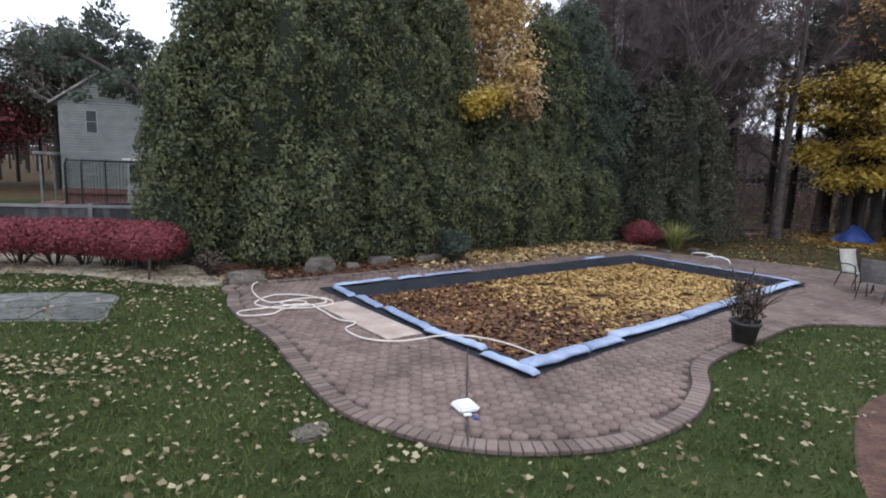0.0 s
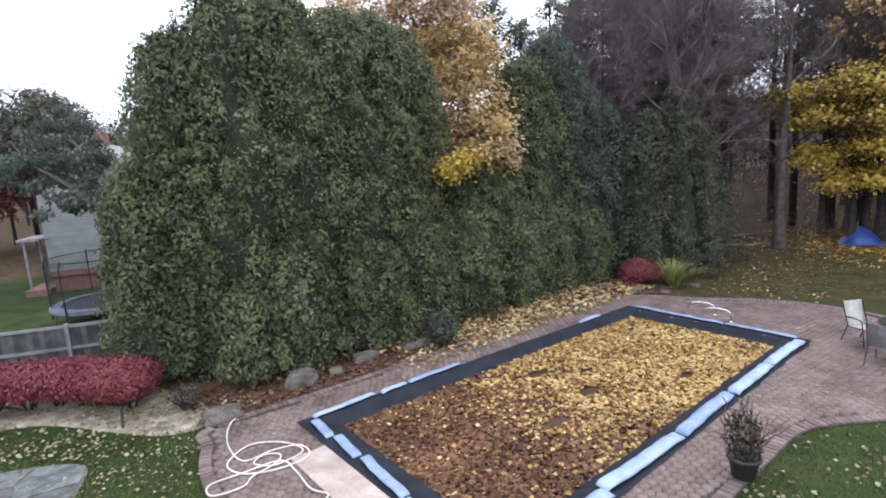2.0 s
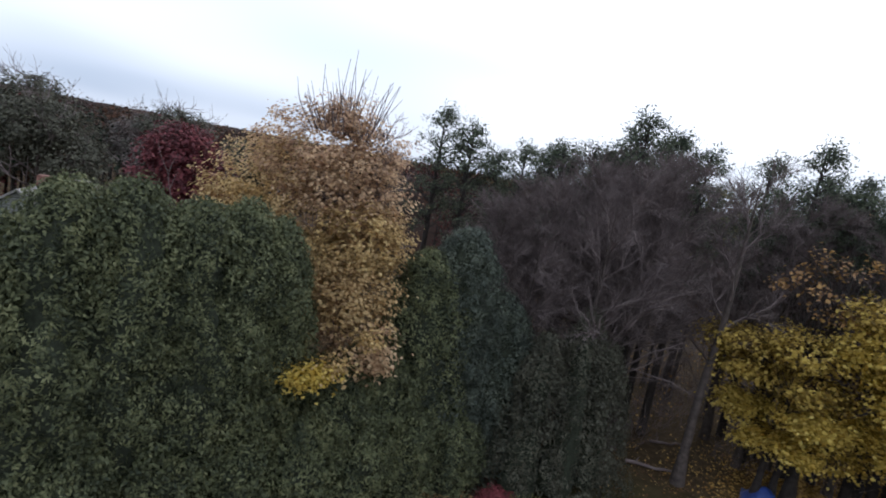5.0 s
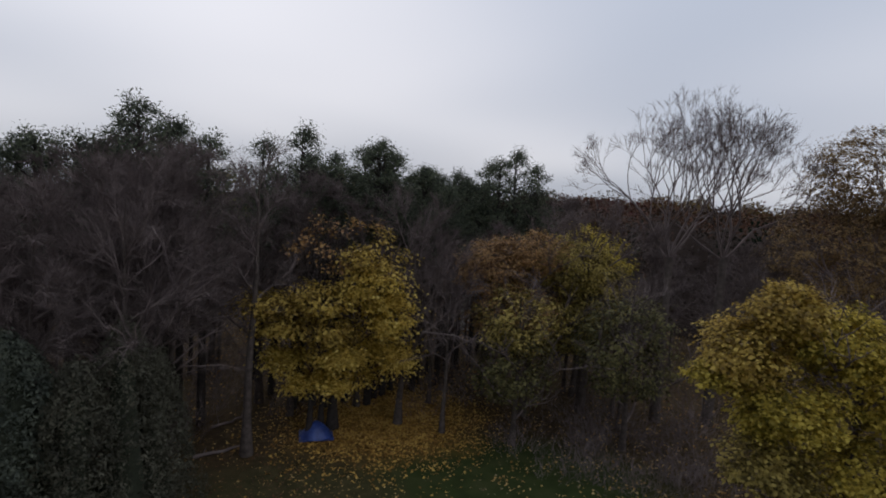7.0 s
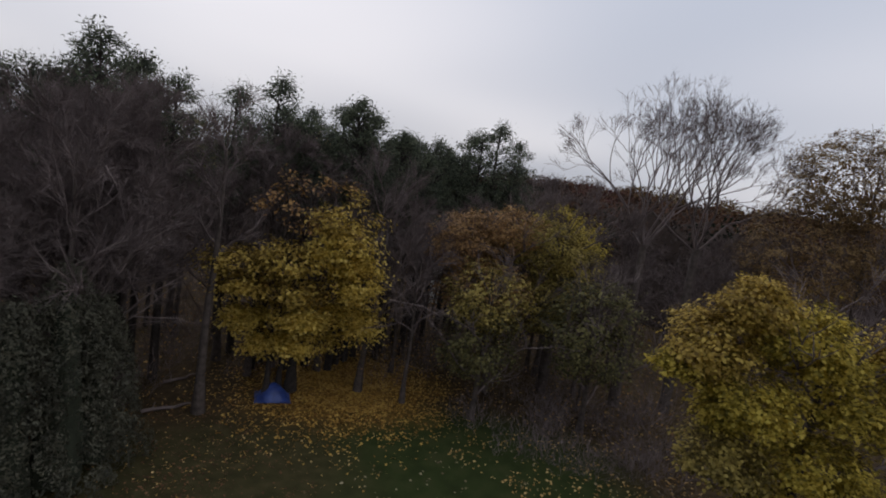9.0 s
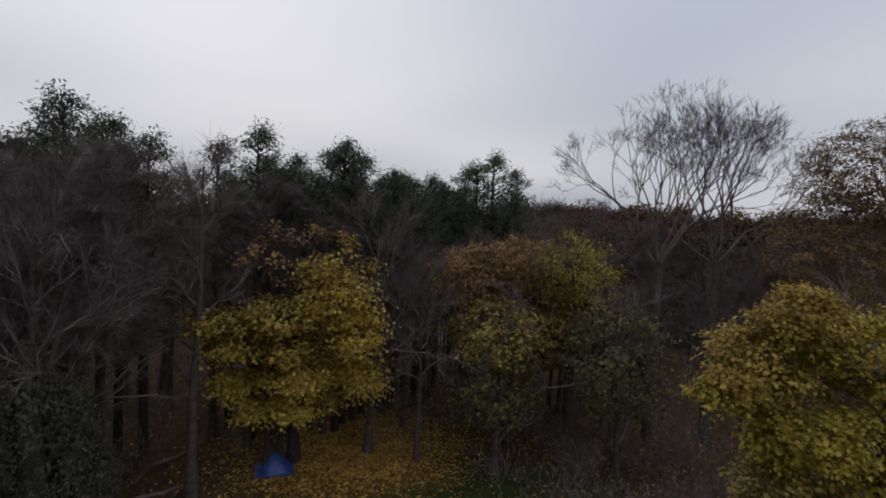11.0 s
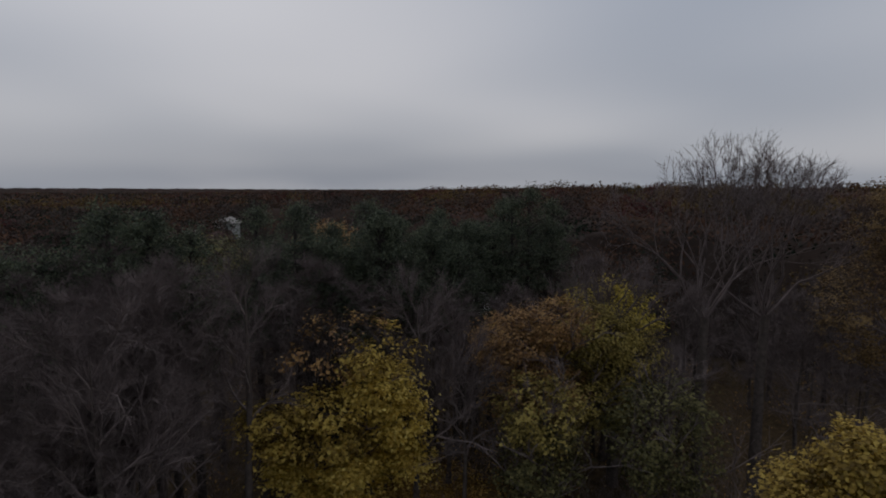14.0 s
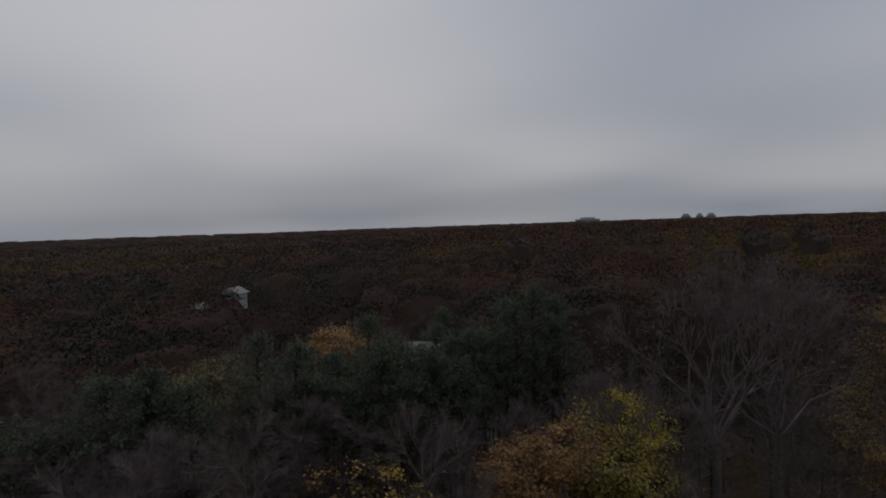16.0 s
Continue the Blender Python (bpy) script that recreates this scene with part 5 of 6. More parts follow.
def twig_haze(name, limbs, n, size, seed):
    """Fine end twigs along the boughs, as slivers."""
    rng = np.random.default_rng(seed)
    ends = [p for p, q in limbs]
    pick = rng.integers(len(ends), size=n)
    f = rng.uniform(0.25, 1.05, n)
    at = np.array([ends[i][0] + (ends[i][-1] - ends[i][0]) * t for i, t in zip(pick, f)])
    way = np.array([ends[i][-1] - ends[i][0] for i in pick])
    way /= np.linalg.norm(way, axis=1, keepdims=True) + 1e-9
    d = way + 0.9 * unit(rng, n) + np.array([0, 0, 0.15])
    d /= np.linalg.norm(d, axis=1, keepdims=True)
    L = (size * rng.uniform(0.5, 1.5, n))[:, None]
    s = np.cross(d, unit(rng, n))
    s /= np.linalg.norm(s, axis=1, keepdims=True) + 1e-9
    s *= 0.009
    tip = at + d * L
    v = np.stack([at - s, at + s, tip], 1).reshape(-1, 3)
    return mesh_from(name, v, np.arange(3 * n).reshape(-1, 3))


def bare_tree(x, y, h, r, seed, label, haze=3600, twig=0.85, **kw):
    e = thing("bare_tree", Matrix.Translation((x, y, 0)), label, "tree", "bare trees")
    tr, lb = bare_mesh(seed, h, r, **kw)
    part("trunk", tubes("trunk", tr, 7), M_BARK, e)
    part("limb_crown", tubes("limb_crown", lb, 3), M_TWIG, e)
    part("twig_crown", twig_haze("twig_crown", lb, haze, twig, seed + 5), M_TWIG_FINE, e)
    return e


def spreading_tree(x, y, fork, reach, seed, label):
    """A tree of several stems that fork again and again into a broad round head of fine branches."""
    rng = np.random.default_rng(seed)
    e = thing("bare_tree", Matrix.Translation((x, y, 0)), label, "tree", "bare trees")
    part("trunk", tubes("trunk", [(np.array([(0, 0, 0), (0.08, 0.05, fork * 0.5), (0, 0, fork)]), [0.36, 0.26, 0.22])], 8), M_BARK, e)
    boughs, ends = [], []

    def grow(p, d, length, r, depth):
        pts = [p]
        for k in range(3):
            d = d + rng.normal(0, 0.11, 3) + np.array([0, 0, 0.05])
            d /= np.linalg.norm(d)
            pts.append(pts[-1] + d * length / 3)
        boughs.append((np.array(pts), np.linspace(r, r * 0.7, 4)))
        if depth < 2:
            ends.append(boughs[-1])
        if depth:
            for k in range(2 + (rng.uniform() < 0.22)):
                w = d + 0.52 * unit(rng, 1)[0] + np.array([0, 0, 0.06])
                grow(pts[-1], w / np.linalg.norm(w), length * rng.uniform(0.62, 0.84), max(r * 0.62, 0.009), depth - 1)

    for k in range(7):
        a, tilt = k * 2.4 + rng.uniform(-0.3, 0.3), 0.25 + 0.75 * (k / 6)
        grow(np.array([0, 0, fork - 0.3 * k / 6]), np.array([tilt * math.cos(a), tilt * math.sin(a), 1.0]), reach * 0.285, 0.095, 6)
    part("limb_crown", tubes("limb_crown", boughs, 3), M_TWIG_FINE, e)
    part("twig_crown", twig_haze("twig_crown", ends, 3600, 0.45, seed + 5), M_TWIG_FINE, e)
    return e


spreading_tree(36.6, 15.2, 10.0, 9.2, 301, "large spreading bare tree rising above the woods")
spreading_tree(38.8, 12.9, 10.2, 8.9, 302, "large spreading bare tree rising above the woods")
spreading_tree(34.0, 18.8, 8.0, 5.6, 303, "smaller bare tree with a rounded head in the woods")
protos = [bare_tree(10.4, 24.6, 11.4, 0.17, 311, "bare grey tree with crooked limbs at the woods' edge", limb_len=0.40, spread=0.9, first=0.38, upright=1.1),
          bare_tree(12.6, 30.2, 12.0, 0.20, 312, "straight bare tree at the woods' edge", first=0.35, limb_len=0.32),
          bare_tree(19.4, 31.4, 12.2, 0.19, 313, "bare tree with wide limbs in the woods", limb_len=0.40),
          bare_tree(12.4, 27.0, 12.0, 0.14, 314, "slim bare tree in the woods", first=0.4, limbs=12, limb_len=0.28)]
# full-crowned trees along the woods' front, whose twigs veil what stands behind
veils = [bare_tree(12.3, 26.6, 12.2, 0.15, 331, "bare tree with a dense grey crown of fine twigs", haze=10500, twig=0.62, limbs=16, depth=2, kids=4, limb_len=0.34, first=0.34, spread=1.1),
         bare_tree(13.4, 28.0, 12.4, 0.15, 332, "bare tree with a dense grey crown of fine twigs", haze=10500, twig=0.62, limbs=16, depth=2, kids=4, limb_len=0.31, first=0.38, spread=1.1)]
for k, (x, y, f) in enumerate([(8.0, 26.2, 0.88), (6.2, 27.6, 0.84), (11.0, 28.2, 0.98), (13.0, 29.6, 1.02), (21.6, 29.2, 0.95), (19.8, 28.6, 0.95), (23.6, 27.6, 0.9), (9.6, 29.8, 0.95),
                               (27.4, 25.4, 0.8), (31.4, 24.6, 0.8), (36.4, 21.4, 0.78), (40.0, 17.4, 0.8), (41.4, 11.6, 0.8)]):
    c = copy_thing(veils[k % 2], pose(x, y, 0, 0, 0, (k * 77) % 360))
    c.scale = (f * 1.08, f * 1.08, f)
rng = np.random.default_rng(77)


def wood_ok(x, y):
    d = np.array([[x, y]])
    lawn = (x < 28 and y < 21.5) or (y < 24.5 and x < 10) or ((x - 20.0) ** 2 + (y - 24.2) ** 2 < 3.2 ** 2) or (x < 3 and y < 30) or (x < 20 and y < 24.5 and x > 14)
    return not lawn


placed, tries = [], 0
while len(placed) < 66 and tries < 20000:
    tries += 1
    x, y = rng.uniform(6, 62), rng.uniform(0, 62)
    if not wood_ok(x, y) or x * 0.55 + y < 31 or (y < 7 and x < 45) or any((x - a) ** 2 + (y - b) ** 2 < 1.7 ** 2 for a, b in placed):
        continue
    placed.append((x, y))
for x, y in placed:
    p = protos[rng.integers(4)]
    k = rng.uniform(0.70, 0.96)
    if x > 24:
        k *= 0.82
    c = copy_thing(p, pose(x, y, 0, 0, 0, rng.uniform(0, 360)))
    c.scale = (k, k, k * rng.uniform(0.92, 1.05))
    c["label"] = "bare grey-brown tree standing in the woods"


def pine(x, y, h, seed, label="dark green pine with a tufted crown", spread=2.2, first=0.55):
    rng = np.random.default_rng(seed)
    e = thing("pine_tree", Matrix.Translation((x, y, 0)), label, "tree", "pines")
    part("trunk", tubes("trunk", [(np.array([(0, 0, 0), (0.1, 0, h * 0.5), (0.05, 0.1, h)]), [0.24, 0.17, 0.03])], 8), M_WETBARK, e)
    paths, P = [], []
    low = h * first
    for k in range(96):
        f = rng.uniform(0, 1) ** 0.8
        zz = low + (h - low) * f
        a = k * 2.399
        L = spread * (0.18 + 1.15 * (1 - f) ** 0.6) * rng.uniform(0.3, 1.1)
        tip = np.array([L * math.cos(a), L * math.sin(a), zz + rng.uniform(0.0, 0.5)])
        paths.append((np.array([(0, 0, zz - 0.35 * L), tip * np.array([0.5, 0.5, 1]) - np.array([0, 0, 0.15]), tip]), [0.035, 0.02, 0.01]))
        m = 54
        rr = rng.uniform(0.17, 0.27)
        P.append(tip + rng.normal(0, 1, (m, 3)) * np.array([rr, rr, rr * 0.75]))
    part("limb_crown", tubes("limb_crown", paths, 4), M_WETBARK, e)
    P = np.concatenate(P)
    part("foliage", leaves("foliage", P, np.tile([0, 0, 1.0], (len(P), 1)), 0.19, rng, wide=0.32, scatter=1.3), M_PINE, e)
    return e


pA = pine(3.9, 34.2, 14.2, 401)
pB = pine(12.3, 30.0, 15.6, 402, spread=2.0)
pC = pine(24.2, 27.4, 15.2, 403, spread=1.7, first=0.7)
for x, y, k, src in [(5.6, 35.5, 0.92, pA), (7.0, 33.0, 0.86, pB), (10.2, 31.0, 0.98, pA), (14.2, 31.5, 1.0, pC), (15.6, 30.2, 0.93, pB), (20.5, 29.5, 1.0, pB), (22.0, 28.6, 0.97, pA), (26.0, 28.2, 0.95, pB),
                     (28.2, 27.8, 0.93, pC), (30.3, 27.6, 0.93, pA), (32.6, 29.0, 0.92, pB), (35.5, 29.2, 0.98, pA), (39.0, 28.6, 1.06, pB), (40.8, 28.2, 0.98, pA), (11.2, 30.4, 0.9, pC), (13.2, 30.8, 0.93, pA), (15.0, 31.6, 0.92, pC), (21.4, 30.2, 0.9, pC), (23.4, 28.6, 0.9, pA), (25.2, 28.0, 0.9, pC), (27.0, 28.6, 0.9, pA), (29.4, 28.6, 0.88, pC), (31.4, 29.6, 0.9, pB), (34.2, 29.4, 0.92, pC), (37.4, 29.0, 1.0, pB), (41.6, 28.4, 1.0, pB), (27.5, 33, 1.0, pB), (31, 35, 0.95, pA), (36, 35, 0.95, pB), (21, 35, 0.98, pB), (2.2, 35.0, 0.95, pB), (8.6, 34.0, 0.9, pC), (11.6, 33.5, 0.95, pA), (23.2, 30.2, 0.93, pB), (25.0, 30.6, 0.9, pA), (29.2, 30.0, 0.88, pB), (33.8, 31.0, 0.88, pC), (9.0, 32.4, 0.98, pA), (12.6, 32.6, 0.96, pB), (14.8, 33.6, 1.0, pA), (20.6, 32.2, 0.94, pA), (22.4, 31.8, 0.93, pB), (24.3, 32.2, 0.97, pA), (26.2, 31.4, 0.96, pA), (28.2, 31.8, 0.92, pB), (30.2, 31.6, 0.94, pA), (32.3, 31.8, 0.93, pB), (36.6, 32.2, 0.98, pA), (38.6, 31.0, 1.0, pB)]:
    c = copy_thing(src, pose(x, y, 0, 0, 0, (x * 57) % 360))
    c.scale = (k, k, k)
# low feathery hemlocks by the hedge's end
for k, (x, y, h, r) in enumerate([(8.5, 22.3, 6.4, 1.7), (10.0, 22.9, 7.4, 1.9), (11.3, 24.0, 6.0, 1.7)]):
    cedar(0, 0, h, r, 160 + k, M_HEMLOCK, 300, "feathery dark hemlock at the edge of the woods", "hemlocks", at=(x, y, 0), per=44, cone=True)


# the thick grey trunk beside the yellow maple, and the fallen logs round it
bare_tree(15.9, 25.7, 13.6, 0.21, 321, "thick straight grey trunk with high bare limbs", haze=1500, first=0.5, limbs=9, limb_len=0.22, upright=1.3)


def fallen_log(x, y, turn, length, r, seed):
    rng = np.random.default_rng(seed)
    e = thing("fallen_log", pose(x, y, r * 0.8, 0, 0, turn), "pale dead log lying in the fallen leaves", "log", "fallen logs")
    n = 7
    pts = np.column_stack([np.linspace(-length / 2, length / 2, n), rng.normal(0, 0.06, n), np.abs(rng.normal(0, 0.02, n))])
    part("log", tubes("log", [(pts, np.linspace(r, r * 0.55, n))], 8), M_TWIG, e, smooth=True)
    for k in range(3):
        p = pts[1 + 2 * k]
        part("stub", tubes("stub", [(np.array([p, p + np.array([0.2, 0.25 * (-1) ** k, 0.22])]), [r * 0.35, r * 0.15])], 6), M_TWIG, e)


for spec in ((15.2, 26.6, -5, 2.6, 0.09, 1), (16.9, 29.6, 10, 2.2, 0.08, 2), (13.2, 27.6, 35, 2.0, 0.07, 3)):
    fallen_log(*spec)


# ---- fence, trampoline, neighbour's house ----
def fence():
    a, b = Vector((-17.0, 13.35, 0)), Vector((-6.1, 16.5, 0))
    d = (b - a).normalized()
    L = (b - a).length
    m = Matrix.Translation(a) @ Matrix.Rotation(math.atan2(d.y, d.x), 4, "Z")
    e = thing("wooden_fence", m, "weathered grey board fence with pale posts and rails", "fence")
    off = 2.2
    k = 0
    x = 0.15
    while x < L:
        part("post", box(0.10, 0.10, 1.26, (x, -0.06, 0), 0.01), M_RAIL, e)
        x += 2.3
    for z in (0.50, 1.13):
        part("rail", box(L, 0.05, 0.09, (L / 2, -0.045, z), 0.008), M_RAIL, e)
    n = int(L / 0.15)
    me = None
    rng = np.random.default_rng(9)
    for i in range(n):
        if me is None:
            ob = part("board", box(0.14, 0.02, 1.14, (0, 0, 0), 0.004), M_FENCE, e)
            me = ob.data
        else:
            ob = part("board", me, M_FENCE, e)
        ob.location = (0.08 + i * 0.15, 0.0, rng.uniform(0, 0.03))
    return e


fence()


def trampoline(x, y):
    e = thing("trampoline", pose(x, y, 0, 0, 0, 20), "round trampoline with a black net and a dark blue-grey pad", "trampoline")
    R, z = 1.8, 0.68
    a = np.linspace(0, 2 * np.pi, 49)
    ring = np.column_stack([R * np.cos(a), R * np.sin(a), 0 * a + z])
    part("frame", tubes("frame", [(ring, np.full(49, 0.03))], 8), M_STEEL, e, smooth=True)
    bm = bmesh.new()
    bmesh.ops.create_cone(bm, cap_ends=True, segments=48, radius1=R - 0.25, radius2=R - 0.25, depth=0.02)
    bmesh.ops.translate(bm, vec=(0, 0, z), verts=bm.verts)
    part("mat", bm, M_NET, e)
    V, F = [], []
    for i in range(49):
        for r, h in ((R - 0.27, 0.0), (R + 0.06, 0.0), (R + 0.08, -0.10), (R - 0.27, 0.035), (R + 0.07, 0.035)):
            V.append((r * math.cos(a[i]), r * math.sin(a[i]), z + 0.02 + h))
        if i:
            o, q = (i - 1) * 5, i * 5
            F += [(o + 3, q + 3, q + 4, o + 4), (o + 4, q + 4, q + 2, o + 2), (o, o + 1, q + 1, q)]
    part("pad", mesh_from("pad", V, np.array(F)), M_PAD, e, "blue-grey spring pad", smooth=True)
    for k in range(6):
        t = k * math.pi / 3
        c, s = math.cos(t), math.sin(t)
        part("leg", tubes("leg", [(np.array([(R * c, R * s, 0), (R * c, R * s, z)]), [0.025] * 2)], 8), M_STEEL, e)
        part("net_pole", tubes("net_pole", [(np.array([((R + 0.1) * c, (R + 0.1) * s, 0.2), ((R + 0.1) * c, (R + 0.1) * s, 2.25), (R * c, R * s, 2.5)]), [0.03] * 3)], 8), M_BLACK, e)
    paths = []
    for k in range(96):
        t = 2 * math.pi * k / 96
        paths.append((np.array([(R * math.cos(t), R * math.sin(t), z), (R * math.cos(t), R * math.sin(t), 2.45)]), [0.005] * 2))
    for zz in np.arange(0.9, 2.5, 0.09):
        paths.append((np.column_stack([R * np.cos(a), R * np.sin(a), 0 * a + zz]), np.full(49, 0.005 if zz < 2.4 else 0.02)))
    tagged(part("net", tubes("net", paths, 3), M_NET, e, "black safety net"), kind="")
    return e


trampoline(-12.4, 20.5)


def window(parent, x, z, w, h, y, bars=1):
    f = part("window", box(w + 0.12, 0.06, h + 0.12, (x, y - 0.02, z - 0.06), 0.008), M_SIDING, parent)
    part("pane", box(w, 0.02, h, (x, y - 0.055, z)), M_GLASS, f)
    for k in range(bars):
        part("glazing_bar", box(w, 0.02, 0.035, (x, y - 0.068, z + h * (k + 1) / (bars + 1) - 0.017)), M_RAIL, f)
    return f


def neighbour_house():
    """Gable end towards the garden: its left corner, width and heights in metres."""
    corner = Vector((-18.5, 25.7, 0.77))
    m = Matrix.Translation(corner) @ Matrix.Rotation(radians(19), 4, "Z") @ Matrix.Scale(0.85, 4)
    e = thing("house", m, "two-storey house with pale horizontal siding, brick base and porch", "house")
    W, D, EV, RG = 5.75, 9.0, 5.1, 7.2
    part("foundation", box(W - 0.1, D - 0.1, 1.0, (W / 2, D / 2 + 0.1, -0.98)), M_BRICK, e)
    bm = bmesh.new()
    prof = [(0, 0), (W, 0), (W, EV), (W / 2, RG), (0, EV)]
    fr = [bm.verts.new((x, 0.03, z)) for x, z in prof]
    bk = [bm.verts.new((x, D, z)) for x, z in prof]
    bm.faces.new(fr); bm.faces.new(bk[::-1])
    for k in range(5):
        bm.faces.new((fr[k], fr[(k + 1) % 5], bk[(k + 1) % 5], bk[k]))
    wall = part("wall", bm, M_SIDING, e)
    # clapboards on the gable end, each a thin tilted board
    z = 0.30
    while z < RG - 0.12:
        half = W / 2 if z < EV else W / 2 * (RG - z) / (RG - EV)
        top = W / 2 if z + 0.15 < EV else W / 2 * (RG - z - 0.15) / (RG - EV)
        h0, h1 = half, max(top, 0.03)
        V = [(W / 2 - h0, -0.012, z), (W / 2 + h0, -0.012, z), (W / 2 + h1, 0.018, z + 0.15), (W / 2 - h1, 0.018, z + 0.15), (W / 2 - h0, 0.03, z), (W / 2 + h0, 0.03, z)]
        part("clapboard", mesh_from("clapboard", V, [np.array([[0, 1, 2, 3], [0, 4, 5, 1]])]), M_SIDING, wall)
        z += 0.152
    part("brick_base", box(W + 0.02, 0.10, 0.30, (W / 2, -0.0, 0), 0.01), M_BRICK, e, "low red brick base")
    for s in (-1, 1):
        bm = bmesh.new()
        lo, hi = (W / 2 + s * (W / 2 + 0.35), EV - 0.2), (W / 2, RG + 0.06)
        q = [(lo[0], -0.30, lo[1]), (lo[0], D + 0.3, lo[1]), (hi[0], D + 0.3, hi[1]), (hi[0], -0.30, hi[1])]
        a = [bm.verts.new(v) for v in q]
        b = [bm.verts.new((v[0], v[1], v[2] + 0.14)) for v in q]
        bm.faces.new(a); bm.faces.new(b)
        for k in range(4):
            bm.faces.new((a[k], a[(k + 1) % 4], b[(k + 1) % 4], b[k]))
        roof = part("roof", bm, M_ROOF, e)
    part("chimney", box(0.62, 0.6, 1.25, (W / 2, 3.0, RG - 0.5), 0.02), M_BRICK, e, "short brick chimney with a metal cap")
    window(e, 1.6, 3.45, 0.5, 1.2, -0.01)
    # lean-to roof and glazed bay at the right
    bay = part("bay", box(1.7, 0.7, 2.87, (4.2, -0.37, -0.92), 0.01), M_SIDING, e, "sided bay under a small flat roof")
    part("bay_roof", box(2.0, 1.0, 0.12, (4.2, -0.42, 1.97), 0.02), M_TRIM, e)
    for k in range(2):
        window(e, 3.82 + k * 0.76, 0.75, 0.56, 1.0, -0.73, 0)
    # porch at the left
    part("porch_roof", box(1.15, 2.4, 0.16, (-0.56, 0.6, 2.12), 0.02), M_ROOF, e)
    for x, y in ((-0.85, -0.45), (-0.85, 1.6)):
        part("porch_post", box(0.10, 0.10, 3.03, (x, y, -0.91), 0.01), M_RAIL, e)
    part("porch_floor", box(1.15, 2.4, 0.35, (-0.56, 0.6, -0.91), 0.01), M_BRICK, e)
    return e


neighbour_house()
for x, y, rr, h, seed in ((-21.5, 22.6, 1.3, 2.2, 81), (-23.6, 24.5, 1.6, 2.8, 82), (-26.5, 24.0, 1.8, 3.0, 83), (-19.8, 20.6, 0.9, 1.4, 84)):
    shrub("yard_shrub", x, y, rr, h, M_HEMLOCK, 2600, 0.16, seed, "dark evergreen shrub beside the neighbouring house")


def far_house(x, y, w, d, h, turn, label, wall=M_TRIM, base=0.0):
    e = thing("house", pose(x, y, base, 0, 0, turn), label, "house", "distant houses")
    part("wall", box(w, d, h, (0, 0, 0), 0.03), wall, e)
    bm = bmesh.new()
    q = [(-w / 2 - 0.4, -d / 2 - 0.4, h - 0.1), (w / 2 + 0.4, -d / 2 - 0.4, h - 0.1), (w / 2 + 0.4, d / 2 + 0.4, h - 0.1), (-w / 2 - 0.4, d / 2 + 0.4, h - 0.1), (-w / 2 - 0.4, 0, h + d * 0.30), (w / 2 + 0.4, 0, h + d * 0.30)]
    v = [bm.verts.new(p) for p in q]
    for f in ((0, 1, 5, 4), (2, 3, 4, 5), (0, 4, 3), (1, 2, 5), (0, 3, 2, 1)):
        bm.faces.new([v[i] for i in f])
    part("roof", bm, M_ROOF, e)
    for k in range(3):
        window(e, -w * 0.3 + k * w * 0.3, h * 0.55, 0.9, 1.2, -d / 2, 1)
    return e


far_house(46.6, 53.4, 11.5, 7.0, 6.0, -48, "house with a broad pale grey roof among the trees", M_SIDING)
far_house(47.2, 102.3, 3.2, 3.4, 9.6, 40, "narrow white house half hidden by far trees", M_SIDING, 0.9)
far_house(39.8, 99.8, 2.2, 2.6, 8.4, 20, "small white gable half hidden by far trees", M_SIDING, 0.5)
far_house(125.7, 97.6, 3.4, 3.0, 10.2, -30, "white house far off among the trees")
far_house(154.6, 34.7, 3.0, 3.0, 10.4, -75, "white house far off among the trees")
far_house(152.0, 46.0, 2.4, 2.4, 9.6, -75, "white gable far off among the trees")
far_house(45.0, 38.3, 1.6, 1.6, 6.6, -40, "narrow white shed gable among the trees")


def far_block(x, y, w, h, turn):
    e = thing("office_building", pose(x, y, 0, 0, 0, turn), "pale flat-roofed block on the horizon", "building", "blocks on the horizon")
    part("wall", box(w, 25, h, (0, 0, 0), 0.3), M_SIDING, e)
    part("roof", box(w * 0.6, 14, 7, (0, 0, h), 0.3), M_SIDING, e)
    for k in range(4):
        part("window_row", box(w * 0.92, 0.6, 2.0, (0, -12.6, h * 0.25 + k * h * 0.17)), M_GLASS, e)
    return e


for ang, w in ((-59.0, 100), (-68.3, 34), (-69.5, 24), (-70.5, 32)):
    r = 2300
    far_block(7.6 + r * math.sin(radians(-ang)), 5.1 + r * math.cos(radians(-ang)), w, 24, ang)


# ---- far woods ----
def far_leafy(name, dark, mid, light):
    """Fine twigs and last leaves of crowns far off."""
    return material(name, [(0.25, dark), (0.5, mid), (0.8, light)], scale=0.2, rough=0.9, bump=0, island=0.15, trans=0.1, spec=0.1, fine=(0.5, 0.25))


FAR_MATS = [far_leafy("far_bare_crowns", (0.030, 0.024, 0.021), (0.048, 0.037, 0.032), (0.070, 0.054, 0.047)), far_leafy("far_rust_crowns", (0.055, 0.029, 0.019), (0.088, 0.046, 0.029), (0.12, 0.066, 0.040)),
            far_leafy("far_red_crowns", (0.054, 0.017, 0.016), (0.084, 0.026, 0.025), (0.11, 0.038, 0.036)), far_leafy("far_pine_crowns", (0.008, 0.014, 0.009), (0.014, 0.024, 0.014), (0.026, 0.038, 0.023)),
            far_leafy("far_yellow_crowns", (0.070, 0.046, 0.018), (0.115, 0.075, 0.026), (0.16, 0.108, 0.040))]
FAR_NAMES = ["bare brown-grey", "rust-brown", "dark red", "dark green pine", "faded yellow"]


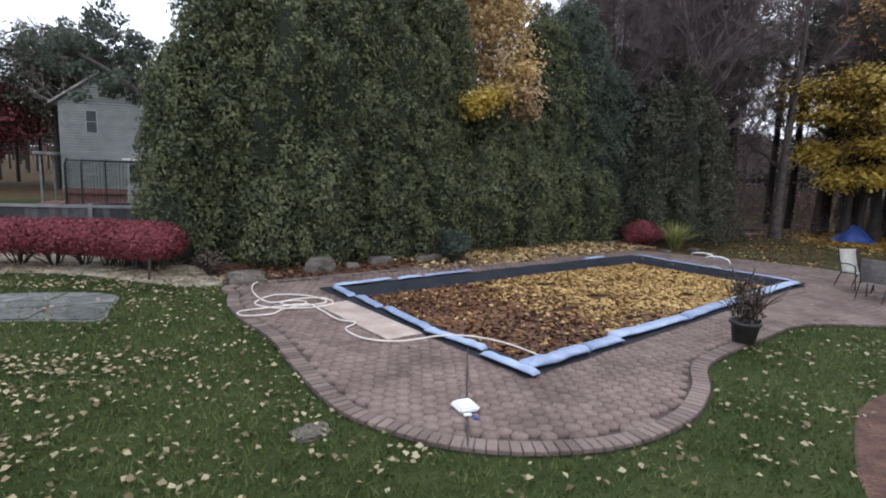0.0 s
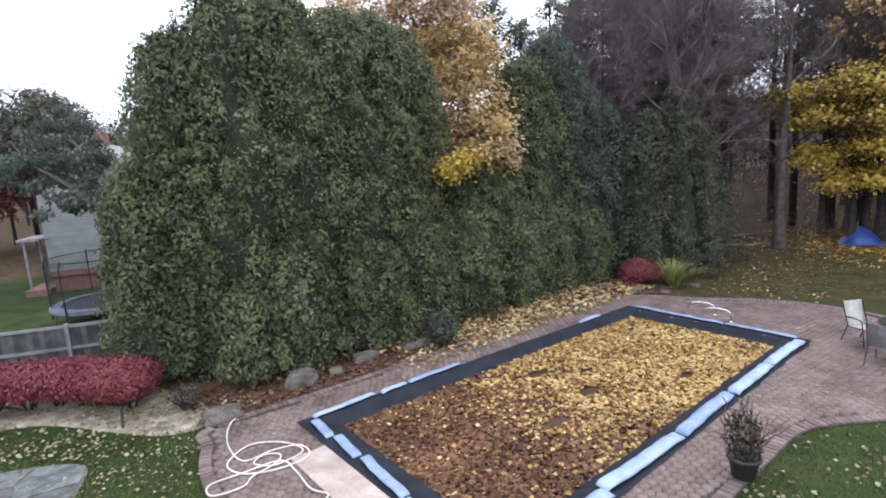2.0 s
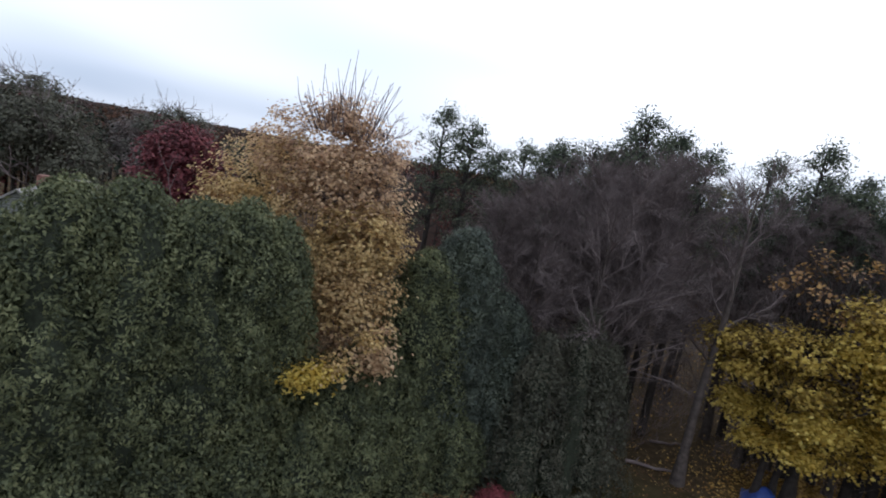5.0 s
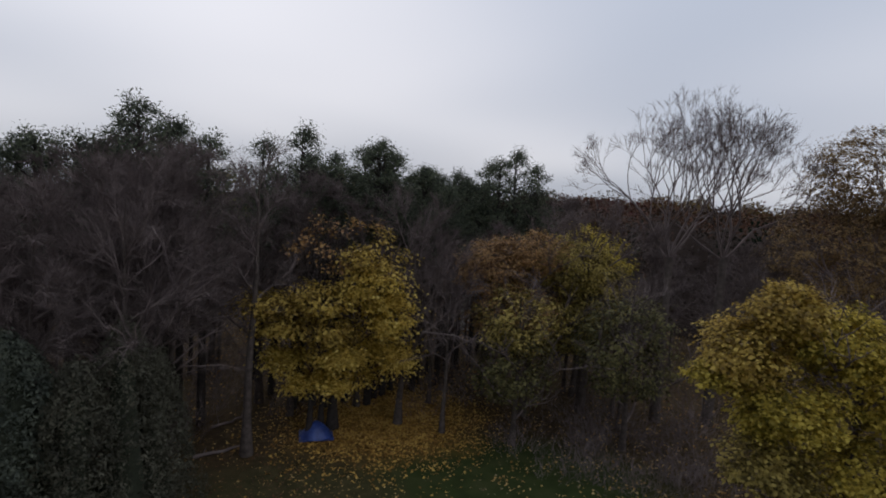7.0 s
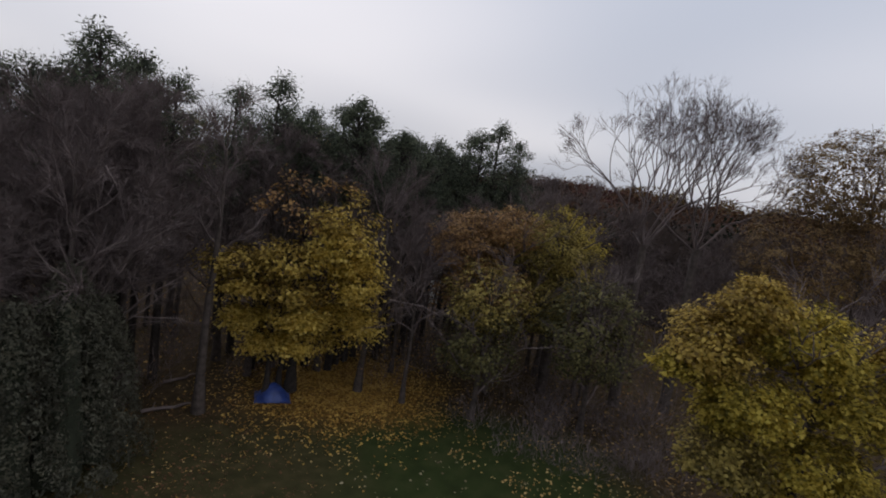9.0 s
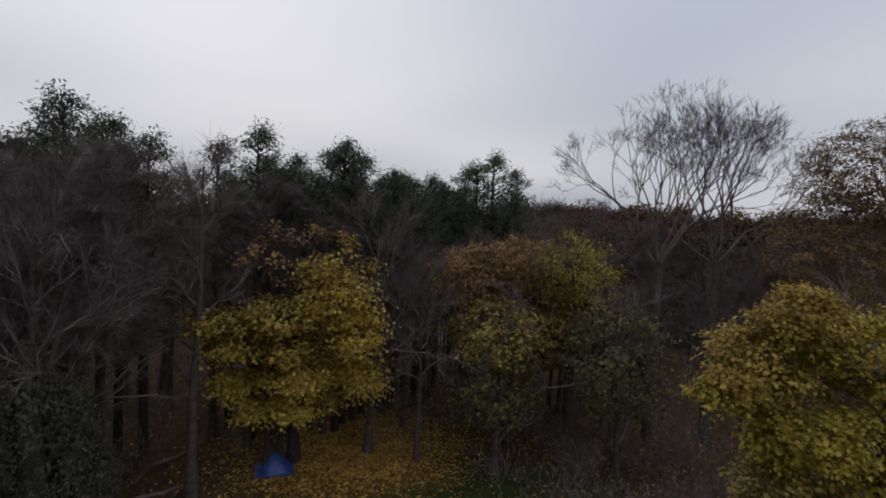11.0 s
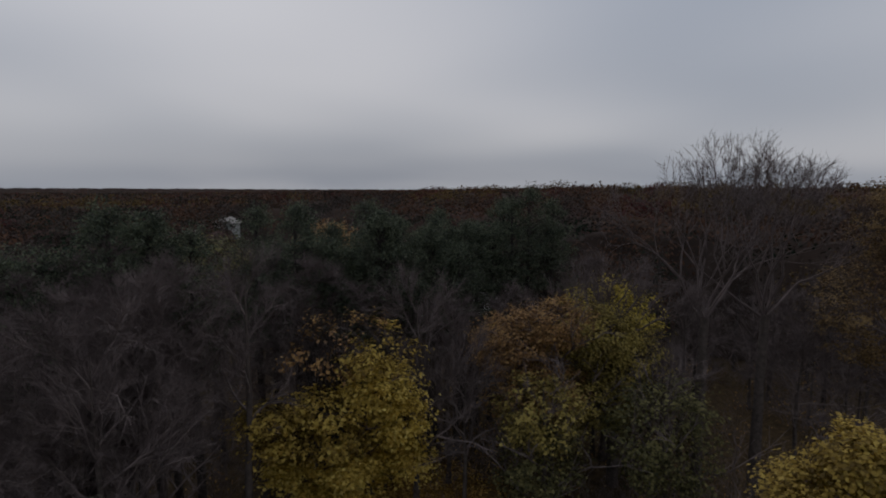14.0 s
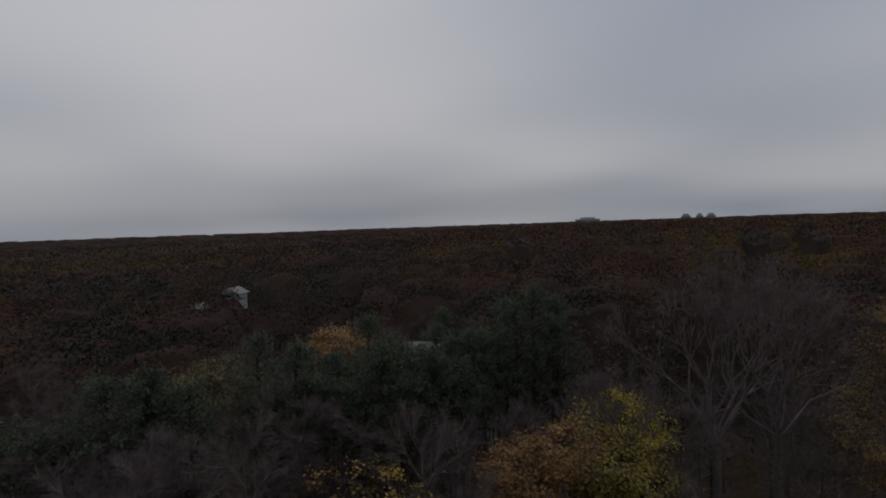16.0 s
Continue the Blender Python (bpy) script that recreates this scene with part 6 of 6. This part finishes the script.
def far_woods():
    rng = np.random.default_rng(88)
    P, D, S = [[] for _ in range(5)], [[] for _ in range(5)], [[] for _ in range(5)]
    trunks = []
    # clearings round the houses, each open towards the garden
    houses = [(47, 53, 7.5, 5.6), (47.2, 102.3, 3.4, 10.4), (39.8, 99.8, 2.8, 9.4), (125.7, 97.6, 3.4, 9.6), (154.6, 34.7, 3.4, 9.8), (152, 46, 3.0, 9.2), (45, 38.3, 2.0, 6.2)]
    keepout = [(-17, 30, 11), (0.5, 23.5, 9), (20, 24, 8)] + [q[:3] for q in houses]
    cam0 = np.array([6.0, 4.0])
    sights = []
    for kx, ky, kr, seen in houses:
        L = math.hypot(kx - 7.6, ky - 5.1)
        sights.append(((kx - 7.6) / L, (ky - 5.1) / L, L, kr, seen))

    def open_to_garden(x, y, h, w):
        """Whether a crown at x, y leaves the houses' upper walls in view from above the garden."""
        for kx, ky, kr, seen in houses:
            d = np.array([kx - 7.6, ky - 5.1])
            L = np.linalg.norm(d)
            d /= L
            along, across = (x - 7.6) * d[0] + (y - 5.1) * d[1], abs((x - 7.6) * d[1] - (y - 5.1) * d[0])
            if along < L and across < w * 0.6 + kr * 0.3 and h > 21.6 - (21.6 - seen) * along / L:
                return False
        return True

    def put(r0, r1, n, quads, size, hh, rr, lo=-125, hi=60):
        for _ in range(n):
            deg = rng.uniform(lo, hi)
            a = radians(deg)
            r = math.sqrt(rng.uniform(r0 * r0, r1 * r1))
            x, y = cam0[0] - r * math.sin(a), cam0[1] + r * math.cos(a)
            if any((x - kx) ** 2 + (y - ky) ** 2 < kr * kr for kx, ky, kr in keepout) or (x < -8 and y < 38 and x > -34):
                continue
            if r < 46 and not (wood_ok(x, y) and x * 0.5 + y > 38):
                continue
            if abs(math.degrees(math.atan2(x, y)) - 31) < 4.5:
                continue
            k = int(rng.choice(5, p=[0.46, 0.33, 0.10, 0.095, 0.015]))
            if noise.noise(Vector((x * 0.03, y * 0.03, 5))) > 0.25:
                k = 3 if rng.uniform() < 0.45 else k
            # the woods stand a little taller on the rise to the right
            ease = min(1, max(0, (-deg - 5) / 60))
            tall = 1 + 0.72 * ease * ease * (3 - 2 * ease) * min(1, max(0.3, (r - 30) / 110))
            h = hh * rng.uniform(0.82, 1.09) * tall
            w = rr * rng.uniform(0.7, 1.35)
            if not open_to_garden(x, y, h, w):
                continue
            q, d = blob_points(rng, quads, (x, y, h * 0.72), (w, w, h * 0.30), 0.45)
            P[k].append(q); D[k].append(d + np.array([0, 0, 0.4])); S[k].append(np.full(quads, size))
            trunks.append((np.array([(x, y, 0), (x + 0.1, y, h * 0.8)]), [0.17, 0.05]))

    def canopy(x, y):
        """Height of the closed canopy and the seed of the crown that stands there."""
        dx, dy = x - cam0[0], y - cam0[1]
        r, deg = math.hypot(dx, dy), math.degrees(math.atan2(-dx, dy))
        wide = 7.5 if r < 320 else 12.0
        dist, near = noise.voronoi(Vector((x / wide, y / wide, 0.5)))
        seed = math.sin(near[0].x * 12.99 + near[0].y * 78.2) * 43758.5
        seed -= math.floor(seed)
        ease = min(1, max(0, (-deg - 5) / 60))
        tall = 1 + 0.72 * ease * ease * (3 - 2 * ease) * min(1, max(0.3, (r - 30) / 110))
        rise = 1 - min(1.0, dist[0] * 1.25) ** 2
        h = (8.2 + 1.5 * seed) * tall + 2.6 * rise + 1.0 * noise.noise(Vector((x * 0.17, y * 0.17, 3)))
        lane = abs(math.degrees(math.atan2(x, y)) - 31.0)
        if r < 120 and lane < 6:
            h *= 0.32 + 0.68 * max(0.0, min(1.0, max((lane - 4) / 2, (r - 100) / 20)))
        for ux, uy, L, kr, seen in sights:
            along = (x - 7.6) * ux + (y - 5.1) * uy
            if 0.6 * L < along < L + kr:
                across = abs((x - 7.6) * uy - (y - 5.1) * ux)
                if across < kr:
                    low = 21.2 - (21.6 - seen) * along / L if along < L else seen - 3.0
                    h = min(h, low + 1.2 + max(0.0, across - 0.45 * kr) * 2.0)
        return max(h, 1.0), seed, ((x / wide - near[0].x), (y / wide - near[0].y))

    def spread_twigs(r0, r1, n, size, lo=-125, hi=17):
        """Twigs and last leaves all over the canopy, each crown with its own colour."""
        for _ in range(n):
            a, r = radians(rng.uniform(lo, hi)), math.sqrt(rng.uniform(r0 * r0, r1 * r1))
            x, y = cam0[0] - r * math.sin(a), cam0[1] + r * math.cos(a)
            if x < -8 and y < 40 and x > -36:
                continue
            h, seed, off = canopy(x, y)
            drift = 0.55 * noise.noise(Vector((x * 0.012, y * 0.012, 9)))
            f = min(max(seed + drift, 0), 0.999)
            k = 3 if f < 0.20 else 0 if f < 0.60 else 1 if f < 0.88 else 2 if f < 0.965 else 4
            P[k].append([(x, y, h - rng.uniform(-0.5, 1.9) * min(1, r / 150 + 0.3))]); D[k].append([(1.5 * off[0], 1.5 * off[1], 0.6)]); S[k].append([size])

    def canopy_sheet():
        rs = 60 * (720 / 60) ** (np.arange(131) / 130)
        an = np.radians(np.linspace(-126, 18, 260))
        V = [(cam0[0] - r * math.sin(a), cam0[1] + r * math.cos(a)) for r in rs for a in an]
        V = [(x, y, canopy(x, y)[0] - 1.9 if i >= 520 else 0.2 + 2.0 * (i >= 260)) for i, (x, y) in enumerate(V)]
        i, j = np.meshgrid(np.arange(130), np.arange(259), indexing="ij")
        F = np.stack([i * 260 + j, i * 260 + j + 1, (i + 1) * 260 + j + 1, (i + 1) * 260 + j], -1).reshape(-1, 4)
        mid = np.array([[(V[f[0]][0] + V[f[2]][0]) / 2, (V[f[0]][1] + V[f[2]][1]) / 2] for f in F])
        F = F[~((mid[:, 0] < -8) & (mid[:, 0] > -36) & (mid[:, 1] < 40))]
        return mesh_from("far_canopy", V, F)

    put(24, 46, 95, 260, 0.26, 9.4, 2.3, lo=-100, hi=5)
    put(46, 75, 220, 290, 0.32, 10.6, 3.0)
    put(75, 260, 420, 150, 0.7, 11.5, 4.6, lo=14, hi=60)
    spread_twigs(60, 150, 110000, 0.46)
    spread_twigs(150, 320, 95000, 0.8)
    spread_twigs(320, 700, 50000, 1.5)
    tagged(part("far_canopy", canopy_sheet(), M_FARCROWN, smooth=True), "uneven closed canopy of the distant brown woods", "woods", kind="stuff")
    for k in range(5):
        me = leaves("far_trees", np.concatenate(P[k]), np.concatenate(D[k]), np.concatenate(S[k]), rng, wide=0.6, scatter=0.6, fold=0.12)
        tagged(part("far_trees", me, FAR_MATS[k]), FAR_NAMES[k] + " tree crowns of the distant woods", "woods", kind="stuff")
    tagged(part("far_trunks", tubes("far_trunks", trunks, 5), M_WETBARK), "dark trunks of the distant woods", "woods", kind="stuff")
    # crowns far off, as low bumps to the horizon
    V, F, base = [], [], 0
    for r0, r1, n, hh, rr in ((640, 1400, 2700, 11, 13), (1400, 3200, 1900, 14, 27)):
        for _ in range(n):
            a = radians(rng.uniform(-125, 60))
            r = math.sqrt(rng.uniform(r0 * r0, r1 * r1))
            x, y = cam0[0] - r * math.sin(a), cam0[1] + r * math.cos(a)
            h, w = hh * rng.uniform(0.7, 1.15), rr * rng.uniform(0.7, 1.4)
            for rw, rh in ((1.0, 0.0), (0.95, 0.6), (0.6, 0.9)):
                for k in range(7):
                    t = 2 * math.pi * k / 7
                    j = rng.uniform(0.8, 1.15)
                    V.append((x + w * rw * j * math.cos(t), y + w * rw * j * math.sin(t), h * rh * rng.uniform(0.9, 1.1)))
            for lev in (0, 1):
                for k in range(7):
                    o = base + lev * 7
                    F.append((o + k, o + (k + 1) % 7, o + 7 + (k + 1) % 7, o + 7 + k))
            base += 21
    tops = np.arange(base).reshape(-1, 3, 7)[:, 2]
    tagged(part("far_woods", mesh_from("far_woods", V, [np.array(F), tops]), M_FARCROWN), "dusky brown woods reaching to the horizon", "woods", kind="stuff")


far_woods()


# ---- fallen leaves and grass ----
def rect(x0, x1, y0, y1):
    return lambda rng, n: np.column_stack([rng.uniform(x0, x1, n), rng.uniform(y0, y1, n)])


def off_patio(xy):
    return ~inside_loop(xy, _loop)


def clumpy(seed, s=0.9, base=0.45, k=1.0):
    def f(xy):
        r = np.random.default_rng(seed).uniform(size=len(xy))
        return off_patio(xy) & (r < np.clip(base + k * lumps(xy, s, seed), 0.03, 1))
    return f


def soft_patch(x, y, rx, ry):
    return lambda rng, n: np.column_stack([rng.normal(x, rx, n), rng.normal(y, ry, n)])


scattered("lawn_leaves", 6200, rect(-9.5, 0.5, 2.2, 10.8), 0.035, M_FALLEN, 0.07, 61, "pale dry leaves scattered over the lawn", clumpy(3))
scattered("lawn_leaves", 4200, rect(0.5, 12, 2.0, 9.5), 0.035, M_FALLEN, 0.074, 62, "pale dry leaves scattered over the lawn", clumpy(4, base=0.4))
scattered("lawn_leaves", 3000, rect(-9.5, -3.5, 2.2, 7.0), 0.035, M_FALLEN, 0.074, 63, "dry brown leaves lying thickly on the lawn", clumpy(6, 0.6, 0.5, 1.2))
scattered("lawn_leaves", 4200, soft_patch(1.5, -1.5, 7.0, 3.4), 0.035, M_FALLEN, 0.076, 76, "pale dry leaves scattered over the lawn", lambda xy: clumpy(13)(xy) & (xy[:, 1] < 2.2))
scattered("lawn_leaves", 1500, rect(-19, -9.5, 1.0, 11.0), 0.035, M_FALLEN, 0.076, 77, "pale dry leaves scattered over the lawn", clumpy(14))
scattered("lawn_leaves", 2600, rect(-12, -3.8, 10.0, 12.4), 0.06, M_FALLEN, 0.085, 64, "dry leaves and straw at the edge of the mulch bed", clumpy(7))
scattered("yellow_leaves", 13000, soft_patch(23.6, 24.9, 2.7, 2.4), 0.01, M_CARPET, 0.14, 65, "carpet of yellow leaves under the yellow maple", off_patio)
scattered("yellow_leaves", 3600, rect(9.5, 31, 17, 30), 0.01, M_FALLEN_Y, 0.095, 66, "yellow leaves strewn over the far lawn", clumpy(8, 0.4, 0.4, 0.9))
scattered("yellow_leaves", 1000, rect(14, 31, 4, 18), 0.01, M_FALLEN, 0.12, 67, "pale leaves strewn over the far lawn", clumpy(9, 0.4, 0.4, 0.9))
scattered("yellow_leaves", 2600, rect(23, 34, 4, 17), 0.01, M_FALLEN_Y, 0.13, 74, "yellow and brown leaves under the trees at the lawn's edge", clumpy(11, 0.5, 0.5, 0.9))
scattered("brown_leaves", 3600, rect(7.5, 17, 17.5, 27), 0.01, M_WETLEAF, 0.09, 75, "brown leaves lying at the edge of the woods", clumpy(12, 0.5, 0.55, 0.9))
scattered("bed_leaves", 5200, uv_box(2.6, 13.8, 5.75, 8.6), 0.055, M_FALLEN_P, 0.13, 68, "yellow leaves lying thickly between the pool and the hedge",
          thin_by(lambda u, v, xy: np.clip((u - 2.8) / 3.0, 0, 1) * np.clip(0.85 + 0.5 * lumps(xy, 0.8, 5) - 0.9 * (v < 6.3 - 0.03 * u), 0, 1)), lift=0.04)
scattered("patio_leaves", 190, rect(-4, 13, 4.7, 18), 0.052, M_FALLEN, 0.10, 69, "a few pale leaves on the paving", lambda xy: on_patio(xy, 0.1) & ~in_pool(xy, 0.3))
scattered("bed_leaves", 1600, uv_box(-1.5, 4.0, 6.2, 9.0), 0.05, M_WETLEAF, 0.11, 70, "brown leaves at the hedge's foot", lambda xy: ~inside_loop(xy, _loop))


def undergrowth():
    """Brush and saplings between the trunks, as fine upright slivers."""
    rng = np.random.default_rng(72)
    out = []
    while len(out) < 420:
        x, y = rng.uniform(7, 60), rng.uniform(8, 58)
        if wood_ok(x, y) and x * 0.55 + y > 27 and not (x < 29 and y < 23):
            out.append((x, y, rng.uniform(1.2, 3.6), rng.uniform(0.8, 1.7)))
    for k in range(46):
        x, y = rng.uniform(25.5, 33), rng.uniform(8.5, 18.5)
        if x + 0.5 * y > 33.0:
            out.append((x, y, rng.uniform(0.9, 2.2), rng.uniform(0.7, 1.3)))
    for x in np.arange(2.5, 11, 0.5):
        out.append((x, 24.8 + rng.uniform(0, 2), rng.uniform(2, 4), 1.2))
    at, way, L = [], [], []
    for x, y, h, r in out:
        n = 90
        a, q = rng.uniform(0, 6.28, n), r * np.sqrt(rng.uniform(0, 1, n))
        at.append(np.column_stack([x + q * np.cos(a), y + q * np.sin(a), h * rng.uniform(0, 0.75, n) ** 1.3]))
        way.append(np.column_stack([0.5 * np.cos(a), 0.5 * np.sin(a), np.ones(n)]) + 0.7 * unit(rng, n))
        L.append(np.full(n, h * 0.35))
    at, way, L = np.concatenate(at), np.concatenate(way), np.concatenate(L)[:, None]
    way /= np.linalg.norm(way, axis=1, keepdims=True)
    s = np.cross(way, unit(rng, len(at)))
    s *= 0.014 / (np.linalg.norm(s, axis=1, keepdims=True) + 1e-9)
    v = np.stack([at - s, at + s, at + way * L], 1).reshape(-1, 3)
    me = mesh_from("undergrowth", v, np.arange(len(v)).reshape(-1, 3))
    tagged(part("undergrowth", me, M_TWIG), "tangled bare brush and saplings under the trees", "undergrowth", kind="stuff")
    P = np.concatenate([np.array([x, y, h * 0.4]) + rng.normal(0, 1, (26, 3)) * np.array([r * 0.6, r * 0.6, h * 0.25]) for x, y, h, r in out[:330]])
    P[:, 2] = np.maximum(P[:, 2], 0.1)
    me = leaves("brush_leaves", P, np.tile([0, 0, 1.0], (len(P), 1)), 0.16, rng, wide=0.7, scatter=1.0)
    tagged(part("brush_leaves", me, M_BROWN), "last brown leaves on the brush under the trees", "undergrowth", kind="stuff")


undergrowth()


def grass():
    rng = np.random.default_rng(71)
    xy = np.vstack([rect(-10, 0.5, 2.0, 11.0)(rng, 60000), rect(0.5, 12, 2.2, 9.9)(rng, 40000), soft_patch(1.0, 0.6, 6.0, 1.6)(rng, 26000)])
    d = loop_distance(xy, _loop)
    bed = np.array([(p.x, p.y) for p in smooth_loop(NEAR_BED)])
    xy = xy[off_patio(xy) & (d > 0.02) & ~inside_loop(xy, bed)]
    n = len(xy)
    h = 0.055 * rng.uniform(0.5, 1.4, n)[:, None]
    a = rng.uniform(0, 2 * np.pi, n)
    side = np.column_stack([np.cos(a), np.sin(a), 0 * a]) * 0.011
    base = np.column_stack([xy, np.zeros(n)])
    tip = base + np.column_stack([rng.normal(0, 0.03, n), rng.normal(0, 0.03, n), h[:, 0]])
    v = np.stack([base - side, base + side, tip], 1).reshape(-1, 3)
    me = mesh_from("grass", v, np.arange(3 * n).reshape(-1, 3))
    tagged(part("grass", me, M_GRASS_BLADE), "short green lawn grass", "grass", kind="stuff")


grass()


# ---- paving stones ----
def paving():
    turn = radians(4)
    c, s = math.cos(turn), math.sin(turn)
    px, py = 0.1478, 0.1706
    i, j = np.meshgrid(np.arange(-110, 150), np.arange(-70, 140), indexing="ij")
    gx = i * px
    gy = (j + 0.5 * (i % 2)) * py
    xy = np.column_stack([(gx * c - gy * s).ravel(), (gx * s + gy * c).ravel()])
    xy = xy[on_patio(xy, 0.27) & ~in_pool(xy, 0.10)]
    V, F, T = hex_prism()
    rot = np.array([[c, -s, 0], [s, c, 0], [0, 0, 1]])
    V = V @ rot.T
    near = np.argsort(np.hypot(xy[:, 0] - 0.8, xy[:, 1] - 4.6))
    first, rest = xy[near[:300]], xy[near[300:]]
    rng = np.random.default_rng(90)
    me = mesh_from("paver", V, [F, T])
    me.materials.append(M_PAVER_OB)
    for x, y in first:
        ob = new("paver", me)
        ob.location = (x, y, rng.uniform(-0.004, 0.003))
        ob.parent = patio
    n = len(rest)
    z = rng.uniform(-0.004, 0.003, n)
    VV = (V[None] + np.column_stack([rest, z])[:, None]).reshape(-1, 3)
    off = (np.arange(n) * len(V))[:, None, None]
    FF = (F[None] + off).reshape(-1, 4)
    TT = (T[None] + off).reshape(-1, 12)
    tagged(part("paver_field", mesh_from("paver_field", VV, [FF, TT]), M_PAVER, patio), "reddish hexagonal pavers", kind="stuff")


paving()


def edging():
    """A soldier course of small rectangular pavers round the patio's rim."""
    L = np.vstack([_loop, _loop[:1]])
    seg = np.linalg.norm(np.diff(L, axis=0), axis=1)
    cum = np.concatenate([[0], np.cumsum(seg)])
    step = 0.118
    n = int(cum[-1] / step)
    bm = box(0.106, 0.21, 0.045, (0, 0, 0.008), 0.006)
    me = bpy.data.meshes.new("edging_paver")
    bm.to_mesh(me)
    bm.free()
    me.materials.append(M_EDGE)
    rng = np.random.default_rng(91)
    made = 0
    VV, FF, base = [], [], 0
    co = np.array([v.co[:] for v in me.vertices])
    polys = [list(p.vertices) for p in me.polygons]
    quads = np.array([p for p in polys if len(p) == 4])
    tris = [p for p in polys if len(p) == 3]
    TT = []
    rows = []
    for k in range(n):
        t = (k + 0.5) * step
        p = np.array([np.interp(t, cum, L[:, 0]), np.interp(t, cum, L[:, 1])])
        q = np.array([np.interp(t + 0.05, cum, L[:, 0]), np.interp(t + 0.05, cum, L[:, 1])])
        d = q - p
        ang = math.atan2(d[1], d[0])
        nrm = np.array([-d[1], d[0]]) / (np.linalg.norm(d) + 1e-9)
        rows.append((*(p + nrm * 0.115), ang))
    rows.sort(key=lambda r: math.hypot(r[0] - 0.8, r[1] - 4.6))
    for k, (x, y, ang) in enumerate(rows):
        z = rng.uniform(0.001, 0.006)
        if k < 260:
            ob = new("edging_paver", me)
            ob.parent = patio
            ob.location, ob.rotation_euler = (x, y, z), (0, 0, ang)
        else:
            r = np.array([[math.cos(ang), -math.sin(ang), 0], [math.sin(ang), math.cos(ang), 0], [0, 0, 1]])
            VV.append(co @ r.T + (x, y, z))
            FF.append(quads + base)
            if tris:
                TT.append(np.array(tris) + base)
            base += len(co)
    faces = [np.concatenate(FF)] + ([np.concatenate(TT)] if TT else [])
    ob = part("edging_rest", mesh_from("edging_rest", np.concatenate(VV), faces), M_EDGE, patio)
    tagged(ob, "narrow edging pavers round the patio", kind="stuff")


edging()
